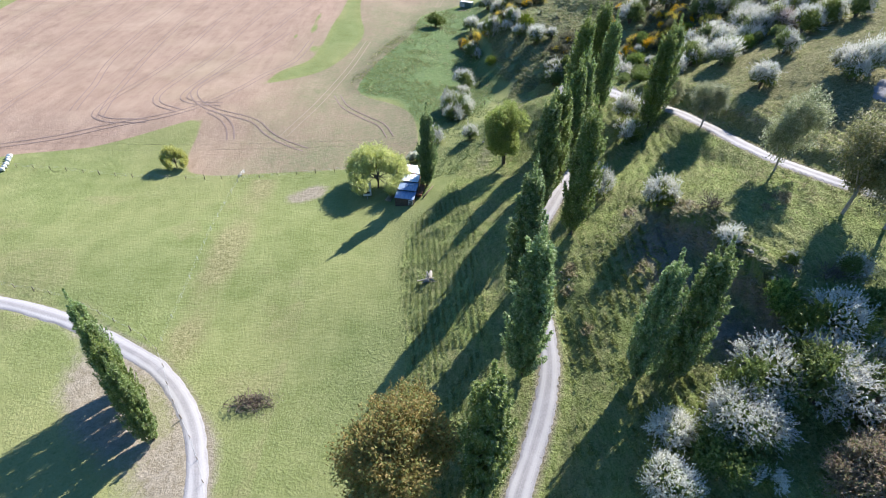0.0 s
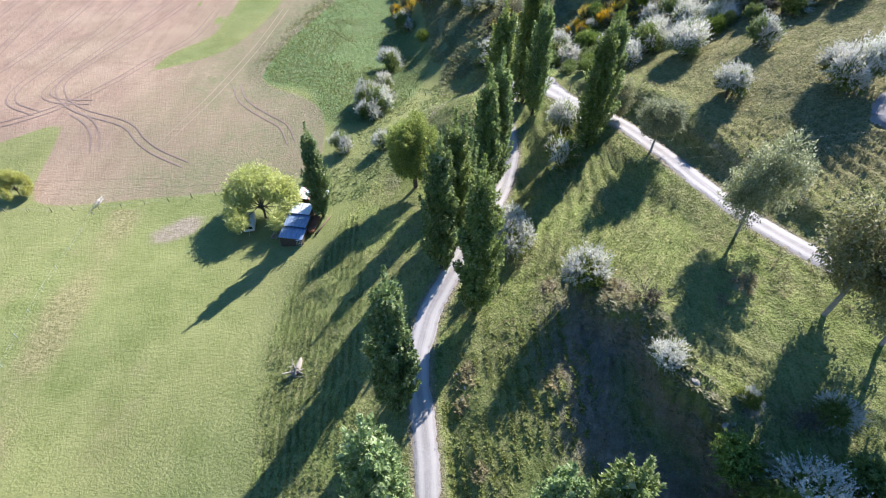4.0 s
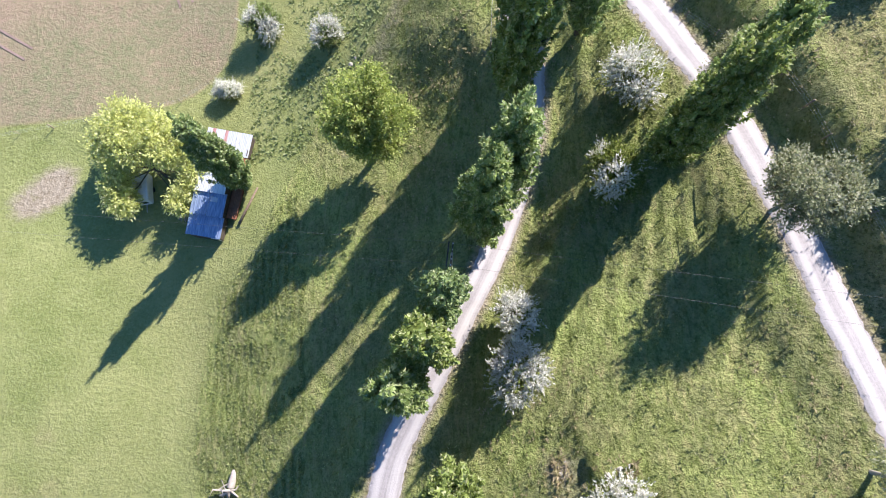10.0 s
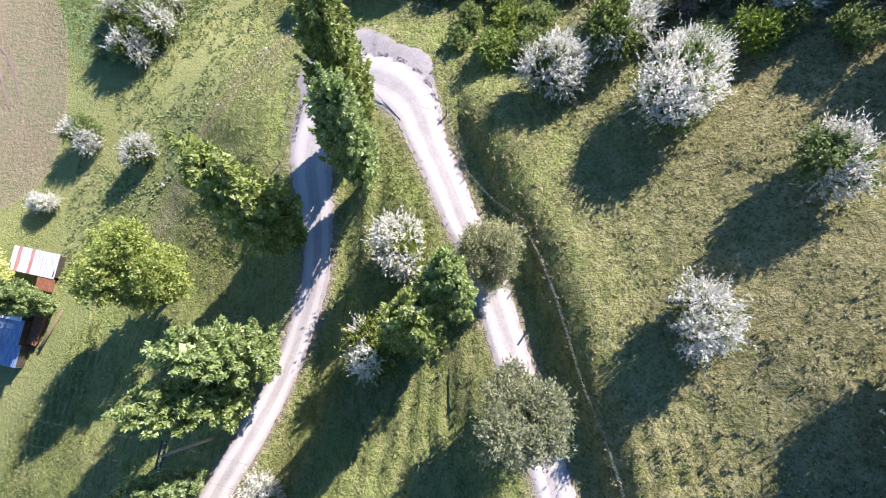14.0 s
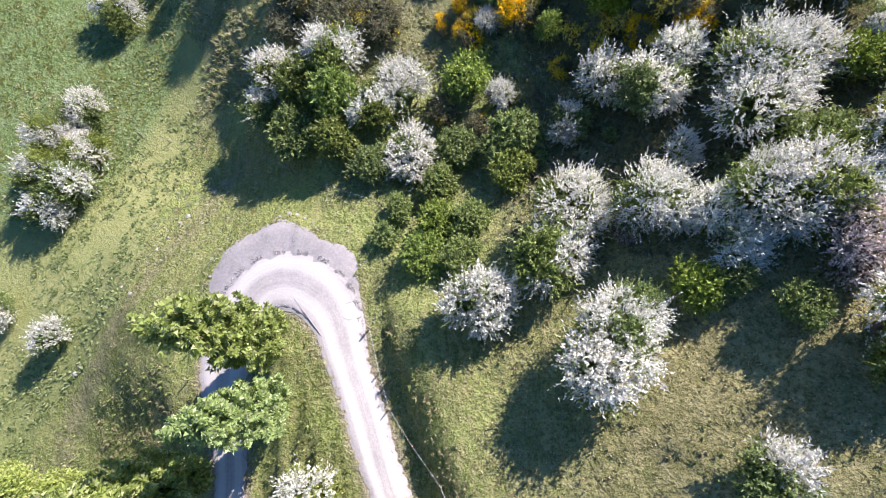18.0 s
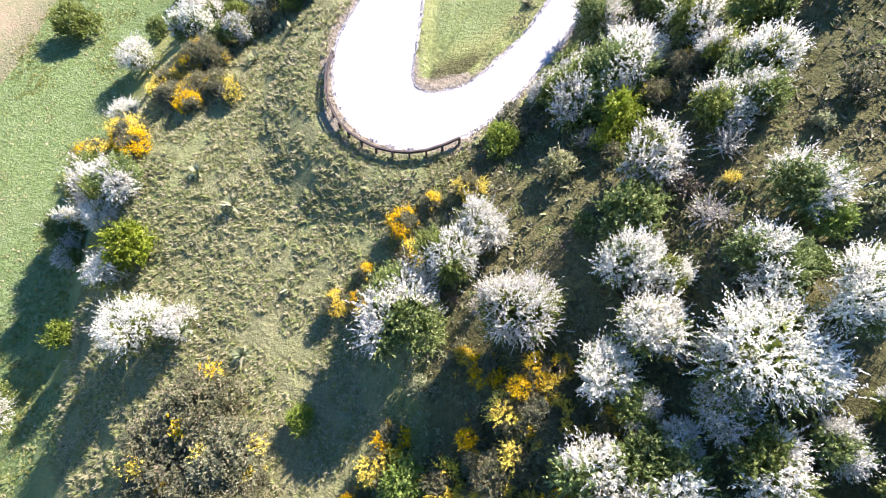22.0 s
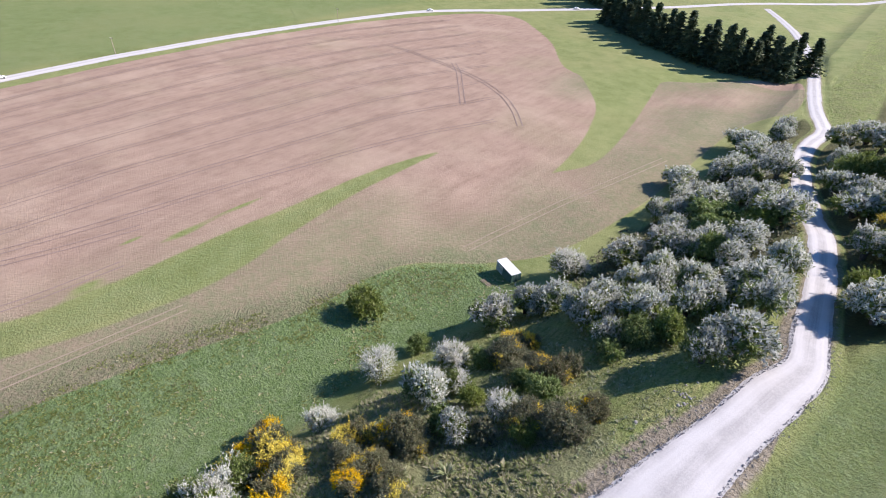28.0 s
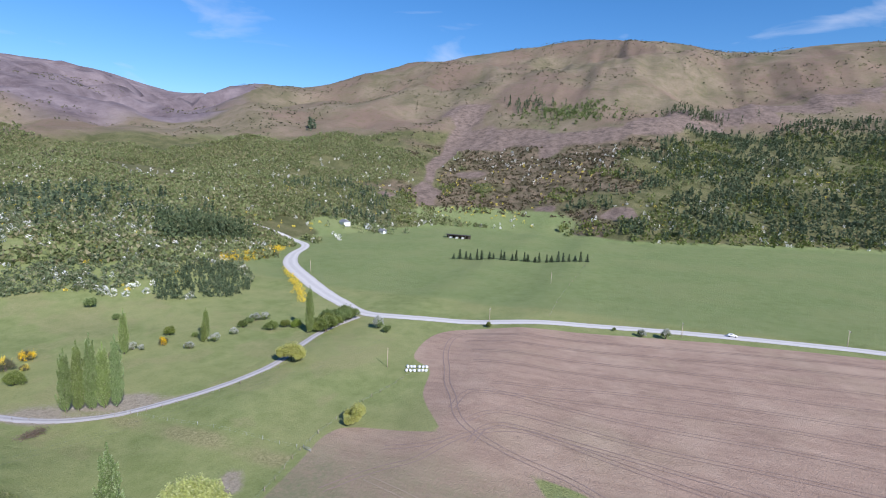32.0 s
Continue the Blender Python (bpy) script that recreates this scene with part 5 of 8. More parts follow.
# ---- bushes: x, y, width, height ----
stand("haw_mix", 37.2, 38.6, 11.1, 9.3)
stand("haw_mix", 43.0, 36.2, 12.4, 10.3)
stand("haw_white", 34.3, 33.5, 9.7, 8.1)
stand("haw_white", 26.8, 34.5, 5.9, 4.9)
stand("haw_white", 25.0, 28.1, 7.2, 6.0)
stand("green", 31.0, 29.9, 7.0, 5.9)
stand("haw_mix", 34.6, 27.9, 3.8, 3.2)
stand("haw_mix", 46.4, 43.6, 10.2, 8.5)
stand("haw_white", 50.8, 40.6, 3.4, 2.9)
stand("brown", 46.9, 33.6, 5.3, 4.5)
stand("brown", 49.6, 33.9, 5.2, 4.4)
stand("brown", 43.4, 28.1, 5.8, 4.8)
stand("brown", 45.6, 28.1, 5.8, 4.9)
stand("brown", 40.5, 26.4, 5.6, 4.7)
stand("brown", 43.0, 24.8, 6.5, 5.4)
stand("brown", 48.0, 30.2, 5.1, 4.3)
stand("brown", 45.5, 25.7, 4.9, 4.1)
stand("haw_mix", 45.7, 52.3, 2.2, 2.2)
stand("haw_mix", 52.8, 50.4, 3.6, 3.6)
stand("haw_mix", 35.1, 70.4, 5.8, 5.8)
stand("haw_mix", 72.1, 112.6, 5.6, 5.6)
stand("haw_mix", 65.2, 122.8, 7.1, 6.5)
stand("haw_mix", 60.8, 128.3, 6.2, 6.2)
stand("haw_mix", 76.8, 138.4, 8.7, 7.5)
stand("haw_mix", 78.7, 131.7, 8.9, 7.5)
stand("haw_mix", 80.3, 121.8, 8.3, 6.5)
stand("haw_mix", 85.4, 122.5, 7.1, 6.5)
stand("haw_mix", 88.9, 119.7, 6.8, 6.5)
stand("haw_mix", 59.1, 173.9, 9.9, 7.5)
stand("haw_mix", 87.3, 133.7, 6.4, 6.3)
stand("haw_mix", 86.3, 137.5, 6.4, 7.3)
stand("haw_mix", 84.0, 134.5, 6.4, 8.5)
stand("haw_mix", 76.9, 159.3, 6.4, 6.3)
stand("haw_mix", 73.4, 159.4, 6.4, 7.3)
stand("haw_mix", 75.2, 156.3, 6.4, 8.5)
stand("haw_mix", 7.1, 169.1, 8.4, 6.5)
stand("haw_mix", 3.7, 139.7, 5.6, 5.4)
stand("haw_mix", 6.2, 142.5, 5.6, 6.3)
stand("haw_mix", 2.8, 144.0, 5.6, 7.3)
stand("haw_mix", 7.6, 123.9, 4.3, 4.3)
stand("haw_mix", 24.8, 193.0, 5.8, 5.4)
stand("haw_mix", 17.4, 197.7, 5.8, 6.3)
stand("haw_mix", 18.7, 193.9, 5.8, 7.3)
stand("haw_mix", 41.0, 109.1, 6.0, 6.0)
stand("haw_mix", 6.7, 147.3, 6.8, 5.4)
stand("haw_mix", 5.9, 153.2, 6.8, 6.3)
stand("haw_mix", 2.6, 149.0, 6.8, 7.3)
stand("haw_mix", -1.5, 127.2, 5.1, 5.1)
stand("haw_mix", 38.4, 99.9, 5.3, 5.3)
stand("haw_mix", 70.8, 143.4, 6.0, 6.0)
stand("haw_mix", 67.7, 145.7, 5.5, 5.5)
stand("haw_mix", 64.4, 142.3, 4.1, 4.1)
stand("haw_mix", 80.9, 151.4, 5.9, 5.9)
stand("haw_mix", 84.8, 149.5, 5.0, 5.0)
stand("haw_mix", 83.6, 153.5, 3.6, 3.6)
stand("haw_mix", 86.4, 145.5, 2.9, 2.9)
stand("haw_mix", 11.0, 193.3, 5.5, 5.5)
stand("haw_mix", 12.7, 189.0, 4.3, 4.3)
stand("haw_mix", 22.4, 189.6, 4.0, 4.0)
stand("haw_mix", 63.3, 179.3, 6.8, 6.8)
stand("haw_mix", 80.5, 174.0, 3.2, 3.2)
stand("haw_mix", 76.8, 164.3, 3.5, 3.5)
stand("haw_mix", 83.6, 159.5, 5.3, 5.3)
stand("haw_mix", 81.9, 163.6, 4.6, 4.6)
stand("haw_mix", 79.8, 156.6, 3.8, 3.8)
stand("haw_mix", 86.4, 155.6, 3.5, 3.5)
stand("haw_mix", 85.5, 173.4, 5.5, 5.5)
stand("haw_mix", 80.7, 185.0, 6.1, 6.1)
stand("haw_mix", 87.4, 161.1, 3.6, 3.6)
stand("haw_mix", 90.8, 163.1, 2.7, 2.7)
stand("haw_mix", 89.5, 178.6, 5.5, 5.5)
stand("haw_mix", 80.7, 207.2, 7.2, 6.5)
stand("haw_mix", 85.0, 213.9, 5.4, 5.4)
stand("haw_mix", 92.2, 210.0, 4.5, 4.5)
stand("haw_mix", 80.8, 198.5, 9.2, 7.5)
stand("haw_mix", 87.5, 200.9, 5.5, 5.5)
stand("haw_mix", 74.5, 199.2, 4.4, 4.4)
stand("haw_mix", 91.5, 193.1, 4.9, 4.9)
stand("haw_mix", 86.7, 188.7, 5.1, 5.1)
stand("haw_mix", 89.7, 189.1, 4.2, 4.2)
stand("haw_mix", 77.5, 201.4, 4.3, 4.3)
stand("haw_mix", 88.9, 203.6, 4.1, 4.1)
stand("haw_mix", 88.9, 195.5, 4.5, 4.5)
stand("haw_mix", 76.6, 196.0, 6.5, 6.5)
stand("haw_mix", 86.5, 210.1, 4.0, 4.0)
stand("haw_white", 40.0, 57.3, 3.3, 3.3)
stand("haw_white", 28.6, 86.1, 4.8, 4.8)
stand("haw_white", 28.3, 81.3, 5.6, 5.6)
stand("haw_white", -7.4, 118.8, 2.5, 2.5)
stand("haw_white", 75.1, 97.0, 5.5, 5.4)
stand("haw_white", 74.1, 94.0, 5.5, 6.3)
stand("haw_white", 77.6, 94.5, 5.5, 7.3)
stand("haw_white", 63.0, 101.3, 5.7, 5.7)
stand("haw_white", 55.1, 125.1, 5.9, 5.9)
stand("haw_white", 63.9, 119.9, 6.5, 6.5)
stand("haw_white", -6.1, 118.5, 2.9, 2.9)
stand("haw_white", 63.0, 133.0, 7.3, 7.3)
stand("haw_white", 69.2, 132.5, 7.3, 7.3)
stand("haw_white", 73.0, 130.9, 4.5, 4.5)
stand("haw_white", 75.8, 131.5, 7.7, 7.5)
stand("haw_white", 73.7, 128.1, 3.9, 3.9)
stand("haw_white", 78.2, 142.7, 8.9, 7.5)
stand("haw_white", 81.5, 143.9, 5.0, 5.0)
stand("haw_white", 73.3, 146.8, 4.3, 4.3)
stand("haw_white", 82.0, 157.0, 2.4, 2.4)
stand("haw_white", 72.2, 137.4, 3.4, 3.4)
stand("haw_white", 57.4, 156.0, 2.9, 2.9)
stand("haw_white", 30.5, 175.4, 7.1, 6.5)
stand("haw_white", 35.4, 175.1, 4.0, 4.0)
stand("haw_white", 68.9, 172.4, 7.4, 7.4)
stand("haw_white", 66.4, 182.0, 5.0, 5.0)
stand("haw_white", 77.7, 175.3, 5.0, 5.0)
stand("haw_white", 78.4, 169.5, 5.0, 5.0)
stand("haw_white", 74.7, 166.7, 5.0, 5.0)
stand("haw_white", 84.4, 166.8, 9.4, 7.5)
stand("haw_white", 90.0, 169.7, 6.7, 6.7)
stand("haw_white", 82.1, 167.1, 3.6, 3.6)
stand("haw_white", 25.8, 181.9, 4.4, 4.4)
stand("haw_white", 15.5, 211.6, 4.4, 4.4)
stand("haw_white", 79.2, 162.0, 3.0, 3.0)
stand("haw_white", 81.6, 156.1, 2.3, 2.3)
stand("haw_white", 12.0, 226.3, 7.2, 6.5)
stand("haw_white", 23.4, 231.3, 5.3, 5.3)
stand("haw_white", 22.4, 271.3, 8.7, 6.5)
stand("haw_white", 84.5, 200.0, 3.1, 3.1)
stand("green", 80.1, 135.4, 6.0, 5.7)
stand("green", 82.4, 133.6, 4.1, 3.8)
stand("green", 76.1, 123.5, 3.9, 3.7)
stand("green", 73.1, 125.9, 3.5, 3.3)
stand("green", 85.9, 141.9, 3.4, 3.1)
stand("green", 104.9, 229.6, 4.2, 4.0)
stand("green", 48.5, 246.7, 5.8, 5.6)
stand("green", -2.6, 236.9, 7.6, 6.5)
stand("green", 107.7, 229.6, 3.8, 3.6)
stand("green", 86.2, 206.5, 4.6, 4.4)
stand("green", 91.7, 218.7, 5.3, 5.0)
stand("green", 95.4, 209.6, 4.0, 3.8)
stand("green", 99.6, 207.3, 2.9, 2.7)
stand("green", 89.4, 260.4, 5.5, 5.3)
stand("green", 87.4, 262.9, 5.1, 5.0)
stand("green", 91.5, 255.1, 6.6, 6.4)
stand("green", 94.0, 279.5, 10.0, 7.3)
stand("green", 89.7, 278.2, 7.4, 7.1)
stand("green", 73.7, 290.8, 7.4, 7.2)
stand("green", 67.9, 329.5, 8.1, 7.3)
stand("green", 59.5, 329.4, 8.3, 7.3)
stand("green", 39.6, 338.2, 8.3, 7.3)
stand("green", 62.5, 329.0, 7.7, 7.3)
stand("green", 67.2, 269.4, 7.0, 6.8)
stand("green", 91.7, 199.7, 5.0, 4.8)
stand("green", 94.3, 200.2, 3.9, 3.7)
stand("green", 89.0, 191.8, 4.6, 4.4)
stand("green", 84.1, 155.6, 4.3, 4.1)
stand("green", 78.6, 179.9, 5.7, 5.3)
stand("green", 88.3, 173.3, 3.1, 3.0)
stand("green", 89.6, 157.5, 3.9, 3.7)
stand("green", 45.4, 244.1, 5.6, 5.4)
stand("green", 41.2, 301.3, 12.5, 7.3)
stand("green", 49.7, 293.4, 8.2, 7.3)
stand("green", 88.4, 282.4, 6.3, 6.1)
stand("green", 73.3, 269.4, 6.0, 5.8)
stand("green", 86.1, 266.6, 6.6, 6.4)
stand("green", 80.9, 324.5, 10.2, 7.3)
stand("green", 83.1, 263.5, 5.2, 5.0)
stand("green", 84.5, 277.3, 7.2, 6.9)
stand("green", 92.2, 272.0, 7.2, 7.0)
stand("green", 114.6, 283.0, 9.9, 7.3)
stand("green", 42.2, 291.5, 8.6, 7.3)
stand("green", 45.4, 279.7, 6.3, 6.1)
stand("green", 42.6, 219.9, 3.6, 3.4)
stand("green", 37.0, 228.7, 3.9, 3.7)
stand("bright", 43.4, 48.4, 5.0, 4.5)
stand("bright", 70.7, 125.3, 3.9, 3.5)
stand("bright", 84.2, 142.5, 4.1, 3.7)
stand("bright", 68.7, 153.9, 4.4, 3.9)
stand("bright", 63.5, 154.0, 3.0, 2.7)
stand("bright", 59.3, 159.7, 4.5, 4.0)
stand("bright", 28.2, 184.6, 5.7, 5.2)
stand("bright", 16.6, 177.5, 3.7, 3.3)
stand("bright", 63.2, 153.0, 2.6, 2.4)
stand("bright", 78.8, 189.8, 3.3, 3.0)
stand("bright", 90.6, 176.2, 3.4, 3.0)
stand("bright", 49.3, 165.7, 2.8, 2.5)
stand("bright", 88.7, 211.4, 4.1, 3.7)
stand("bright", 96.3, 203.9, 3.4, 3.1)
stand("bright", 80.0, 192.3, 4.7, 4.3)
stand("bright", 69.0, 192.8, 3.9, 3.5)
stand("haw_pink", 79.3, 127.7, 5.7, 5.7)
stand("haw_pink", 67.2, 130.8, 2.6, 2.6)
stand("gorse", 52.3, 156.5, 2.0, 1.5)
stand("gorse", 57.8, 160.9, 4.6, 3.4)
stand("gorse", 62.6, 159.9, 3.9, 2.9)
stand("gorse", 60.8, 155.6, 4.9, 3.7)
stand("gorse", 73.7, 152.3, 5.4, 4.0)
stand("gorse", 70.9, 150.1, 3.0, 2.3)
stand("gorse", 55.1, 158.5, 2.9, 2.2)
stand("gorse", 65.2, 157.8, 3.3, 2.5)
stand("gorse", 75.8, 149.7, 2.9, 2.2)
stand("gorse", 12.5, 206.1, 6.3, 4.8)
stand("gorse", 24.5, 200.5, 4.2, 3.1)
stand("gorse", 11.8, 199.9, 5.0, 3.8)
stand("gorse", 19.9, 200.2, 3.9, 2.9)
stand("gorse", 31.2, 203.8, 3.3, 2.5)
stand("gorse", 59.0, 184.0, 3.5, 2.7)
stand("gorse", 61.4, 186.3, 2.5, 1.9)
stand("gorse", 59.6, 180.6, 2.9, 2.2)
stand("gorse", 65.7, 187.3, 3.5, 2.6)
stand("gorse", 54.8, 179.7, 2.2, 1.6)
stand("gorse", 52.0, 176.5, 2.7, 2.0)
stand("gorse", 54.8, 176.8, 2.4, 1.8)
stand("gorse", 54.9, 174.9, 2.6, 2.0)
stand("gorse", 70.6, 168.0, 2.9, 2.2)
stand("gorse", 72.4, 168.2, 1.9, 1.4)
stand("gorse", 65.3, 163.4, 3.0, 2.2)
stand("gorse", 68.3, 164.8, 4.0, 3.0)
stand("gorse", 69.3, 161.2, 4.3, 3.3)
stand("gorse", 71.2, 159.2, 2.7, 2.1)
stand("gorse", 52.5, 157.3, 2.1, 1.6)
stand("gorse", 66.6, 158.8, 3.4, 2.6)
stand("gorse", 86.1, 181.0, 2.4, 1.8)
stand("gorse", 68.8, 157.7, 2.9, 2.1)
stand("gorse", 72.9, 163.7, 2.4, 1.8)
stand("gorse", 29.6, 210.9, 4.2, 3.1)
stand("gorse", 31.4, 211.6, 3.5, 2.6)
stand("gorse", 26.1, 210.1, 4.2, 3.2)
stand("gorse", 34.2, 213.2, 2.1, 1.6)
stand("gorse", 8.0, 206.7, 4.9, 3.7)
stand("gorse", 25.2, 198.1, 4.1, 3.1)
stand("gorse", 8.3, 202.1, 4.0, 3.0)
stand("gorse", 16.8, 200.3, 3.3, 2.4)
stand("gorse", 88.5, 208.3, 2.1, 1.6)
stand("gorse", 92.5, 207.5, 2.1, 1.6)
stand("gorse", 25.5, 208.1, 3.5, 2.6)
stand("gorse", 29.8, 239.8, 4.4, 3.3)
stand("gorse", 93.6, 196.3, 1.6, 1.2)
stand("gorse", 73.5, 300.9, 4.9, 3.7)
stand("gorse", 68.8, 298.0, 4.9, 3.6)
stand("gorse", 67.2, 149.9, 3.7, 2.7)
stand("gorse", 65.9, 152.3, 2.8, 2.1)
stand("gorse", 72.2, 166.2, 2.7, 2.0)
stand("gorse", 75.0, 163.8, 2.9, 2.2)
stand("gorse", 67.7, 151.9, 3.3, 2.4)
stand("gorse", 64.4, 149.0, 2.5, 1.9)
stand("gorse", 64.0, 169.8, 3.3, 2.5)
stand("gorse", 74.5, 149.2, 2.8, 2.1)
stand("gorse", 66.5, 168.5, 3.2, 2.4)
stand("gorse", 71.9, 148.2, 2.6, 1.9)
stand("gorse", 69.9, 151.3, 2.6, 2.0)
stand("gorse", 69.2, 148.3, 3.7, 2.7)
stand("gorse", 69.5, 166.2, 3.4, 2.6)
stand("gorse", 55.2, 154.8, 3.6, 2.7)
stand("gorse", 58.3, 163.7, 3.3, 2.5)
stand("gorse", 55.9, 156.4, 3.4, 2.5)
stand("gorse", 62.4, 157.3, 3.0, 2.3)
stand("gorse", 21.9, 202.1, 4.8, 3.6)
stand("gorse", 18.3, 205.2, 3.8, 2.8)
stand("gorse", 36.2, 205.3, 3.7, 2.8)
stand("gorse", 30.6, 205.5, 3.3, 2.5)
stand("olive", 67.3, 160.4, 4.3, 3.2)
stand("olive", 70.3, 163.9, 3.9, 2.9)
stand("olive", 72.3, 160.8, 2.8, 2.1)
stand("olive", 65.7, 161.3, 3.0, 2.3)
stand("olive", 80.0, 168.0, 2.8, 2.1)
stand("olive", 32.7, 212.1, 3.8, 2.8)
stand("olive", 31.0, 207.6, 3.3, 2.5)
stand("olive", 35.8, 233.8, 4.1, 3.1)
stand("olive", 86.2, 196.2, 3.9, 2.9)
stand("olive", 83.6, 193.8, 3.4, 2.6)
stand("olive", 89.5, 198.4, 3.5, 2.6)
stand("olive", 71.4, 153.1, 3.7, 2.7)
stand("olive", 71.1, 162.1, 3.2, 2.4)
stand("olive", 27.9, 206.3, 3.9, 2.9)
stand("olive", 34.3, 206.8, 3.7, 2.8)
stand("olive", 30.6, 235.6, 6.2, 4.7)
stand("olive", 47.2, 226.8, 3.9, 2.9)
stand("olive", 41.7, 222.0, 5.6, 4.2)
stand("olive", 45.6, 222.2, 5.5, 4.1)
stand("dead", 83.8, 178.2, 3.8, 2.6)
stand("dead", 76.7, 190.8, 2.8, 2.0)
stand("dead", 82.7, 182.4, 3.9, 2.8)
stand("dead", 86.9, 184.9, 3.4, 2.4)
stand("haw_far", 97.8, 223.3, 10.0, 7.3)
stand("low", 104.1, 219.9, 6.2, 6.3)
stand("green", 108.5, 245.1, 9.1, 7.3)
stand("haw_far", 104.8, 251.2, 5.8, 5.9)
stand("haw_far", 27.3, 220.5, 7.0, 7.1)
stand("haw_far", 20.3, 246.9, 9.4, 7.3)
stand("haw_far", 23.5, 252.6, 7.3, 7.3)
stand("haw_far", 30.4, 279.0, 9.7, 7.3)
stand("haw_far", 36.5, 285.7, 10.7, 7.3)
stand("haw_far", 38.1, 312.1, 12.3, 7.3)
stand("haw_far", 50.0, 282.8, 9.6, 7.3)
stand("haw_far", 52.7, 297.1, 12.1, 7.3)
stand("haw_far", 24.8, 332.9, 11.9, 7.3)
stand("haw_far", 37.5, 252.7, 9.3, 7.3)
stand("haw_far", 44.3, 249.6, 7.6, 7.3)
stand("haw_far", 56.4, 244.8, 9.1, 7.3)
stand("haw_far", 54.9, 262.2, 9.4, 7.3)
stand("haw_far", 41.5, 243.0, 5.3, 5.4)
stand("haw_far", 33.1, 251.6, 5.9, 6.1)
stand("haw_far", 69.4, 264.7, 9.4, 7.3)
stand("haw_far", 66.5, 286.5, 7.8, 7.3)
stand("haw_far", 35.0, 216.4, 5.0, 5.1)
stand("haw_far", 43.4, 284.8, 8.1, 7.3)
stand("haw_far", 51.3, 256.5, 6.3, 6.4)
stand("haw_far", 41.9, 319.6, 10.0, 7.3)
stand("haw_far", 38.0, 389.3, 9.7, 7.3)
stand("haw_far", 32.2, 371.1, 13.0, 7.3)
stand("haw_far", 33.5, 339.9, 10.4, 7.3)
stand("haw_far", 46.4, 328.7, 10.2, 7.3)
stand("haw_far", 63.4, 307.3, 11.3, 7.3)
stand("haw_far", 68.9, 308.0, 7.1, 7.2)
stand("haw_far", 77.0, 317.3, 8.8, 7.3)
stand("haw_far", 81.5, 308.5, 7.5, 7.3)
stand("haw_far", 82.3, 295.8, 7.2, 7.3)
stand("haw_far", 89.9, 291.7, 6.8, 6.9)
stand("haw_far", 97.4, 304.2, 8.6, 7.3)
stand("haw_far", 103.5, 304.4, 6.2, 6.3)
stand("haw_far", 81.9, 284.7, 6.9, 7.0)
stand("haw_far", 60.4, 364.2, 11.9, 7.3)
stand("haw_far", 71.0, 340.9, 9.4, 7.3)
stand("haw_far", 89.6, 312.3, 7.5, 7.3)
stand("haw_far", 30.4, 324.2, 8.8, 7.3)
stand("haw_far", 34.5, 294.4, 8.6, 7.3)
stand("haw_far", 26.5, 309.6, 6.9, 7.0)
stand("haw_far", 40.7, 279.4, 8.8, 7.3)
stand("haw_far", 57.3, 271.7, 6.5, 6.6)
stand("haw_far", 108.3, 271.3, 7.0, 7.1)
stand("low", 106.6, 261.4, 4.7, 4.8)
stand("green", 92.9, 223.3, 4.5, 4.6)
stand("haw_far", 102.4, 249.5, 4.2, 4.3)
stand("haw_far", 80.0, 333.7, 9.6, 7.3)
stand("haw_far", 86.6, 324.4, 8.9, 7.3)
stand("haw_far", 92.7, 299.3, 6.2, 6.3)
stand("haw_far", 87.5, 297.3, 6.8, 6.9)
stand("haw_far", 73.4, 304.3, 6.8, 7.0)
stand("haw_far", 78.1, 293.5, 7.5, 7.3)
stand("haw_far", 38.7, 260.6, 6.7, 6.8)
stand("haw_far", 42.7, 251.9, 6.9, 7.0)
stand("haw_far", 48.8, 254.0, 6.8, 6.9)
stand("haw_far", 37.1, 248.0, 7.8, 7.3)
stand("haw_far", 39.1, 380.3, 9.0, 7.3)
stand("haw_far", 28.7, 375.0, 10.2, 7.3)
stand("haw_far", 34.0, 346.4, 9.8, 7.3)
stand("haw_far", 29.6, 318.7, 8.9, 7.3)
stand("haw_far", 37.6, 316.6, 9.2, 7.3)
stand("haw_far", 40.8, 332.7, 9.6, 7.3)
stand("haw_far", 44.0, 340.3, 8.9, 7.3)
stand("haw_far", 47.9, 307.2, 7.9, 7.3)
stand("haw_far", 55.4, 371.2, 9.8, 7.3)
stand("haw_far", 57.6, 339.5, 7.6, 7.3)
stand("haw_far", 58.6, 322.7, 8.2, 7.3)
stand("haw_far", 63.8, 313.3, 8.8, 7.3)
stand("haw_far", 27.6, 254.4, 7.6, 7.3)
stand("haw_far", 57.2, 256.9, 7.6, 7.3)
stand("haw_far", 37.9, 355.4, 13.0, 7.3)
stand("haw_far", 50.1, 271.3, 8.1, 7.3)
stand("haw_far", 54.0, 241.5, 6.2, 6.3)
stand("haw_far", 80.3, 277.6, 6.5, 6.6)
stand("haw_far", 87.5, 274.0, 6.5, 6.6)
stand("haw_far", 93.7, 287.7, 7.3, 7.3)
stand("haw_far", 64.1, 354.2, 11.0, 7.3)
stand("haw_far", 83.2, 271.6, 6.9, 7.1)
stand("haw_far", 94.7, 310.9, 9.2, 7.3)
stand("haw_far", 89.1, 304.5, 8.2, 7.3)
stand("haw_far", 98.6, 293.6, 8.7, 7.3)
stand("haw_far", 70.9, 282.9, 8.4, 7.3)
stand("haw_far", 84.9, 319.9, 8.0, 7.3)
stand("low", 98.4, 241.1, 4.6, 4.7)
stand("haw_far", 88.2, 217.7, 5.1, 5.1)
stand("haw_far", 110.2, 276.5, 7.9, 7.3)
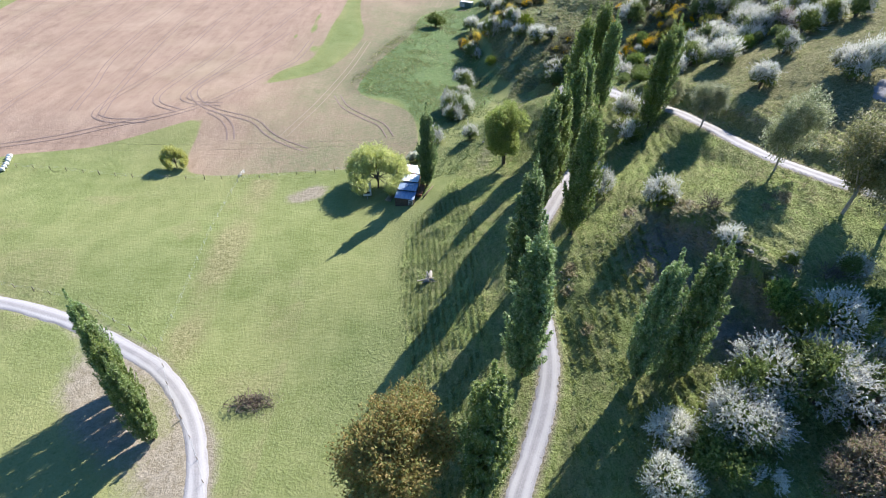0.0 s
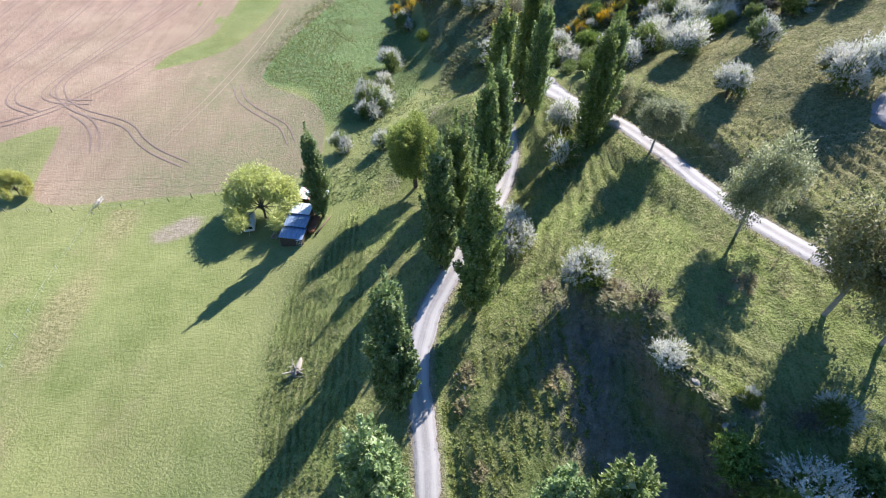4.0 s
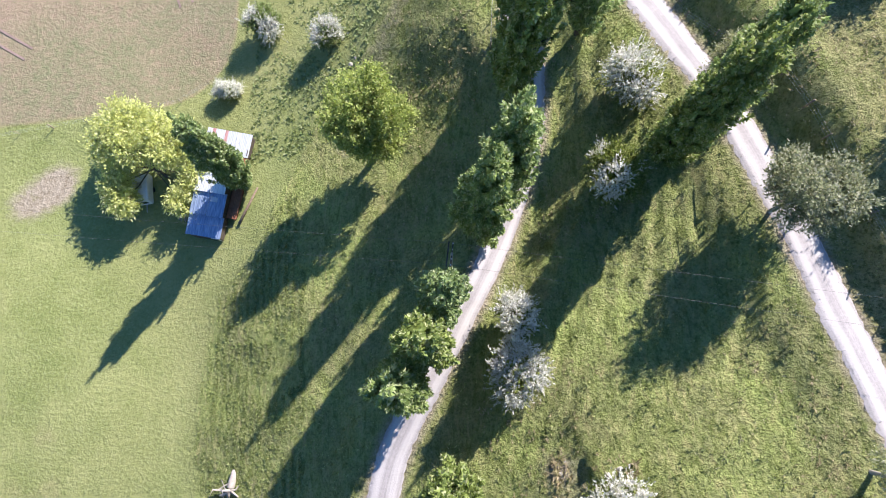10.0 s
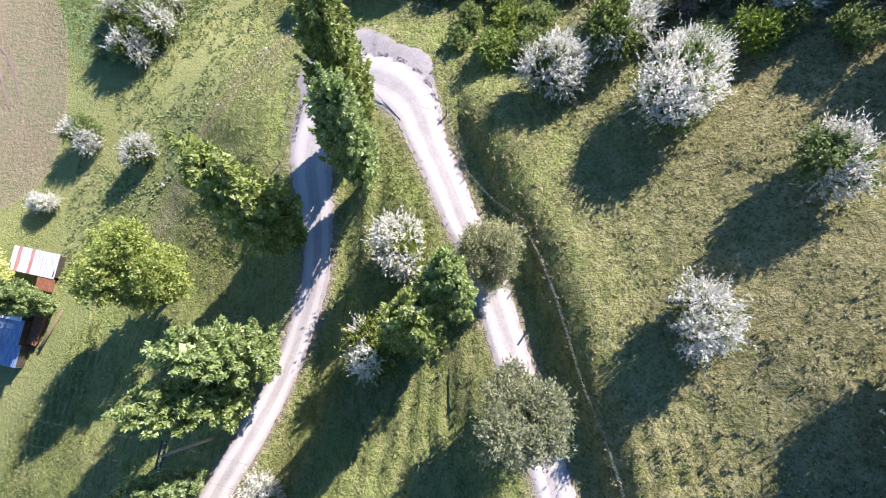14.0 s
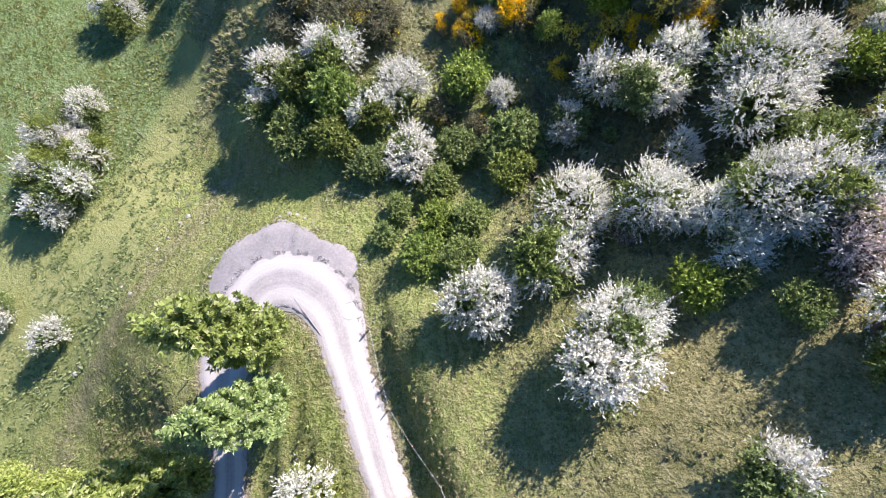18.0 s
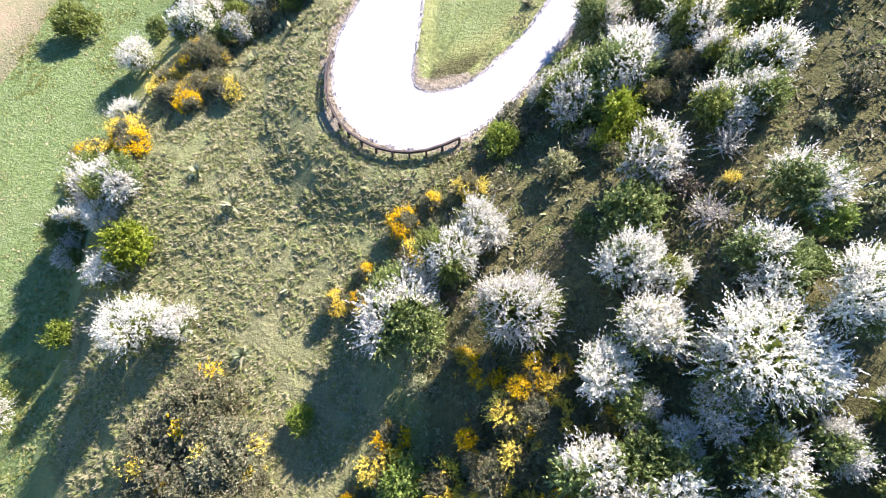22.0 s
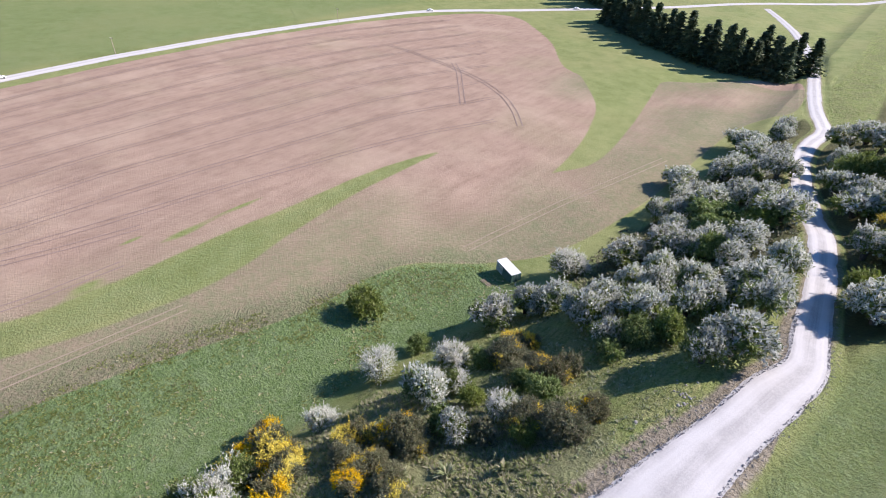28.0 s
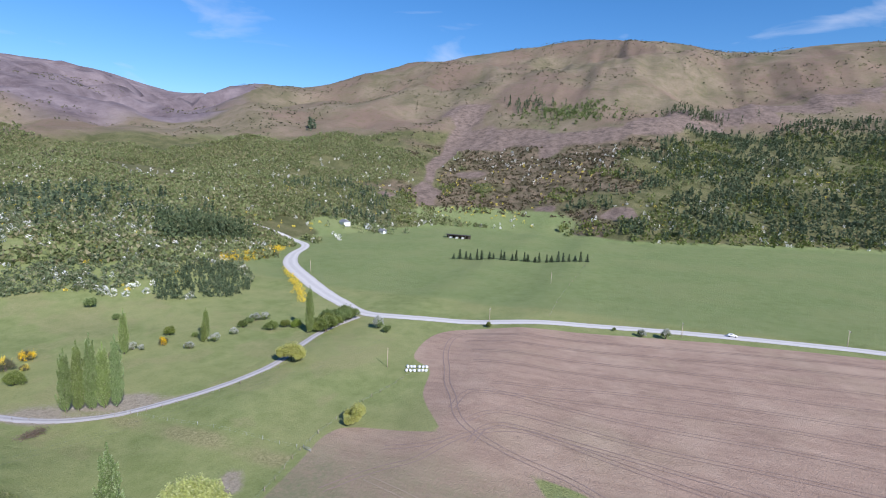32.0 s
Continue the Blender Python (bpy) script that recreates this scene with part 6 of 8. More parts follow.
stand("green", 90.5, 222.4, 3.6, 3.7)
stand("haw_far", 95.7, 228.7, 4.7, 4.8)
stand("low", 95.3, 233.9, 4.2, 4.3)
stand("haw_far", 42.8, 258.9, 7.3, 7.3)
stand("haw_far", 32.4, 308.4, 8.6, 7.3)
stand("haw_far", 36.0, 364.2, 10.0, 7.3)
stand("haw_far", 44.9, 311.3, 8.2, 7.3)
stand("haw_far", 46.9, 263.5, 6.7, 6.8)
stand("haw_far", 41.1, 266.8, 7.0, 7.1)

# the green and white clump beside the turn, and the broom above it
for kind, x, y, w, h in (("haw_mix", 33.6, 152.6, 6.4, 5.2), ("haw_mix", 40.4, 153.2, 6.5, 6.0), ("haw_mix", 32.2, 149.2, 5.4, 4.6), ("green", 37.0, 150.2, 6.2, 5.8), ("bright", 40.6, 148.6, 6.0, 5.4), ("haw_white", 48.0, 149.4, 5.4, 4.8), ("haw_mix", 45.0, 146.9, 5.2, 4.6)):
    stand(kind, x, y, w, h)
for kind, x, y, w, h in (("green", 36.6, 144.6, 6.6, 4.8), ("green", 41.2, 143.0, 6.0, 4.6), ("bright", 55.2, 150.1, 5.6, 4.2), ("haw_white", 58.5, 147.4, 3.4, 3.2), ("haw_mix", 48.8, 141.2, 6.2, 4.6), ("green", 44.9, 140.4, 4.6, 3.6), ("green", 53.8, 141.8, 5.2, 4.0), ("green", 51.8, 137.6, 5.2, 3.8)):
    stand(kind, x, y, w, h)
for kind, x, y, w, h in (("green", 59.4, 142.0, 6.2, 5.0), ("green", 59.0, 138.2, 4.8, 3.8), ("green", 47.8, 135.2, 3.8, 2.8), ("bright", 51.6, 133.6, 5.0, 3.2), ("green", 54.8, 133.4, 4.4, 2.8), ("bright", 50.2, 130.0, 4.8, 2.8), ("green", 54.0, 129.6, 4.2, 2.4), ("low", 46.6, 132.4, 3.2, 2.2), ("olive", 52.6, 147.0, 3.6, 2.4), ("olive", 56.6, 144.6, 3.4, 2.4)):
    stand(kind, x, y, w, h)
for kind, x, y, w, h in (("olive", 39.5, 166.6, 8.2, 4.6), ("olive", 36.4, 163.0, 8.0, 4.2), ("olive", 42.7, 162.6, 7.4, 4.4), ("olive", 45.4, 157.4, 6.0, 3.6), ("olive", 40.6, 158.6, 6.2, 3.6), ("olive", 34.6, 159.0, 5.4, 3.0), ("gorse", 45.6, 160.6, 3.0, 2.6), ("gorse", 37.4, 159.6, 2.8, 2.2), ("gorse", 33.6, 161.4, 2.2, 1.8), ("gorse", 43.4, 158.4, 2.4, 2.2)):
    stand(kind, x, y, w, h)

# lesser shrubs that fill the thicket
fill_rng = random.Random(12)
spots = [(ob.matrix_basis.translation.x, ob.matrix_basis.translation.y, 0.9 * ob.matrix_basis.to_scale().x) for key in MADE for ob in MADE[key]]
for k in range(330):
    x, y = fill_rng.uniform(57, 116), fill_rng.uniform(130, 300)
    wide = fill_rng.choice((1.8, 2.4, 3.0, 3.6, 4.6))
    gap = near_road(np.array([x]), np.array([y]), 8.0)[0][0]
    bench_ground = 58 < x < 62 + 0.62 * (y - 196) and 198 < y < 266
    if gap < wide * 0.45 or bench_ground or any((x - a)**2 + (y - b)**2 < (0.42 * wide + 0.72 * r)**2 for a, b, r in spots):
        continue
    if x < 64 and y < 200 and fill_rng.random() < 0.7:
        continue
    kind = fill_rng.choice(("low", "low", "low", "low", "low", "dead"))
    stand(kind, round(x, 1), round(y, 1), wide, wide * fill_rng.uniform(0.55, 0.95))
    spots.append((x, y, wide * 0.5))

# ---- built things ----
def box(bm, x0, x1, y0, y1, z0, z1, m=None, bevel=0.0):
    """A block between two corners, with softened edges."""
    vs = [bm.verts.new((x, y, z)) for x in (x0, x1) for y in (y0, y1) for z in (z0, z1)]
    fs = [bm.faces.new([vs[i] for i in f]) for f in ((0, 1, 3, 2), (4, 6, 7, 5), (0, 4, 5, 1), (2, 3, 7, 6), (0, 2, 6, 4), (1, 5, 7, 3))]
    if bevel:
        es = list({e for f in fs for e in f.edges})
        made = bmesh.ops.bevel(bm, geom=es, offset=bevel, segments=2, affect="EDGES", profile=0.5)
        vs = list({v for v in made["verts"]} | {v for v in vs if v.is_valid})
    if m is not None:
        bmesh.ops.transform(bm, matrix=m, verts=[v for v in vs if v.is_valid])
    return vs


def bm_mesh(name, bm, material, smooth=False):
    me = bpy.data.meshes.new(name)
    bmesh.ops.recalc_face_normals(bm, faces=bm.faces)
    bm.to_mesh(me)
    bm.free()
    for p in me.polygons:
        p.use_smooth = smooth
    me.materials.append(material)
    return me


def block(name, parent, dims, material, m=None, bevel=0.02, label=""):
    bm = bmesh.new()
    box(bm, *dims, m, bevel)
    return part(name, bm_mesh(name, bm, material), parent, label)


def rod(name, parent, a, b, r, material, r2=None, sides=8, label=""):
    v, f = tubes([[(a, r), ((Vector(a) + Vector(b)) / 2, (r + (r2 or r)) / 2), (b, r2 or r)]], sides)
    me = mesh_of(name, v, f, material)
    bm = bmesh.new()
    bm.from_mesh(me)
    bmesh.ops.holes_fill(bm, edges=bm.edges, sides=sides)
    bm.to_mesh(me)
    bm.free()
    return part(name, me, parent, label)


def root(name, x, y, turn, label, category, group="", z=None):
    ob = new(name)
    ob.matrix_basis = pose(x, y, at(x, y) if z is None else z, rz=turn)
    return tagged(ob, label, category, group)


WOOD = plain("weathered_timber", (0.16, 0.12, 0.085), (0.33, 0.27, 0.20), 4.0, 0.9, 0, 0.3)
DARK_WOOD = plain("dark_timber", (0.05, 0.04, 0.033), (0.12, 0.095, 0.075), 4.0, 0.9, 0, 0.3)
PALE_WOOD = plain("pale_timber", (0.34, 0.27, 0.19), (0.55, 0.46, 0.34), 4.0, 0.85, 0, 0.3)
WHITE_PAINT = plain("white_paint", (0.68, 0.68, 0.66), (0.82, 0.82, 0.80), 2.0, 0.5, 0, 0.1)
GREY_STEEL = plain("galvanised_steel", (0.38, 0.39, 0.40), (0.55, 0.56, 0.57), 3.0, 0.45, 0.6, 0.1)
RUST = plain("rusty_iron", (0.20, 0.075, 0.04), (0.36, 0.16, 0.09), 3.0, 0.8, 0.1, 0.2)
DARK_RAIL = plain("dark_rail", (0.045, 0.035, 0.033), (0.10, 0.08, 0.075), 3.0, 0.7, 0.2, 0.1)
WEATHERED_WIRE = plain("weathered_wire", (0.10, 0.10, 0.10), (0.16, 0.16, 0.16), 3.0, 0.6, 0.2, 0.1)
GREEN_PAINT = plain("green_paint", (0.06, 0.12, 0.10), (0.10, 0.18, 0.15), 2.0, 0.5, 0.0, 0.1)
ROCK = plain("grey_rock", (0.20, 0.18, 0.16), (0.46, 0.43, 0.39), 1.6, 0.95, 0, 0.6)
RUBBER = plain("black_rubber", (0.015, 0.015, 0.015), (0.03, 0.03, 0.03), 5.0, 0.85)
PLASTIC_WRAP = plain("white_wrap", (0.5, 0.52, 0.51), (0.7, 0.71, 0.7), 3.0, 0.35, 0, 0.2)
SLATE = plain("grey_roof", (0.16, 0.16, 0.17), (0.26, 0.26, 0.27), 2.0, 0.6, 0, 0.2)
DARK_GLASS = plain("dark_glass", (0.02, 0.025, 0.03), (0.04, 0.045, 0.05), 1.0, 0.08, 0, 0.0, 0.6)


def iron_material(name, a, b, spec=0.5):
    """Corrugated roofing iron, weathered in streaks down the slope."""
    m, t, sh = tree_of(name, 0.38, spec)
    sh.inputs["Metallic"].default_value = 0.35
    tc = put(t, "TexCoord").outputs["Object"]
    sep = put(t, "SeparateXYZ", {0: tc})
    st = put(t, "CombineXYZ", {0: calc(t, "MULTIPLY", sep.outputs[0], 3.0), 1: calc(t, "MULTIPLY", sep.outputs[1], 0.5)})
    n = put(t, "TexNoise", {"Vector": st.outputs[0], "Scale": 1.5, "Detail": 5}).outputs["Fac"]
    finish(t, sh, mix(t, ramp(t, n, 0.35, 0.65), a, b))
    return m


BLUE_IRON = iron_material("blue_grey_iron", (0.15, 0.21, 0.34), (0.30, 0.38, 0.52))
PALE_IRON = iron_material("pale_iron", (0.55, 0.56, 0.58), (0.74, 0.75, 0.77))
RED_IRON = iron_material("red_iron", (0.42, 0.20, 0.18), (0.58, 0.34, 0.31))


def sheet(name, parent, x0, x1, y0, y1, z_low, z_high, material, label=""):
    """A corrugated roof sheet that falls from its north to its south edge."""
    cols = max(8, int((x1 - x0) / 0.1))
    verts, faces = [], []
    for side in (0, 1):
        for j in (0, 1):
            for i in range(cols + 1):
                u = i / cols
                verts.append((x0 + (x1 - x0) * u, y0 if j == 0 else y1, (z_low if j == 0 else z_high) + 0.025 * (i % 2) - 0.05 * side))
    n = cols + 1
    for i in range(cols):
        faces += [(i, i + 1, n + i + 1, n + i), (2 * n + i, 3 * n + i, 3 * n + i + 1, 2 * n + i + 1), (i, 2 * n + i, 2 * n + i + 1, i + 1), (n + i, n + i + 1, 3 * n + i + 1, 3 * n + i)]
    faces += [(0, n, 3 * n, 2 * n), (cols, 2 * n + cols, 3 * n + cols, n + cols)]
    return part(name, mesh_of(name, verts, faces, material, False), parent, label)


# the hut by the willow
hut = root("hut", -7.3, 102.4, -11, "old timber hut with stepped blue-grey iron roofs beside a willow", "hut", z=at(-7.3, 102.4) - 0.3)
for k, (y0, y1, lo) in enumerate(((-4.3, -1.6, 2.15), (-1.75, 1.3, 2.75), (1.15, 3.9, 3.35))):
    w = (2.05, 1.95, 1.75)[k]
    for side in (-1, 1):
        block("side_wall", hut, (side * w - 0.06, side * w + 0.06, y0 + 0.1, y1 - 0.1, -0.9, lo), DARK_WOOD)
    mat_k = PALE_IRON if k == 2 else BLUE_IRON
    sheet("roof_sheet", hut, -w - 0.2, -0.02, y0, y1, lo, lo + 0.28, mat_k)
    sheet("roof_sheet", hut, 0.02, w + 0.2, y0, y1, lo + 0.01, lo + 0.3, mat_k)
block("front_wall", hut, (-2.0, 2.0, -4.22, -4.1, -0.9, 2.1), DARK_WOOD)
block("back_wall", hut, (-1.75, 1.75, 3.7, 3.82, -0.6, 3.45), DARK_WOOD)
block("skylight", hut, (0.2, 1.1, 0.1, 0.7, 2.97, 3.04), GREY_STEEL)
frame_win = block("window", hut, (1.0, 2.0, -4.34, -4.24, 0.7, 1.9), WHITE_PAINT, label="white window with small panes")
for i in range(3):
    for j in range(2):
        block("pane", frame_win, (1.06 + 0.31 * i, 1.30 + 0.31 * i, -4.37, -4.345, 0.78 + 0.56 * j, 1.24 + 0.56 * j), DARK_GLASS, bevel=0)
block("lean_to", hut, (2.2, 3.2, -1.2, 2.6, -0.4, 1.6), RUST, bevel=0.05, label="rusty iron lean-to")
sheet("lean_to_roof", hut, 2.1, 3.4, -1.4, 2.8, 1.7, 1.85, RUST)

store = root("store_shed", -5.6, 110.6, -12, "low store shed with a pale and red striped iron roof", "shed", z=at(-5.6, 110.6) - 0.3)
for side in (-1, 1):
    block("end_wall", store, (side * 2.8 - 0.06, side * 2.8 + 0.06, -1.35, 1.35, -0.6, 2.1), DARK_WOOD)
block("back_wall", store, (-2.74, 2.74, 1.25, 1.37, -0.6, 2.2), DARK_WOOD)
block("front_wall", store, (-2.74, 2.74, -1.37, -1.25, -0.6, 1.9), DARK_WOOD)
xs = (-3.0, -2.3, -1.85, -0.6, -0.2, 1.0, 1.5, 3.0)
for k in range(7):
    sheet("roof_sheet", store, xs[k] + 0.01, xs[k + 1] - 0.01, -1.6, 1.5, 1.98, 2.3, RED_IRON if k in (1, 3) else PALE_IRON)
sheet("porch_roof", store, 0.9, 3.2, -3.2, -1.65, 1.65, 1.9, RUST, "rusty iron porch roof")
for px_, py_ in ((1.0, -3.0), (3.1, -3.0)):
    rod("porch_post", store, (px_, py_, -0.6), (px_, py_, 1.66), 0.05, WOOD)

van = root("caravan", -17.3, 105.2, 8, "small old white caravan with cluttered roof under the willow", "caravan")
block("body", van, (-1.0, 1.0, -2.0, 2.0, 0.5, 2.2), WHITE_PAINT, bevel=0.22)
block("roof_hatch", van, (-0.35, 0.35, -0.2, 0.6, 2.2, 2.32), GREY_STEEL)
block("window", van, (-0.7, 0.7, -2.04, -1.98, 1.25, 1.8), DARK_GLASS, bevel=0.01)
block("tow_bar", van, (-0.06, 0.06, -3.0, -1.95, 0.45, 0.55), GREY_STEEL)
for side in (-1, 1):
    rod("wheel", van, (side * 0.98, 0.1, 0.32), (side * 0.8, 0.1, 0.32), 0.32, RUBBER, sides=14)

stack = root("timber_stack", -11.6, 102.6, -14, "stack of pale sawn planks on the grass beside the hut", "timber")
for k in range(7):
    block("plank", stack, (-0.7 + 0.2 * k, -0.53 + 0.2 * k, -1.6 - 0.1 * (k % 3), 1.5 + 0.13 * (k % 2), 0.02, 0.16 + 0.12 * (k % 2)), PALE_WOOD, pose(0, 0, 0, rz=3 * (k % 3) - 3), 0.01)
log = root("fallen_log", -2.9, 102.3, -22, "grey fallen log beside the hut", "log")
rod("trunk", log, (0, -2.6, 0.2), (0.2, 2.6, 0.25), 0.2, DEADWOOD, 0.12)

box_store = root("container", 11.6, 265.3, -24, "white-roofed green shipping container at the paddock's edge", "container")
block("body", box_store, (-3.0, 3.0, -1.2, 1.2, 0.12, 2.5), GREEN_PAINT, bevel=0.03)
block("roof", box_store, (-3.03, 3.03, -1.23, 1.23, 2.504, 2.6), WHITE_PAINT, bevel=0.03, label="white roof")
for k in range(14):
    block("rib", box_store, (-2.8 + 0.42 * k, -2.62 + 0.42 * k, -1.24, -1.2, 0.3, 2.4), WHITE_PAINT if k < 6 else GREEN_PAINT, bevel=0)
for s in (-1, 1):
    door = block("door", box_store, (3.0, 3.04, -0.58 + s * 0.6, 0.58 + s * 0.6, 0.2, 2.45), GREEN_PAINT, bevel=0.01)
    rod("lock_bar", door, (3.06, s * 0.3, 0.25), (3.06, s * 0.3, 2.4), 0.025, GREY_STEEL, sides=6)
for k in range(2):
    pal = root("pallet", 8.6 + 1.5 * k, 260.6 - 0.5 * k, -20 + 8 * k, "grey wooden pallet lying in the grass", "pallet", "pallets")
    for i in range(5):
        block("slat", pal, (-0.6, 0.6, -0.5 + 0.22 * i, -0.36 + 0.22 * i, 0.1, 0.13), WOOD, bevel=0)
    for i in range(3):
        block("bearer", pal, (-0.58 + 0.52 * i, -0.48 + 0.52 * i, -0.5, 0.52, 0.0, 0.1), WOOD, bevel=0)

# the guard rail round the hairpin
RAIL = spline([(49.8, 207.4), (49.4, 205.5), (49.3, 202.7), (49.7, 199.9), (50.9, 197.2), (52.0, 195.5), (53.4, 194.2), (55.0, 193.1), (57.0, 192.3), (59.3, 192.0), (61.6, 192.3), (63.3, 193.0), (64.7, 193.7)], 0.25)
run = np.concatenate([[0], np.cumsum(np.linalg.norm(np.diff(RAIL, axis=0), axis=1))])
spots = [RAIL[np.searchsorted(run, d)] for d in np.linspace(0.2, run[-1] - 0.2, 15)]
rail = new("guard_rail")
rail.matrix_basis = pose(spots[7][0], spots[7][1], at(*spots[7]))
tagged(rail, "dark guard rail on posts round the outside of the hairpin", "guard rail")
off = Vector(rail.matrix_basis.translation)
tops = [Vector((p[0], p[1], at(p[0], p[1]) + 1.0)) - off for p in spots]
for k, p in enumerate(tops):
    q = tops[min(k + 1, 14)] - tops[max(k - 1, 0)]
    m = Matrix.Translation(p) @ pose(0, 0, 0, rz=math.degrees(math.atan2(q.y, q.x)))
    block("post", rail, (-0.1, 0.1, -0.12, 0.12, -1.2, 0.04), DARK_WOOD, m, 0.015)
    if k < 14:
        d = tops[k + 1] - p
        m = Matrix.Translation(p) @ Vector((1, 0, 0)).rotation_difference(d).to_matrix().to_4x4()
        block("rail_beam", rail, (0.0, d.length, 0.125, 0.21, -0.5, 0.02), DARK_RAIL, m, 0.02)
        block("top_rail", rail, (0.0, d.length, -0.09, 0.09, 0.045, 0.13), DARK_RAIL, m, 0.01)


def fence(line, gap, label, tall=1.1, wires=3, post_r=0.06, material=WOOD):
    """Posts on a line with wires between them."""
    p = spline(line, 0.5)
    run = np.concatenate([[0], np.cumsum(np.linalg.norm(np.diff(p, axis=0), axis=1))])
    spots = [p[min(np.searchsorted(run, d), len(p) - 1)] for d in np.arange(0, run[-1], gap)]
    ob = new("fence")
    ob.matrix_basis = pose(spots[0][0], spots[0][1], at(*spots[0][:2]))
    tagged(ob, label, "fence", "farm fences")
    o = Vector(ob.matrix_basis.translation)
    feet = [Vector((q[0], q[1], at(q[0], q[1]))) - o for q in spots]
    for k, q in enumerate(feet):
        rod("post", ob, q - Vector((0, 0, 0.3)), q + Vector((0.03 * math.sin(k * 2.3), 0.03 * math.cos(k * 1.7), tall * (1.15 if k % 6 == 0 else 1))), post_r * (1.5 if k % 6 == 0 else 1), material, sides=6)
    for w in range(wires):
        h = Vector((0, 0, tall * (0.35 + 0.58 * w / max(wires - 1, 1))))
        v, f = tubes([[(q + h, 0.007) for q in feet]], 3)
        part("wire", mesh_of("fence_wire", v, f, GREY_STEEL), ob)
    return ob


fence([(-112, 117.4), (-95, 115.5), (-80, 112.8), (-66, 111.6), (-50, 111.9), (-37, 114.0), (-23, 116.2), (-13, 118.2), (-9, 121)], 4.5, "post and wire fence along the ploughed field")
fence([(-49.6, 110.5), (-49.2, 93), (-48.2, 78), (-47.8, 64), (-47.4, 59)], 5.0, "thin wire fence across the pasture", 0.95, 2, 0.035, GREY_STEEL)
fence([(-100, 75), (-84, 73), (-70, 70), (-58, 64.5), (-48, 58.5), (-41.5, 49), (-34.6, 40), (-29.6, 31), (-26.5, 18)], 4.0, "post and wire fence beside the driveway")
fence([(45.2, 123.4), (46.4, 119.0), (47.9, 114.9), (50.7, 112.0), (52.4, 109.0), (54.1, 103.2), (55.1, 98.9), (56.1, 95.3), (57.4, 91.4), (58.5, 86.2), (60, 79), (62.5, 72)], 3.6, "post and wire fence above the upper track")
fence([(13, 150), (20, 148), (27, 146.5), (33, 143), (39, 139), (46, 136)], 4.0, "old sagging wire fence through the rough grass", 1.0, 2)
fence([(27.6, 116), (28, 122), (29, 128)], 3.0, "short post fence beside the hairpin", 1.0, 2)
fence([(-205, 152), (-260, 152), (-340, 155), (-455, 159.5)], 14, "long wire fence across the far green paddock", 1.1, 2, 0.12)

gate = root("gate", -49.9, 112.2, 80, "pale metal field gate standing open at the fence corner", "gate")
for k in range(5):
    rod("bar", gate, (0, 0, 0.25 + 0.2 * k), (2.8, 0, 0.25 + 0.2 * k), 0.03, GREY_STEEL, sides=6)
for k in (0, 1.4, 2.8):
    rod("upright", gate, (k, 0, 0.2), (k, 0, 1.1), 0.035, GREY_STEEL, sides=6)
gate.matrix_basis = pose(-49.9, 112.2, at(-49.9, 112.2), rz=75)


def power_pole(x, y, tall, turn, label, arm=True, material=WOOD):
    ob = root("power_pole", x, y, turn, label, "pole", "power poles")
    rod("shaft", ob, (0, 0, -0.4), (0, 0, tall), 0.17, material, 0.12)
    if arm:
        block("crossarm", ob, (-1.1, 1.1, -0.06, 0.06, tall - 0.5, tall - 0.36), DARK_WOOD)
        block("crossarm", ob, (-1.1, 1.1, 0.3, 0.42, tall - 0.5, tall - 0.36), DARK_WOOD)
        for k in (-0.95, -0.4, 0.4, 0.95):
            rod("insulator", ob, (k, 0, tall - 0.36), (k, 0, tall - 0.14), 0.05, WHITE_PAINT, sides=6)
    return ob


power_pole(22.6, 91.3, 10.5, 82, "grey timber power pole with two crossarms beside the track", material=PALE_WOOD)
for x, y, h, arm in ((-110, 107.2, 7.2, False), (-213, 280, 7.5, True), (-182.9, 126.5, 7, True), (-197, 212, 7.0, True), (-289.9, 141, 7.5, False), (-248, -15, 7.5, False), (-199.5, 399, 7.5, True)):
    power_pole(x, y, h, 5, "pale timber power pole standing in the pasture" if not arm else "timber power pole beside the country road", arm, PALE_WOOD)
cables = new("power_cable")
cables.matrix_basis = pose(22.6, 91.3, at(22.6, 91.3))
tagged(cables, "thin sagging power cables crossing the slope", "cable")
c0 = Vector(cables.matrix_basis.translation)
for s in (-1, 1):
    for end, hz in (((-140, 112 + 1.6 * s), 13.0), ((150, 66 + 1.6 * s), 60.0)):
        a, b = Vector((22.6, 91.3 + 0.95 * s, c0.z + 10.3)), Vector((end[0], end[1], hz))
        runs = [[(a.lerp(b, u) - Vector((0, 0, 4 * 3.2 * u * (1 - u))) - c0, 0.009) for u in np.linspace(0, 1, 30)]]
        v, f = tubes(runs, 3)
        part("cable", mesh_of("power_cable", v, f, WEATHERED_WIRE), cables)


# stones, stumps and brushwood
def stone_mesh(seed):
    bm = bmesh.new()
    bmesh.ops.create_icosphere(bm, subdivisions=2, radius=0.5)
    r = np.random.default_rng(seed)
    off = r.uniform(0, 50, 3)
    for v in bm.verts:
        d = noise.noise(v.co * 2.2 + Vector(off)) * 0.35 + noise.noise(v.co * 5 + Vector(off)) * 0.1
        v.co *= 1 + d
        v.co.z *= 0.62
    return bm_mesh("stone", bm, ROCK)


STONES = [stone_mesh(s) for s in range(4)]
stone_rng = random.Random(4)


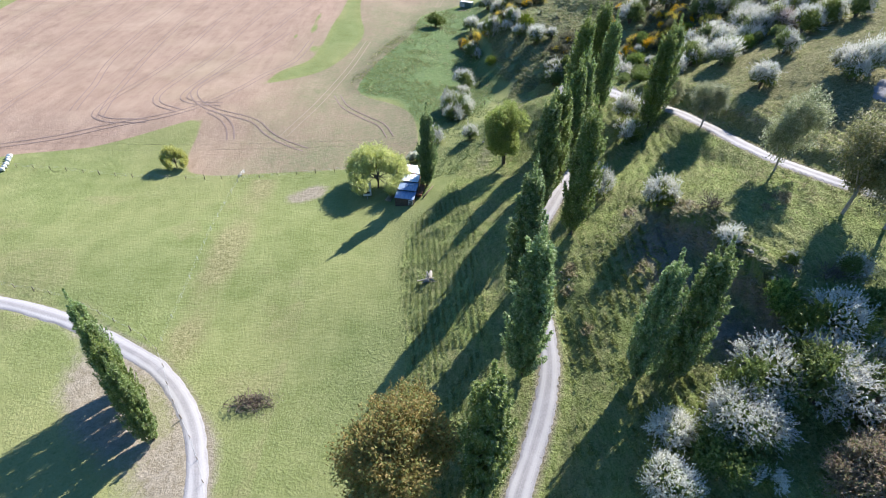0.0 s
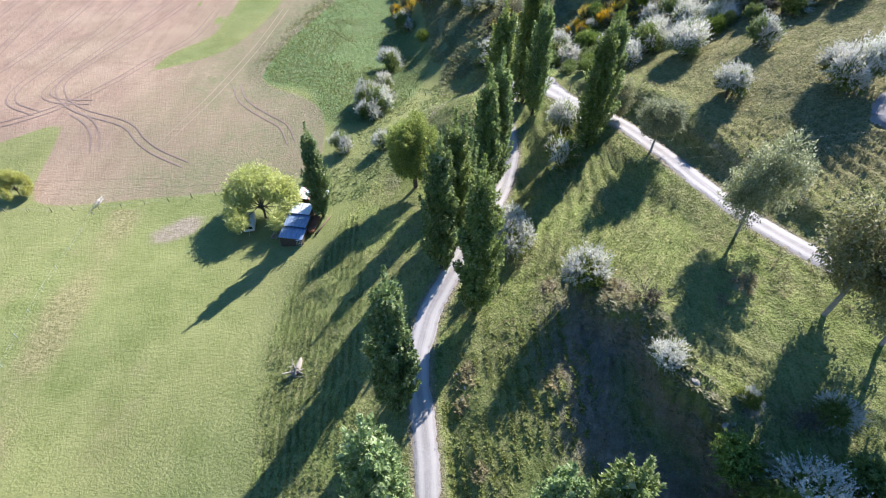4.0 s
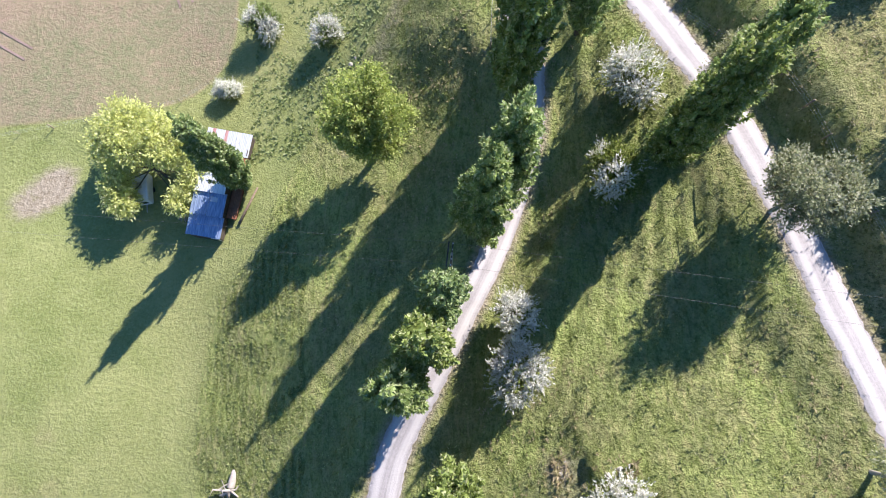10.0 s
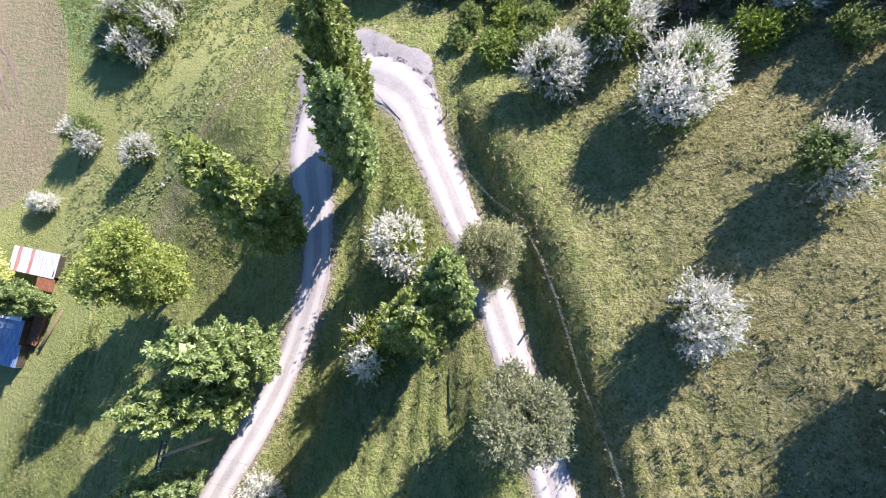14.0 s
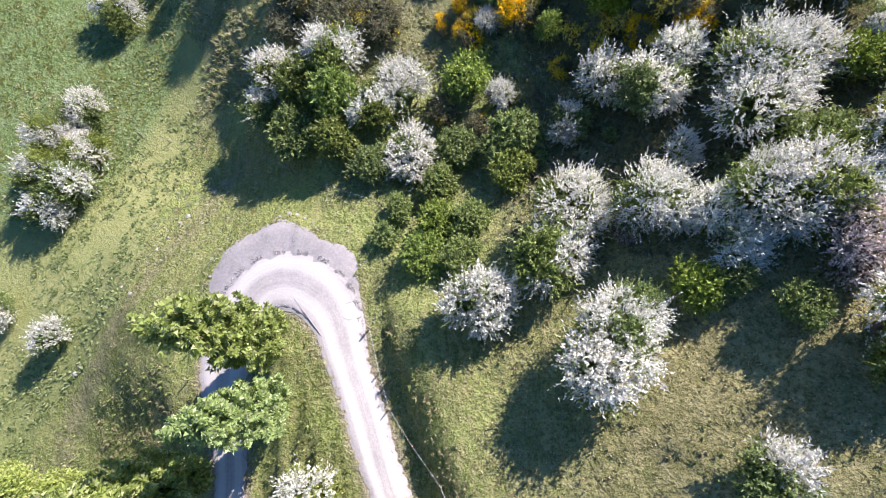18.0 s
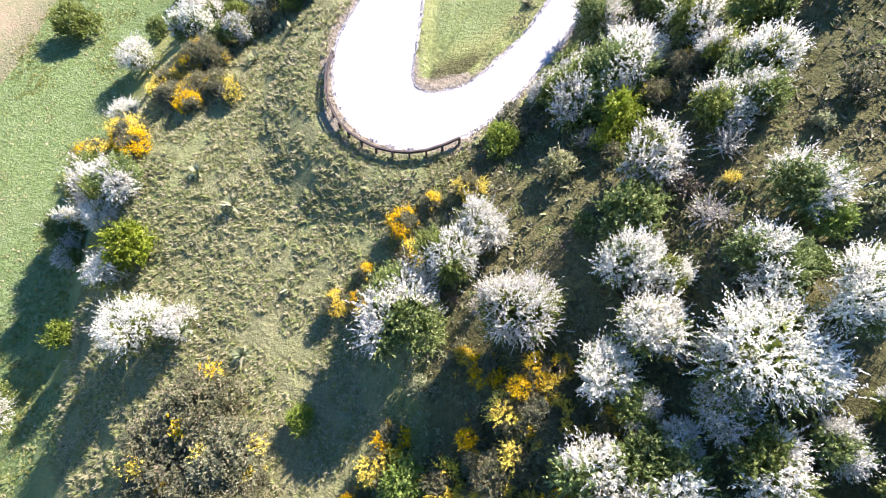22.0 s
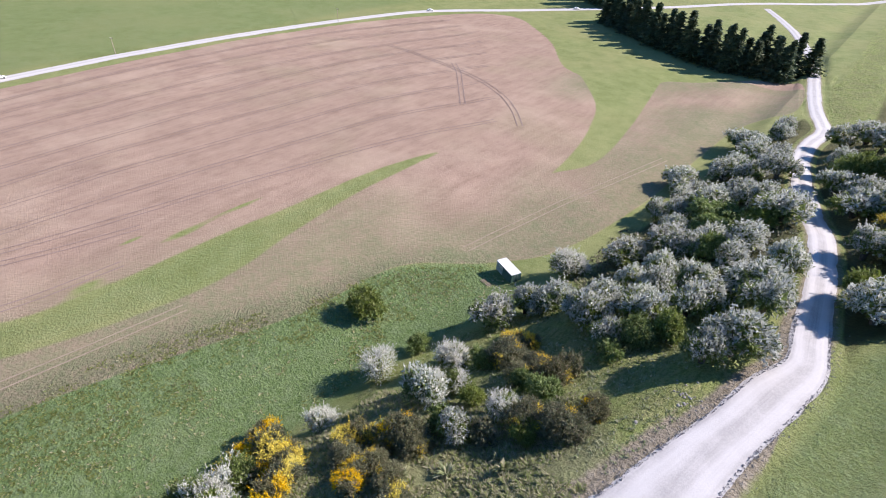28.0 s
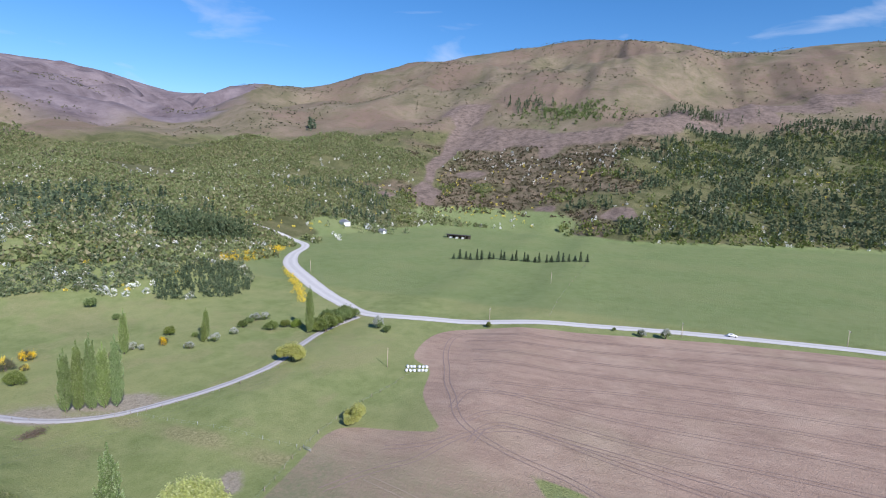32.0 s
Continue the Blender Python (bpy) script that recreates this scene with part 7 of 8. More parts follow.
def stone(x, y, size, label="weathered grey rock half buried in the grass"):
    ob = new("rock", STONES[stone_rng.randrange(4)])
    ob.matrix_basis = pose(x, y, at(x, y) + size * 0.12, stone_rng.uniform(-15, 15), stone_rng.uniform(-15, 15), stone_rng.uniform(0, 360)) @ Matrix.Diagonal((size, size * stone_rng.uniform(0.6, 1), size * 0.9, 1))
    return tagged(ob, label, "rock", "rocks")


for x, y, s in ((35.4, 135.2, 0.9), (36.4, 135.4, 1.1), (37.3, 135.2, 0.8), (38.2, 134.7, 0.7), (10.7, 119.6, 1.3), (11.3, 120.4, 0.8), (22.2, 137.6, 1.2), (21.6, 136.6, 0.8), (20.6, 134.8, 1.0), (19.8, 133.2, 0.8), (24.6, 141, 1.4), (25.6, 142, 1.0), (23.6, 141.6, 0.8),
                (26.6, 140.6, 0.7), (19.2, 131.6, 0.6), (18.4, 128, 0.9), (16.4, 129, 0.6), (78.6, 246.4, 1.3), (51.6, 227.2, 0.8), (36.2, 73.2, 1.2), (37.0, 72.4, 0.9), (35.2, 72.8, 0.8), (36.6, 69.6, 1.3), (32.2, 73.4, 1.0), (31.8, 72.4, 0.8), (20.0, 60.2, 0.9), (20.4, 61.6, 0.8), (19.6, 63.6, 0.7),
                (39.4, 61.2, 1.6), (40.4, 57.6, 1.4), (41.6, 54.6, 1.7), (38.0, 63.6, 1.2), (43.4, 50.6, 1.5)):
    stone(x, y, s * 0.55)
rim = TRACK[(TRACK[:, 1] > 125.0) & (TRACK[:, 0] < 43)]
for k in range(34):
    p = rim[stone_rng.randrange(len(rim))]
    away = Vector((p[0] - 37.0, p[1] - 124.5)).normalized() * (p[2] * 0.5 + stone_rng.uniform(0.2, 3.6))
    stone(p[0] + away.x, p[1] + away.y, stone_rng.uniform(0.1, 0.26), "loose grey gravel stone at the edge of the turn")
stone_rng.seed(9)
for k in range(26):
    stone(54.2 + stone_rng.gauss(0, 0.8), 234.2 + stone_rng.gauss(0, 1.4), stone_rng.uniform(0.12, 0.4), "pale broken stone heaped on the road's shoulder")

stump = root("dead_stump", -1.6, 70.6, 20, "pale dead tree stump lying in the rough grass", "stump")
r_st = np.random.default_rng(3)
part("trunk", limb_mesh("stump_trunk", [[((-0.7, -1.1, 0.25), 0.42), ((-0.3, -0.5, 0.35), 0.4), ((0, 0.1, 0.3), 0.28), ((0.1, 0.5, 0.3), 0.16)]], PALE_BARK, 8), stump)
part("roots", limb_mesh("stump_roots", [[((-0.9, -1.4, 0.3), 0.2), (Vector((-0.9, -1.4, 0.4)) + Vector(r_st.normal(size=3)) * 0.7, 0.1), (Vector((-0.9, -1.5, 0.5)) + Vector(r_st.normal(size=3)) * 1.1, 0.03)] for k in range(9)], PALE_BARK, 5), stump)

pile = root("brush_pile", -28.2, 47.4, 0, "heap of dead brown branches lying on the pasture", "brush pile")
r_pl = np.random.default_rng(8)
sticks = []
for k in range(150):
    a, ln = r_pl.uniform(0, 6.28), r_pl.uniform(0.8, 2.2)
    c = np.array([r_pl.normal() * 1.5, r_pl.normal() * 0.8, abs(r_pl.normal()) * 0.45 + 0.1])
    d = np.array([math.cos(a), math.sin(a), r_pl.normal() * 0.35]) * ln * 0.5
    sticks.append([(c - d, 0.045), (c + r_pl.normal(size=3) * 0.12, 0.035), (c + d, 0.012)])
part("branch", limb_mesh("pile_branches", sticks, DEADWOOD, 4), pile)
v, f = leaves(r_pl.normal(size=(420, 3)) * np.array([1.4, 0.8, 0.3]) + np.array([0, 0, 0.45]), r_pl.normal(size=(420, 3)), 0.5, 0.12, r_pl)
part("twigs", mesh_of("pile_twigs", v, f, DRY_TWIG, False), pile)["kind"] = "stuff"


# flax and cabbage plants on the tussock slope
def flax_mesh(seed):
    r = np.random.default_rng(seed)
    n = 46
    a, el = r.uniform(0, 6.28, n), r.uniform(0.35, 1.3, n)
    d = np.stack([np.cos(a) * np.cos(el), np.sin(a) * np.cos(el), np.sin(el)], 1)
    ln = r.uniform(0.7, 1.3, n)[:, None]
    side = np.stack([-np.sin(a), np.cos(a), a * 0], 1) * 0.07
    mid, tip = d * ln * 0.6, d * ln + np.array([0, 0, -0.22])
    v = np.stack([-side * 0.6, side * 0.6, mid + side, mid - side, tip], 1).reshape(-1, 3)
    k = np.arange(n)[:, None] * 5
    return mesh_of("flax_leaves", v, np.vstack([k + np.array([0, 1, 2]), k + np.array([0, 2, 3]), k + np.array([3, 2, 4])]), FLAX_LEAF, False)


FLAX = [flax_mesh(s) for s in (1, 2, 3)]
for k, (x, y, s) in enumerate(((39.2, 188.9, 1.7), (46.8, 178.8, 1.3), (42.7, 171.9, 1.4), (34.2, 193.6, 1.5), (38.2, 211.6, 1.4), (43.3, 214.8, 1.4), (41.6, 216.3, 1.2), (32.1, 204.9, 1.2), (37, 185, 0.9), (34.5, 208.5, 1.2))):
    ob = new("flax", FLAX[k % 3])
    ob.matrix_basis = pose(x, y, at(x, y), rz=k * 71) @ Matrix.Diagonal((s, s, s, 1))
    tagged(ob, "spiky pale green flax plant among the tussock", "plant", "flax plants")


# bales, cars, houses and the far hedge
def bale(x, y, turn):
    ob = root("bale", x, y, turn, "white plastic-wrapped round hay bale on the grass", "bale", "wrapped bales")
    v, f = tubes([[((-0.5, 0, 0.5), 0.4), ((-0.48, 0, 0.5), 0.5), ((0.48, 0, 0.5), 0.5), ((0.5, 0, 0.5), 0.4)]], 16)
    me = mesh_of("wrap", v, f, PLASTIC_WRAP)
    bm = bmesh.new()
    bm.from_mesh(me)
    bmesh.ops.holes_fill(bm, edges=bm.edges, sides=16)
    bm.to_mesh(me)
    bm.free()
    part("wrap", me, ob)
    return ob


first_bale = bale(-109.6, 114.9, 20)
for k in range(1, 12):
    x, y = -109.6 - 0.4 * (k % 6) - (3.4 if k >= 6 else 0) + 0.2 * math.sin(k), 114.9 + 1.35 * (k % 6) - (1.2 if k >= 6 else 0) + 0.2 * math.cos(k * 2)
    copy_thing(first_bale, pose(x, y, at(x, y), rz=37 * k))


def car(x, y, turn, label, paint):
    ob = root("car", x, y, turn, label, "car", "cars on the road", z=float(GRADES[3][np.hypot(MAIN_ROAD[:, 0] - x, MAIN_ROAD[:, 1] - y).argmin()]) + 0.08)
    bm = bmesh.new()
    prof = [(-2.1, 0.35), (-2.1, 0.8), (-1.7, 0.95), (-1.1, 1.42), (0.5, 1.45), (1.1, 0.98), (2.0, 0.82), (2.1, 0.5), (2.05, 0.35)]
    rows = [[bm.verts.new((px_, s * (0.86 if pz < 1.2 else 0.66), pz)) for px_, pz in prof] for s in (-1, 1)]
    bm.faces.new(rows[0]), bm.faces.new(rows[1][::-1])
    for i in range(len(prof)):
        j = (i + 1) % len(prof)
        bm.faces.new((rows[0][i], rows[0][j], rows[1][j], rows[1][i]))
    bmesh.ops.bevel(bm, geom=bm.edges[:], offset=0.05, segments=2, affect="EDGES")
    part("body", bm_mesh("car_body", bm, paint, True), ob)
    for s in (-1, 1):
        block("side_window", ob, (-1.0, 0.55, s * 0.79 - 0.02, s * 0.79 + 0.02, 0.98, 1.32), DARK_GLASS, bevel=0)
        for wx in (-1.3, 1.3):
            rod("wheel", ob, (wx, s * 0.9, 0.32), (wx, s * 0.68, 0.32), 0.32, RUBBER, sides=14)
    block("windscreen", ob, (0.62, 0.98, -0.62, 0.62, 1.1, 1.3), DARK_GLASS, bevel=0)
    return ob


car(-207.6, 234, 93, "small white car on the country road", WHITE_PAINT)
car(-185.5, 464.5, 62, "white van driving along the country road", WHITE_PAINT)
car(-124.0, 548, 52, "pale car on the far end of the country road", WHITE_PAINT)


def house(x, y, w, d, h, turn, label, wall, roof):
    ob = root("house", x, y, turn, label, "house", "farm houses")
    block("walls", ob, (-w / 2, w / 2, -d / 2, d / 2, -0.5, h), wall, bevel=0)
    bm = bmesh.new()
    a = [bm.verts.new(p) for p in ((-w / 2 - 0.4, -d / 2 - 0.4, h), (w / 2 + 0.4, -d / 2 - 0.4, h), (w / 2 + 0.4, d / 2 + 0.4, h), (-w / 2 - 0.4, d / 2 + 0.4, h), (-w / 2 - 0.4, 0, h + d * 0.35), (w / 2 + 0.4, 0, h + d * 0.35))]
    for q in ((0, 1, 5, 4), (2, 3, 4, 5), (0, 4, 3), (1, 2, 5), (3, 2, 1, 0)):
        bm.faces.new([a[i] for i in q])
    part("roof", bm_mesh("house_roof", bm, roof), ob)
    block("chimney", ob, (w * 0.2, w * 0.2 + 0.8, -0.4, 0.4, h, h + d * 0.35 + 0.9), wall, bevel=0)
    for k in range(4):
        for s in (-1, 1):
            block("window", ob, (-w / 2 + w * (k + 0.3) / 4, -w / 2 + w * (k + 0.75) / 4, s * (d / 2 + 0.02) - 0.03, s * (d / 2 + 0.02) + 0.03, 0.9, 2.1), DARK_GLASS, bevel=0)
    return ob


house(-486, -124, 13, 8, 4.2, 55, "white farmhouse with a grey roof at the foot of the hills", WHITE_PAINT, SLATE)
house(-505, -104, 10, 7, 3.2, 40, "low white farm cottage among trees", WHITE_PAINT, GREY_STEEL)
house(-492, -78, 9, 6, 3.0, 65, "white farm outbuilding with a dark roof", WHITE_PAINT, SLATE)
barn = root("hay_barn", -500, 10, 88, "long dark open farm shed at the far paddock's edge", "barn")
block("back_wall", barn, (-14, 14, 3.0, 3.2, -0.5, 3.8), DARK_WOOD, bevel=0)
block("roof", barn, (-14.5, 14.5, -3.6, 3.6, 3.9, 4.1), DARK_RAIL, bevel=0)
for k in range(8):
    rod("post", barn, (-14 + 4 * k, -3.2, -0.5), (-14 + 4 * k, -3.2, 3.9), 0.15, WOOD, sides=6)
for k in range(3):
    block("stored_load", barn, (-9 + 7 * k, -6.5 + 7 * k, -2.2, 1.5, 0, 1.8), WHITE_PAINT, bevel=0.1)
for k in range(24):
    u = k / 23
    stand("pine", -363 - 34 * u + 1.5 * math.sin(k * 5.1), 50 + 106 * u + math.sin(k * 3.3), 3.6 + (k * 3) % 4 * 0.5, 5.0 + (k * 5) % 7 * 0.7)
for x, y, h in ((-232, 506, 17), (-236, 519, 22), (-240, 533, 25), (-231, 512, 9), (-239, 540, 11)):
    stand("poplar", x, y, 3.2, h)
for x, y, w, h in ((-190.7, 195, 4.5, 4), (-191.8, 205, 5, 5.5), (-175.8, 128, 3.5, 3), (-194, 183, 2, 1.8), (-150, 84, 6, 6), (-146, 90, 4, 3.5)):
    stand("haw_far" if w > 4.4 else "green", x, y, w, h)

# wheel marks on the ploughed field
def wheel_marks(line, label="pair of dark wheel marks pressed into the ploughed soil"):
    """Two pressed strips; dry and pale where the label says so."""
    p = spline([q + (1,) for q in line], 2.0)[:, :2]
    d = np.gradient(p, axis=0)
    d /= np.linalg.norm(d, axis=1)[:, None] + 1e-9
    side = np.stack([d[:, 1], -d[:, 0]], 1)
    verts, faces = [], []
    for s in (-0.95, 0.95):
        start = len(verts)
        for i in range(len(p)):
            for w in (-0.17, 0.17):
                q = p[i] + side[i] * (s + w)
                verts.append((q[0], q[1], 0.0))
        for i in range(len(p) - 1):
            k = start + 2 * i
            faces.append((k, k + 2, k + 3, k + 1))
    v = np.array(verts)
    v[:, 2] = height(v[:, 0], v[:, 1]) + 0.09
    ob = new("wheel_track", mesh_of("wheel_track", v, faces, PALE_RUT if "pale" in label else RUT))
    return tagged(ob, label, "wheel track", kind="structure")


wheel_marks([(-163, 122), (-170, 165), (-181, 228), (-186, 300), (-181, 380), (-160, 455)])
wheel_marks([(-152, 124), (-158, 170), (-168, 235), (-172, 305), (-167, 372), (-146, 448)])
wheel_marks([(-140, 130), (-144, 175), (-150, 236), (-153, 300), (-148, 358), (-130, 440)])
wheel_marks([(-128, 134), (-131, 180), (-135, 234), (-136, 295), (-132, 352), (-114, 425)])
wheel_marks([(-108, 146), (-112, 165), (-118, 190), (-121, 234), (-121, 290), (-116, 345), (-98, 408)])
wheel_marks([(-98, 141), (-103, 165), (-107, 195), (-109, 232), (-107, 285), (-101, 335), (-84, 390)])
wheel_marks([(-84, 140), (-97, 141), (-101, 150), (-96, 190), (-95, 228), (-91, 280), (-86, 320), (-70, 372)])
wheel_marks([(-77, 146), (-86, 152), (-88, 165), (-83, 195), (-81, 226), (-76, 275), (-70, 312), (-56, 355)])
wheel_marks([(-66, 151), (-76, 152.5), (-80, 160), (-76, 185), (-69, 222), (-62, 262), (-54, 300), (-42, 336)])
wheel_marks([(-165, 122), (-153, 118), (-135, 121), (-117, 127.5), (-104, 132), (-93, 137.5), (-80, 143), (-72, 150), (-65, 162), (-60, 176), (-53, 190), (-51, 212)])
wheel_marks([(-62, 221), (-67, 202), (-71.5, 187), (-77, 171), (-78.2, 162), (-74.5, 154), (-67, 147), (-54, 141), (-49, 135.5), (-44, 131), (-36, 126)])
wheel_marks([(-68, 146), (-63, 142), (-59.5, 137), (-57.5, 131)])
wheel_marks([(-33, 161), (-29, 152), (-22, 144.5), (-17, 140), (-14, 133)], "pair of faint wheel marks in the sprouting field")
wheel_marks([(-29, 214), (-32, 187), (-35.5, 166), (-38, 152), (-41, 141), (-43.5, 133)], "pair of pale wheel marks across the sprouting field")
wheel_marks([(-142, 383), (-120, 380), (-93, 374.5), (-72, 368), (-55, 359), (-42, 348), (-33, 338)])
wheel_marks([(-98, 381), (-88, 372), (-79, 362), (-60, 340)])
wheel_marks([(-2, 268), (0, 280), (4, 302), (9, 325), (14, 350)], "pair of pale wheel marks across the sprouting field")

# ---- growth that nobody could count ----
def scatter_mesh(name, x, y, z, tall, wide, blades, material, seed, upright=0.9, thin=1.0):
    """Many small plants in one mesh: each a handful of blades round a foot."""
    rng = np.random.default_rng(seed)
    n = len(x)
    foot = np.repeat(np.stack([x, y, z], 1), blades, 0)
    tall, wide = np.repeat(np.broadcast_to(tall, n), blades), np.repeat(np.broadcast_to(wide, n), blades)
    a = rng.uniform(0, 6.283, n * blades)
    out = np.stack([np.cos(a), np.sin(a), np.zeros(len(a))], 1)
    side = np.stack([-np.sin(a), np.cos(a), np.zeros(len(a))], 1)
    reach = (wide * rng.uniform(0.15, 0.6, len(a)))[:, None]
    rise = (tall * rng.uniform(0.55, 1.1, len(a)))[:, None]
    w = (wide * thin * rng.uniform(0.16, 0.3, len(a)))[:, None]
    base = foot + out * reach * 0.2
    tip = foot + out * reach * 1.5 + np.array([0, 0, 1]) * rise * upright
    v = np.stack([base - side * w, base + side * w, tip], 1).reshape(-1, 3)
    return mesh_of(name, v, np.arange(len(v)).reshape(-1, 3), material, False)


def clump_mesh(name, x, y, z, tall, wide, cards, material, seed, taper, card=1.0):
    """Many small far trees in one mesh: each a loose heap of leafy cards, round or pointed."""
    rng = np.random.default_rng(seed)
    n = len(x)
    h = rng.uniform(0.1, 1, (n, cards))
    a = rng.uniform(0, 6.283, (n, cards))
    r = np.where(taper, (1.05 - h), np.sqrt(np.clip(1 - (2 * h - 0.9)**2, 0.05, 1))) * rng.uniform(0.45, 1, (n, cards)) * 0.5
    c = np.stack([x[:, None] + np.cos(a) * r * wide[:, None], y[:, None] + np.sin(a) * r * wide[:, None], z[:, None] + h * tall[:, None]], -1).reshape(-1, 3)
    way = np.stack([np.cos(a), np.sin(a), np.full(a.shape, 0.9)], -1).reshape(-1, 3) + rng.normal(size=(n * cards, 3)) * 0.4
    way = unit(way)
    side = unit(np.cross(way, rng.normal(size=way.shape)))
    s = np.repeat(wide, cards)[:, None] * card * rng.uniform(0.28, 0.5, (n * cards, 1))
    v = np.stack([c - way * s * 0.5 + side * s * 0.55, c - way * s * 0.5 - side * s * 0.55, c + way * s * 0.75], 1).reshape(-1, 3)
    return mesh_of(name, v, np.arange(len(v)).reshape(-1, 3), material, False)


def stuff(name, me, label, category):
    return tagged(new(name, me), label, category, kind="stuff")


rng = np.random.default_rng(77)


def sample(n, x0, x1, y0, y1, keep):
    x, y = rng.uniform(x0, x1, n), rng.uniform(y0, y1, n)
    gap, _ = near_road(x, y, 6.0)
    k = (gap > 0.7) & keep(x, y)
    return x[k], y[k], height(x[k], y[k])


def hill_only(x, y):
    return rough_zone(x, y) > rng.uniform(0.3, 1, len(x))


def lee(x, y):
    w = 5 * fractal(x, y, 9, 3, 24)
    return (x > 17) & (x + w < np.interp(y, [150, 180, 196, 225], [50, 62, 66, 44])) & (y + w > 151) & (y - w < 224) & ~((x > 56) & (y > 198))


x, y, z = sample(15000, -12, 50, 22, 150, lambda x, y: hill_only(x, y) & (fractal(x, y, 7, 3, 20) + rng.uniform(-0.3, 0.3, len(x)) > -0.05))
stuff("grass_tufts", scatter_mesh("grass_tufts", x, y, z - 0.03, rng.uniform(0.14, 0.36, len(x)), rng.uniform(0.25, 0.6, len(x)), 6, TUFT_GREEN, 1, 0.8, 0.6), "coarse green grass tufts on the rough slope", "grass")
x, y, z = sample(9000, 8, 60, 60, 150, lambda x, y: hill_only(x, y) & (fractal(x, y, 11, 3, 21) + 0.12 * ((x > 50) | (y > 125)) > 0.05))
stuff("dry_tufts", scatter_mesh("dry_tufts", x, y, z - 0.03, rng.uniform(0.12, 0.28, len(x)), rng.uniform(0.3, 0.6, len(x)), 9, TUFT, 2, 0.7, 0.4), "straw-coloured dry grass tufts on the hillside", "grass")
x, y, z = sample(16000, 8, 66, 126, 262, lambda x, y: hill_only(x, y) & ~lee(x, y) & (fractal(x, y, 6, 3, 47) > -0.12) & ~((x > 56) & (y > 198)))
stuff("slope_tufts", scatter_mesh("slope_tufts", x, y, z - 0.03, rng.uniform(0.2, 0.5, len(x)), rng.uniform(0.3, 0.8, len(x)), 7, TUSSOCK_BLADE, 30, 0.8, 0.5), "straw and green grass clumps on the slope round the hairpins", "grass")
x, y, z = sample(24000, 14, 70, 148, 222, lambda x, y: hill_only(x, y) & lee(x, y) & (fractal(x, y, 2.4, 2, 66) > -0.2))
stuff("tussock_tufts", scatter_mesh("tussock_tufts", x, y, z - 0.04, rng.uniform(0.25, 0.6, len(x)), rng.uniform(0.5, 1.0, len(x)), 10, TUSSOCK_BLADE, 3, 0.75, 0.6), "grey-green tussock covering the slope below the hairpin", "grass")
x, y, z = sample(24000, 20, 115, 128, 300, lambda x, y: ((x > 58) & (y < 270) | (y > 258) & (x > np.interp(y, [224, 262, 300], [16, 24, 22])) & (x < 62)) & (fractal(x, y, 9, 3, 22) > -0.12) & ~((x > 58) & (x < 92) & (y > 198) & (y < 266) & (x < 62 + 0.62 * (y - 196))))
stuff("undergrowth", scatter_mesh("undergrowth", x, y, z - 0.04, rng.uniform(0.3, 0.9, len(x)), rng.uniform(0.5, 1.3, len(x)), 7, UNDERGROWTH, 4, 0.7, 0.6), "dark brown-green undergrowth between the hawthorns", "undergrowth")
x, y, z = sample(7000, -34, 24, 140, 268, lambda x, y: (inside(LUSH, x, y) > 1) & (fractal(x, y, 9, 3, 68) > 0.04))
stuff("seeding_grass", scatter_mesh("seeding_grass", x, y, z - 0.03, rng.uniform(0.2, 0.45, len(x)), rng.uniform(0.3, 0.7, len(x)), 6, TUSSOCK_BLADE, 39, 0.8), "pale seeding grass tufts in the lush paddock", "grass")
x, y, z = sample(16000, -34, 24, 132, 268, lambda x, y: (inside(LUSH, x, y) > 1) & (fractal(x, y, 10, 3, 23) > -0.1))
stuff("rank_grass", scatter_mesh("rank_grass", x, y, z - 0.03, rng.uniform(0.15, 0.38, len(x)), rng.uniform(0.4, 0.9, len(x)), 5, TUFT_GREEN, 5, 0.7), "rank dark green grass clumps in the lush paddock", "grass")
def weed_rows(x, y):
    """Old drill rows at the foot of the slope, bent a little with the ground."""
    row = (x + 0.05 * (y - 60) + 0.8 * fractal(x, y, 22, 2, 62)) / 1.05
    return (np.abs(row - np.round(row)) < 0.2) & (fractal(x, y, 2.5, 3, 63) > -0.22)


x, y, z = sample(52000, -11, 9, 24, 104, lambda x, y: hill_only(x, y) & (x < np.interp(y, [22, 65, 90, 112], [8, 7, 6, 2])) & weed_rows(x, y))
stuff("weed_tufts", scatter_mesh("weed_tufts", x, y, z - 0.03, rng.uniform(0.12, 0.32, len(x)), rng.uniform(0.25, 0.5, len(x)), 5, TUFT_GREEN, 6, 0.75), "rows of weedy grass tufts at the foot of the slope", "grass")
x, y, z = sample(13000, 17, 34, 34, 68, lambda x, y: weed_rows(x * 0.75, y) & (fractal(x, y, 8, 3, 78) > -0.12))
stuff("weed_tufts", scatter_mesh("weed_tufts", x, y, z - 0.03, rng.uniform(0.12, 0.3, len(x)), rng.uniform(0.3, 0.65, len(x)), 6, TUFT_GREEN, 41, 0.75), "rows of grass tufts down the slope above the track", "grass")
pick = rng.integers(0, len(SCARP), 900)
x, y = SCARP[pick, 0] + rng.normal(size=900) * 0.9, SCARP[pick, 1] + rng.normal(size=900) * 0.9
stuff("lip_tufts", scatter_mesh("lip_tufts", x, y, height(x, y) - 0.03, rng.uniform(0.2, 0.55, 900), rng.uniform(0.4, 1.0, 900), 9, TUFT, 42, 0.5, 0.5), "straw-coloured tussock hanging over the lip of the bluff", "grass")
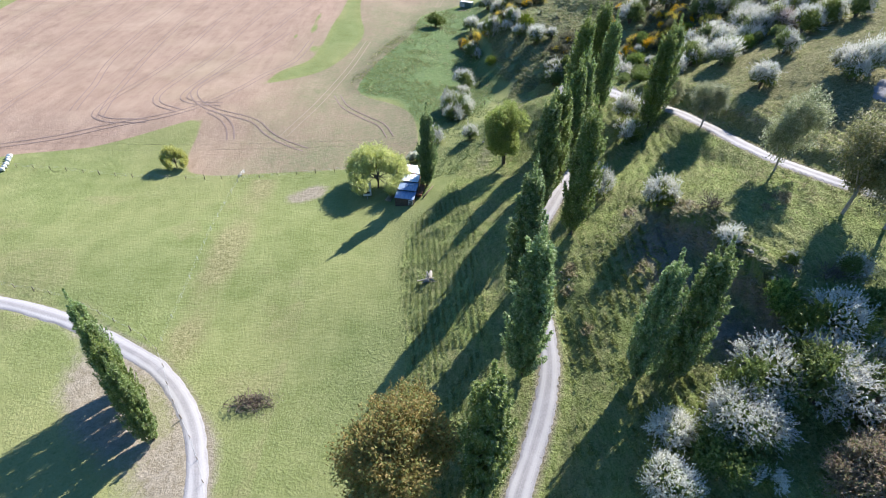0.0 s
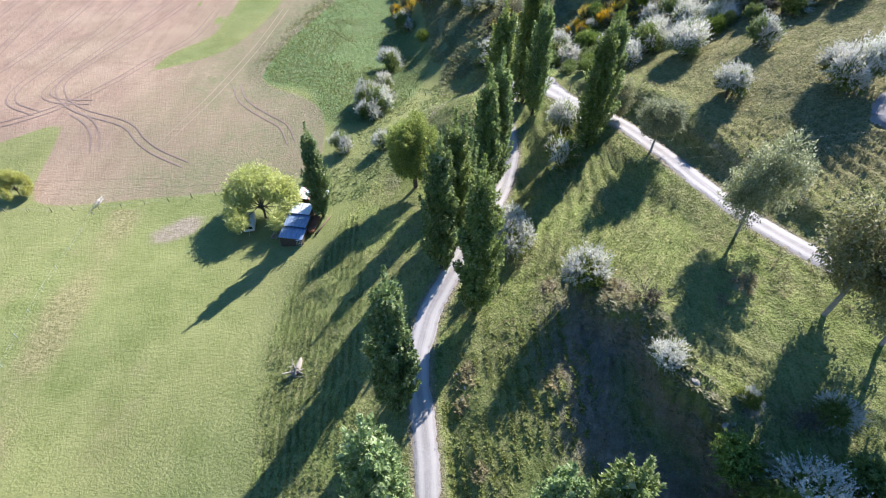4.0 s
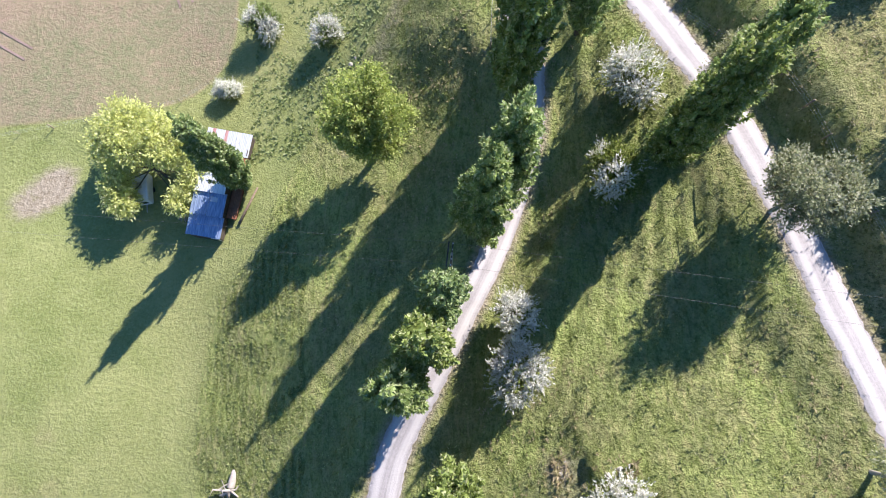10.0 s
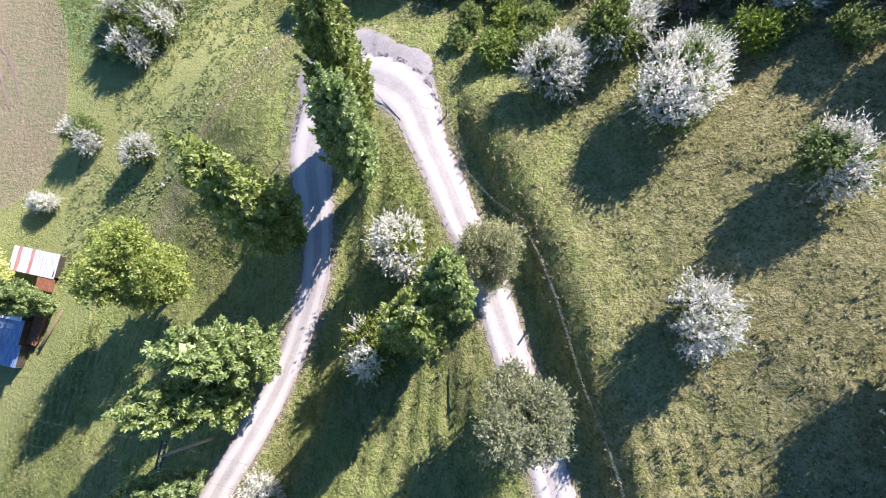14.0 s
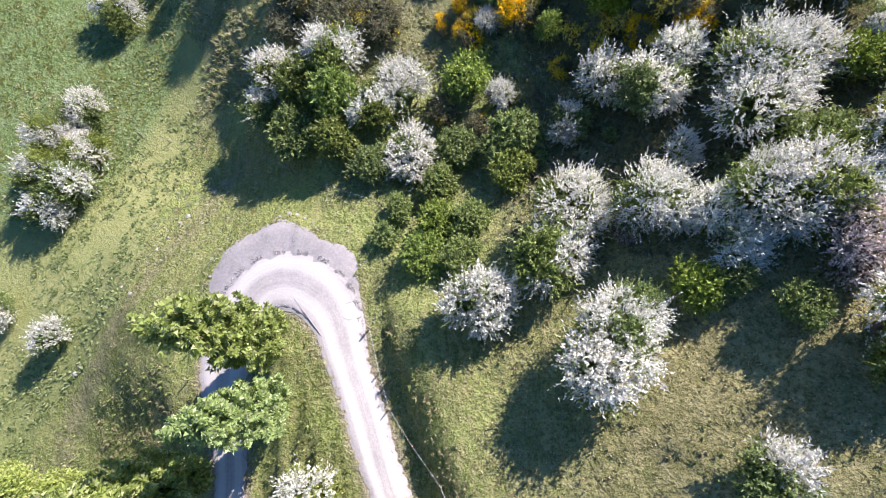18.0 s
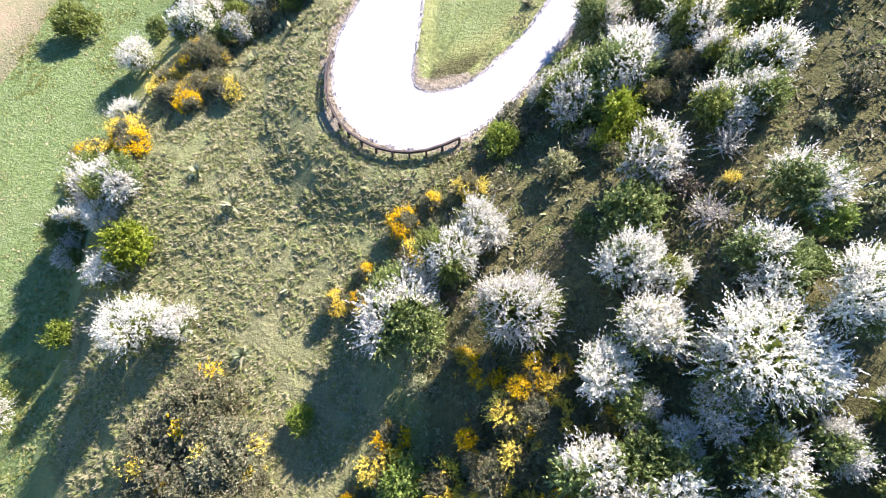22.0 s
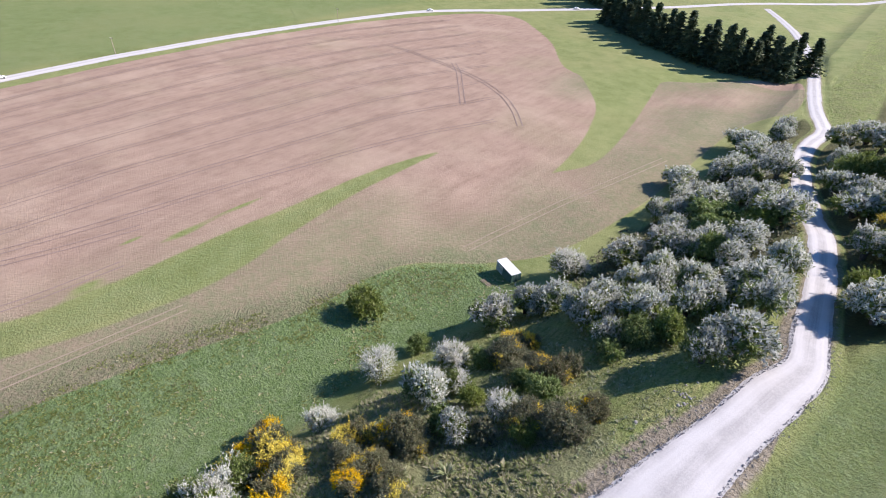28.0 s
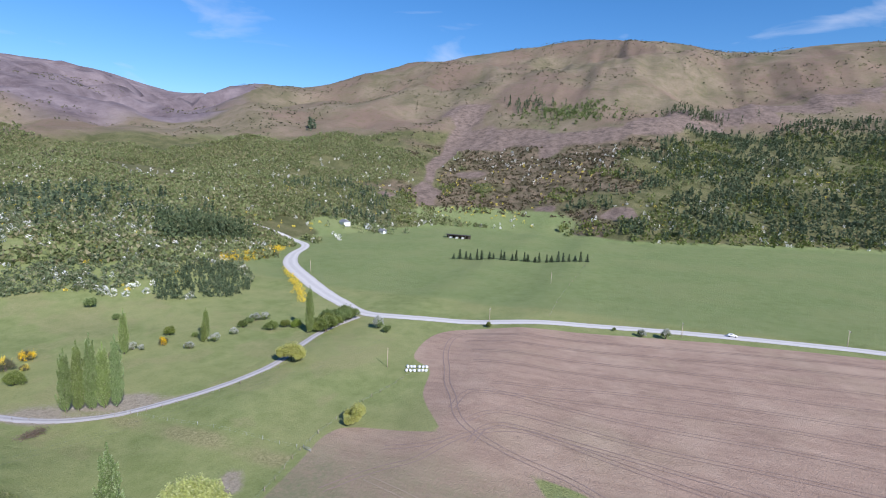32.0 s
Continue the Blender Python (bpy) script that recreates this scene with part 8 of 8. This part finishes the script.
hummocks = ((21.1, 63.9), (20.6, 62.6), (19.9, 59.4), (21.4, 51.9), (31.6, 72.7), (30.2, 59.7), (38, 68.2), (50.2, 64.9), (50.8, 65.6), (47.4, 63.4), (36.6, 72.6), (37.2, 66.4), (38.6, 64.8))
x, y = (np.repeat([q[k] for q in hummocks], 26) + rng.normal(size=26 * len(hummocks)) * 0.55 for k in (0, 1))
stuff("dead_tufts", scatter_mesh("dead_tufts", x, y, height(x, y) - 0.03, rng.uniform(0.25, 0.6, len(x)), rng.uniform(0.5, 1.0, len(x)), 10, TUFT, 43, 0.6, 0.5), "straw-coloured dead tussock hummocks on the slope", "grass")


def ledge(x, y):
    """More growth along the stock treads than between them."""
    return tread_at(x, y, raw_height(x, y)) > rng.uniform(-0.7, 1.0, len(x))


x, y, z = sample(22000, 52, 94, 64, 138, lambda x, y: hill_only(x, y) & ledge(x, y) & (fractal(x, y, 3, 2, 67) > -0.2))
kind_at = fractal(x, y, 14, 3, 69) + rng.uniform(-0.25, 0.25, len(x))
for key, mat_of, q, label in (("hill_tussock", TUFT, kind_at > -0.14, "straw-coloured tussock in lines along the hillside"), ("hill_grass", TUFT_GREEN, kind_at <= -0.14, "green grass clumps between the tussock on the hillside")):
    stuff(key, clump_mesh(key, x[q], y[q], z[q] - 0.06, rng.uniform(0.1, 0.26, q.sum()), rng.uniform(0.35, 0.8, q.sum()), 9, mat_of, 38, False, 0.5), label, "grass")
x, y, z = sample(17000, 13, 52, 26, 118, lambda x, y: hill_only(x, y) & ledge(x, y) & (fractal(x, y, 3, 2, 70) > -0.12))
kind_at = fractal(x, y, 10, 3, 71) + rng.uniform(-0.25, 0.25, len(x))
for key, mat_of, q, label in (("slope_tussock", TUSSOCK_BLADE, kind_at > 0.14, "pale tussock clumps on the steep grass slope"), ("slope_grass", TUFT_GREEN, kind_at <= 0.14, "green grass clumps in lines on the steep slope")):
    stuff(key, clump_mesh(key, x[q], y[q], z[q] - 0.06, rng.uniform(0.08, 0.22, q.sum()), rng.uniform(0.3, 0.65, q.sum()), 8, mat_of, 40, False, 0.5), label, "grass")
x, y, z = sample(9000, -16, 30, 108, 172, lambda x, y: (rough_zone(x, y) < 0.6) & (x > np.interp(y, [108, 125, 140, 170], [-4, -3, 0, 8])) & (inside(PLOUGHED, x, y) < -1) & (fractal(x, y, 6, 3, 64) > -0.05))
stuff("pasture_tufts", scatter_mesh("pasture_tufts", x, y, z - 0.03, rng.uniform(0.2, 0.45, len(x)), rng.uniform(0.35, 0.8, len(x)), 6, TUFT_GREEN, 36, 0.75), "small dark green grass tufts on the lower pasture", "grass")


x, y, z = sample(2200, 58, 116, 130, 300, lambda x, y: ~((x < 62 + 0.62 * (y - 196)) & (y > 198) & (y < 266)) & (fractal(x, y, 12, 3, 45) > -0.15) & ((x > 64) | (rng.uniform(0, 1, len(x)) < 0.3)))
for key, mat, share, label in (("thicket_brush", HAW_LEAF, 0, "low green brush filling the thicket"), ("thicket_twigs", DRY_TWIG, 1, "bare brown twigs between the hawthorns"), ("thicket_gorse", GORSE_LEAF, 2, "low dark gorse brush in the thicket")):
    q = slice(share, None, 3)
    stuff(key, clump_mesh(key, x[q], y[q], z[q] - 0.1, rng.uniform(0.7, 1.9, len(x[q])), rng.uniform(1.2, 2.8, len(x[q])), 60, mat, 50 + share, False, 0.18), label, "undergrowth")


def polar(n, lo, hi, near, far):
    phi, r = np.radians(rng.uniform(lo, hi, n)), np.sqrt(rng.uniform(near**2, far**2, n))
    x, y = 57 - r * np.cos(phi), 184 + r * np.sin(phi)
    return x, y, np.degrees(phi), r, r - np.interp(phi, FOOT_PHI, FOOT)


def woods(name, n, lo, hi, near, far, keep, tall, wide, cards, material, taper, seed, label, card=1.0):
    x, y, phi, r, beyond = polar(n, lo, hi, near, far)
    k = keep(x, y, phi, r, beyond)
    x, y = x[k], y[k]
    gap, _ = near_road(x, y, 12.0)
    x, y = x[gap > 5], y[gap > 5]
    z = height(x, y)
    stuff(name, clump_mesh(name, x, y, z - 0.3, rng.uniform(*tall, len(x)), rng.uniform(*wide, len(x)), cards, material, seed, taper, card), label, "woodland")


patch = lambda x, y, size, s: fractal(x, y, size, 3, s)
# the plantation on the north side of the range
far_edge = lambda p: np.interp(p, [-6, 0, 10, 22, 58], [230, 430, 560, 650, 620])
def wild(x, y):
    """Away from the felled ground."""
    return cut_zone(x, y) < 0.3


woods("far_conifers", 17000, -6, 58, 600, 1550, lambda x, y, p, r, b: (b > 10) & (b < far_edge(p) + 120 * patch(x, y, 150, 31)) & (heath_zone(x, y) < 0.5) & wild(x, y) & (patch(x, y, 70, 32) + 0.012 * p > -0.1), (8, 14), (5, 8), 18, CONIFER, True, 7, "dark plantation conifers on the far hillside", 0.85)
woods("far_broadleaf", 17000, -24, 58, 600, 1450, lambda x, y, p, r, b: (b > 0) & (b < far_edge(p) - 40) & ((patch(x, y, 60, 33) > -0.06) | (b < 40)) & ((heath_zone(x, y) < 0.5) | (patch(x, y, 45, 43) > 0.16)) & wild(x, y) & ~((b < 60) & (p < -6) & (np.abs(y - 12) < 95)), (5, 9), (5, 8), 14, FAR_LEAF, False, 8, "mixed green scrub trees on the far hillside", 0.8)
woods("far_heath", 7000, -24, 8, 640, 1200, lambda x, y, p, r, b: (b > 45) & (b < 440) & (heath_zone(x, y) > 0.3) & wild(x, y) & ~((b < 60) & (np.abs(y - 12) < 95)), (1.5, 4), (3, 6), 12, FAR_BRUSH, False, 24, "brown scrub growing back on the felled hillside", 0.8)
woods("far_bright_trees", 5200, -4, 58, 600, 1450, lambda x, y, p, r, b: (b > 0) & (b < far_edge(p) - 80) & (patch(x, y, 55, 46) > 0.08) & wild(x, y), (6, 11), (5, 8), 16, FAR_GREEN, False, 26, "light green broadleaf trees among the conifers", 0.8)
woods("far_hawthorn", 3400, -62, 58, 330, 1200, lambda x, y, p, r, b: (b > -60) & (b < 420) & (patch(x, y, 80, 34) > -0.06) & ~((b < 0) & (p > -30)) & wild(x, y), (3, 6), (3, 5), 14, HAW_BLOOM, False, 9, "white flowering hawthorns scattered on the far hillside", 0.9)
# the scrubby slopes towards the south
homestead = lambda x, y: np.hypot(x + 480, (y + 96) * 0.8) < 48
woods("far_scrub", 36000, -68, -14, 300, 1250, lambda x, y, p, r, b: (b > -90) & (b < np.interp(p, [-66, -45, -30, -18, -5], [850, 640, 600, 430, 260])) & (patch(x, y, 90, 35) > -0.2) & ~((b < 5) & (p > -32)) & ~homestead(x, y) & wild(x, y) & (heath_zone(x, y) < 0.5), (3.5, 7), (4, 6.5), 12, FAR_GREEN, False, 10, "bright green scrub trees on the far hillside", 0.85)
woods("far_dark_trees", 2600, -60, -14, 330, 850, lambda x, y, p, r, b: (b > -20) & (b < 260) & (patch(x, y, 110, 36) > 0.1) & ~((b < 30) & (p > -33)) & ~homestead(x, y) & wild(x, y) & (heath_zone(x, y) < 0.5), (8, 15), (4.5, 6.5), 18, CONIFER, True, 11, "dark conifers among the far scrub", 0.8)
woods("far_gorse", 4000, -62, 40, 300, 1250, lambda x, y, p, r, b: (b > 20) & (b < 300) & ((patch(x, y, 50, 37) > 0.2) | (heath_zone(x, y) > 0.5) & (patch(x, y, 40, 44) > 0.1)) & wild(x, y), (2, 4.5), (2.5, 5), 14, GORSE_BLOOM, False, 12, "yellow gorse on the far hillside", 0.7)
woods("far_brush", 16000, -64, 40, 700, 2350, lambda x, y, p, r, b: (b > 300 + 120 * (p < -30)) & (patch(x, y, 160, 38) > -0.04) & wild(x, y), (1.5, 3.5), (3.5, 7), 6, FAR_BRUSH, False, 13, "dark brush dotting the upper tussock slopes")


def grove(name, n, x, y, dx, dy, tall, wide, material, taper, seed, label, cards=34, card=0.6):
    """A small stand of trees round a place."""
    x, y = x + rng.normal(size=n) * dx, y + rng.normal(size=n) * dy
    stuff(name, clump_mesh(name, x, y, height(x, y) - 0.3, rng.uniform(*tall, n), rng.uniform(*wide, n), cards, material, seed, taper, card), label, "woodland")


grove("high_pines", 34, -1270, -75, 26, 34, (16, 26), (8, 11), CONIFER, True, 14, "small stand of tall dark pines high on the range")
grove("high_pines", 60, -1215, 318, 14, 42, (15, 23), (7, 10), CONIFER, True, 18, "dark line of pines above the felled band")
grove("lone_conifers", 7, -1008, -506, 7, 7, (20, 27), (11, 15), CONIFER, True, 19, "dark clump of conifers on the grassy shoulder")
grove("high_broadleaf", 220, -1205, 40, 34, 55, (6, 11), (7, 10), FAR_LEAF, False, 20, "green wood on the upper slope", 16, 0.8)

grove("far_shelter_trees", 60, -560, 636, 42, 16, (10, 18), (9, 13), FAR_BRUSH, False, 27, "brownish bare-branched shelter trees at the foot of the range", 26, 0.7)
grove("far_shelter_trees", 90, -560, 925, 80, 26, (22, 32), (12, 16), CONIFER, False, 28, "dark shelter trees across the far paddock", 26, 0.7)
grove("far_shelter_trees", 50, -450, 868, 26, 14, (22, 32), (12, 16), CONIFER, False, 29, "dark shelter trees across the far paddock", 26, 0.7)

grove("homestead_trees", 70, -505, -112, 16, 26, (5, 11), (5, 8), FAR_GREEN, False, 31, "green garden trees round the farmhouses", 30, 0.6)
grove("homestead_trees", 16, -522, -128, 9, 14, (12, 18), (6, 8), CONIFER, True, 32, "dark conifers behind the farmhouse", 40, 0.6)
# scrub on the knoll beside the country road
KNOLL = spline([(-72, -88), (-116, -68), (-128, -36), (-150, -14), (-168, -8), (-200, -24), (-222, -48), (-250, -70), (-330, -112), (-335, -270), (-60, -270), (-72, -88)], 6.0)
PINE_BLOCK = spline([(-133, -28), (-166, -6), (-188, -16), (-212, -47), (-196, -58), (-176, -52), (-150, -44), (-133, -28)], 4.0)


def knoll(name, n, shape, keep, tall, wide, cards, material, taper, seed, label, card):
    x, y = rng.uniform(-335, -60, n), rng.uniform(-270, 0, n)
    k = (inside(shape, x, y) > 0) & keep(x, y)
    x, y = x[k], y[k]
    stuff(name, clump_mesh(name, x, y, height(x, y) - 0.2, rng.uniform(*tall, len(x)), rng.uniform(*wide, len(x)), cards, material, seed, taper, card), label, "woodland")


no_block = lambda x, y: inside(PINE_BLOCK, x, y) < 1
knoll("knoll_shrubs", 9000, KNOLL, lambda x, y: no_block(x, y) & (patch(x, y, 40, 40) > -0.22), (2, 4.8), (2.6, 5), 22, FAR_GREEN, False, 21, "green shrubs crowding the knoll beside the road", 0.6)
knoll("knoll_hawthorn", 1500, KNOLL, lambda x, y: no_block(x, y) & (patch(x, y, 25, 41) > 0.05), (2.5, 4.5), (2.5, 4.5), 36, HAW_BLOOM, False, 22, "white hawthorns scattered over the knoll", 0.5)
knoll("knoll_gorse", 1000, KNOLL, lambda x, y: no_block(x, y) & (patch(x, y, 30, 42) > 0.16), (1.2, 2.2), (2, 4), 34, GORSE_BLOOM, False, 23, "yellow gorse scattered over the knoll", 0.5)
knoll("young_pines", 9500, PINE_BLOCK, lambda x, y: x < 0, (3.2, 5.5), (2.4, 3.4), 30, CONIFER, True, 17, "young pine block on the knoll beside the road", 0.6)
u = rng.uniform(0, 1, 150)
x, y = -206 - 112 * u + rng.normal(size=150) * 5, -88 - 34 * u - np.abs(rng.normal(size=150)) * 14
stuff("road_end_pines", clump_mesh("road_end_pines", x, y, height(x, y), rng.uniform(15, 22, 150), rng.uniform(6, 8.5, 150), 60, CONIFER, 16, True, 0.5), "dark stand of conifers above the road bend", "woodland")
u = rng.uniform(0, 1, 420)
x, y = -222 - 104 * u + rng.normal(size=420) * 3.0, -63 - 34 * u + rng.normal(size=420) * 3.0
stuff("roadside_gorse", clump_mesh("roadside_gorse", x, y, height(x, y), rng.uniform(2.2, 4.2, 420), rng.uniform(2.4, 4.0, 420), 50, GORSE_BLOOM, 15, False, 0.25), "yellow gorse on the bank above the country road", "gorse")
u = np.concatenate([rng.uniform(0, 0.5, 50), rng.uniform(0.55, 1, 34)])
x, y = -240 + 66 * u + rng.normal(size=84) * 1.6, -28 + 56 * u**0.9 + rng.normal(size=84) * 1.6
gap, _ = near_road(x, y, 12.0)
x, y = x[gap > 1.5], y[gap > 1.5]
stuff("roadside_gorse", clump_mesh("roadside_gorse", x, y, height(x, y), rng.uniform(1.6, 3.2, len(x)), rng.uniform(2, 3.6, len(x)), 60, GORSE_BLOOM, 25, False, 0.22), "yellow gorse along the verge of the country road", "gorse")

# loose stones along the roads' edges
def spill(name, line, z, n, reach, size, seed, label, keep=lambda x, y: x > -1e9):
    """Small broken stones strewn over a road's edge and the verge beside it."""
    r = np.random.default_rng(seed)
    k = r.integers(1, len(line) - 1, n)
    d = unit(line[k + 1, :2] - line[k - 1, :2])
    side = np.where(r.uniform(0, 1, n) < 0.5, -1, 1)
    w = line[k, 2] / 2 + r.exponential(reach, n) - 0.5
    along = r.uniform(-0.6, 0.6, n)
    x, y = line[k, 0] + d[:, 1] * side * w + d[:, 0] * along, line[k, 1] - d[:, 0] * side * w + d[:, 1] * along
    q = keep(x, y)
    x, y, w, k = x[q], y[q], w[q], k[q]
    foot = np.where(w > line[k, 2] / 2, height(x, y), z[k] + 0.06)
    a = r.uniform(0, 6.28, len(x))
    s_ = size * r.uniform(0.5, 1.6, len(x))
    c = np.stack([x, y, foot - 0.02], 1)
    ring = [c + np.stack([np.cos(a + t) * s_, np.sin(a + t) * s_ * 0.7, 0 * s_], 1) for t in (0, 2.1, 4.2)]
    v = np.stack(ring + [c + np.stack([0 * s_, 0 * s_, s_ * 0.9], 1)], 1).reshape(-1, 3)
    b = np.arange(len(x))[:, None] * 4
    stuff(name, mesh_of(name, v, np.vstack([b + np.array(t) for t in ((0, 1, 3), (1, 2, 3), (2, 0, 3))]), GRAVEL_STONE, False), label, "gravel")


spill("loose_gravel", TRACK[TRACK[:, 1] > 24], GRADES[0][TRACK[:, 1] > 24], 4200, 0.2, 0.045, 1, "loose grey gravel along the edge of the farm track")
spill("loose_gravel", TRACK[TRACK[:, 1] > 119.5], GRADES[0][TRACK[:, 1] > 119.5], 4200, 1.0, 0.06, 2, "broken grey stones strewn round the edge of the turn", lambda x, y: (x - 37)**2 + (y - 122)**2 > 25)
near_bend = (HILL_ROAD[:, 1] > 190) & (HILL_ROAD[:, 1] < 262) & (HILL_ROAD[:, 0] < 98)
spill("loose_gravel", HILL_ROAD[near_bend], GRADES[1][near_bend], 6500, 0.45, 0.08, 3, "loose pale stones along the edge of the hill road")
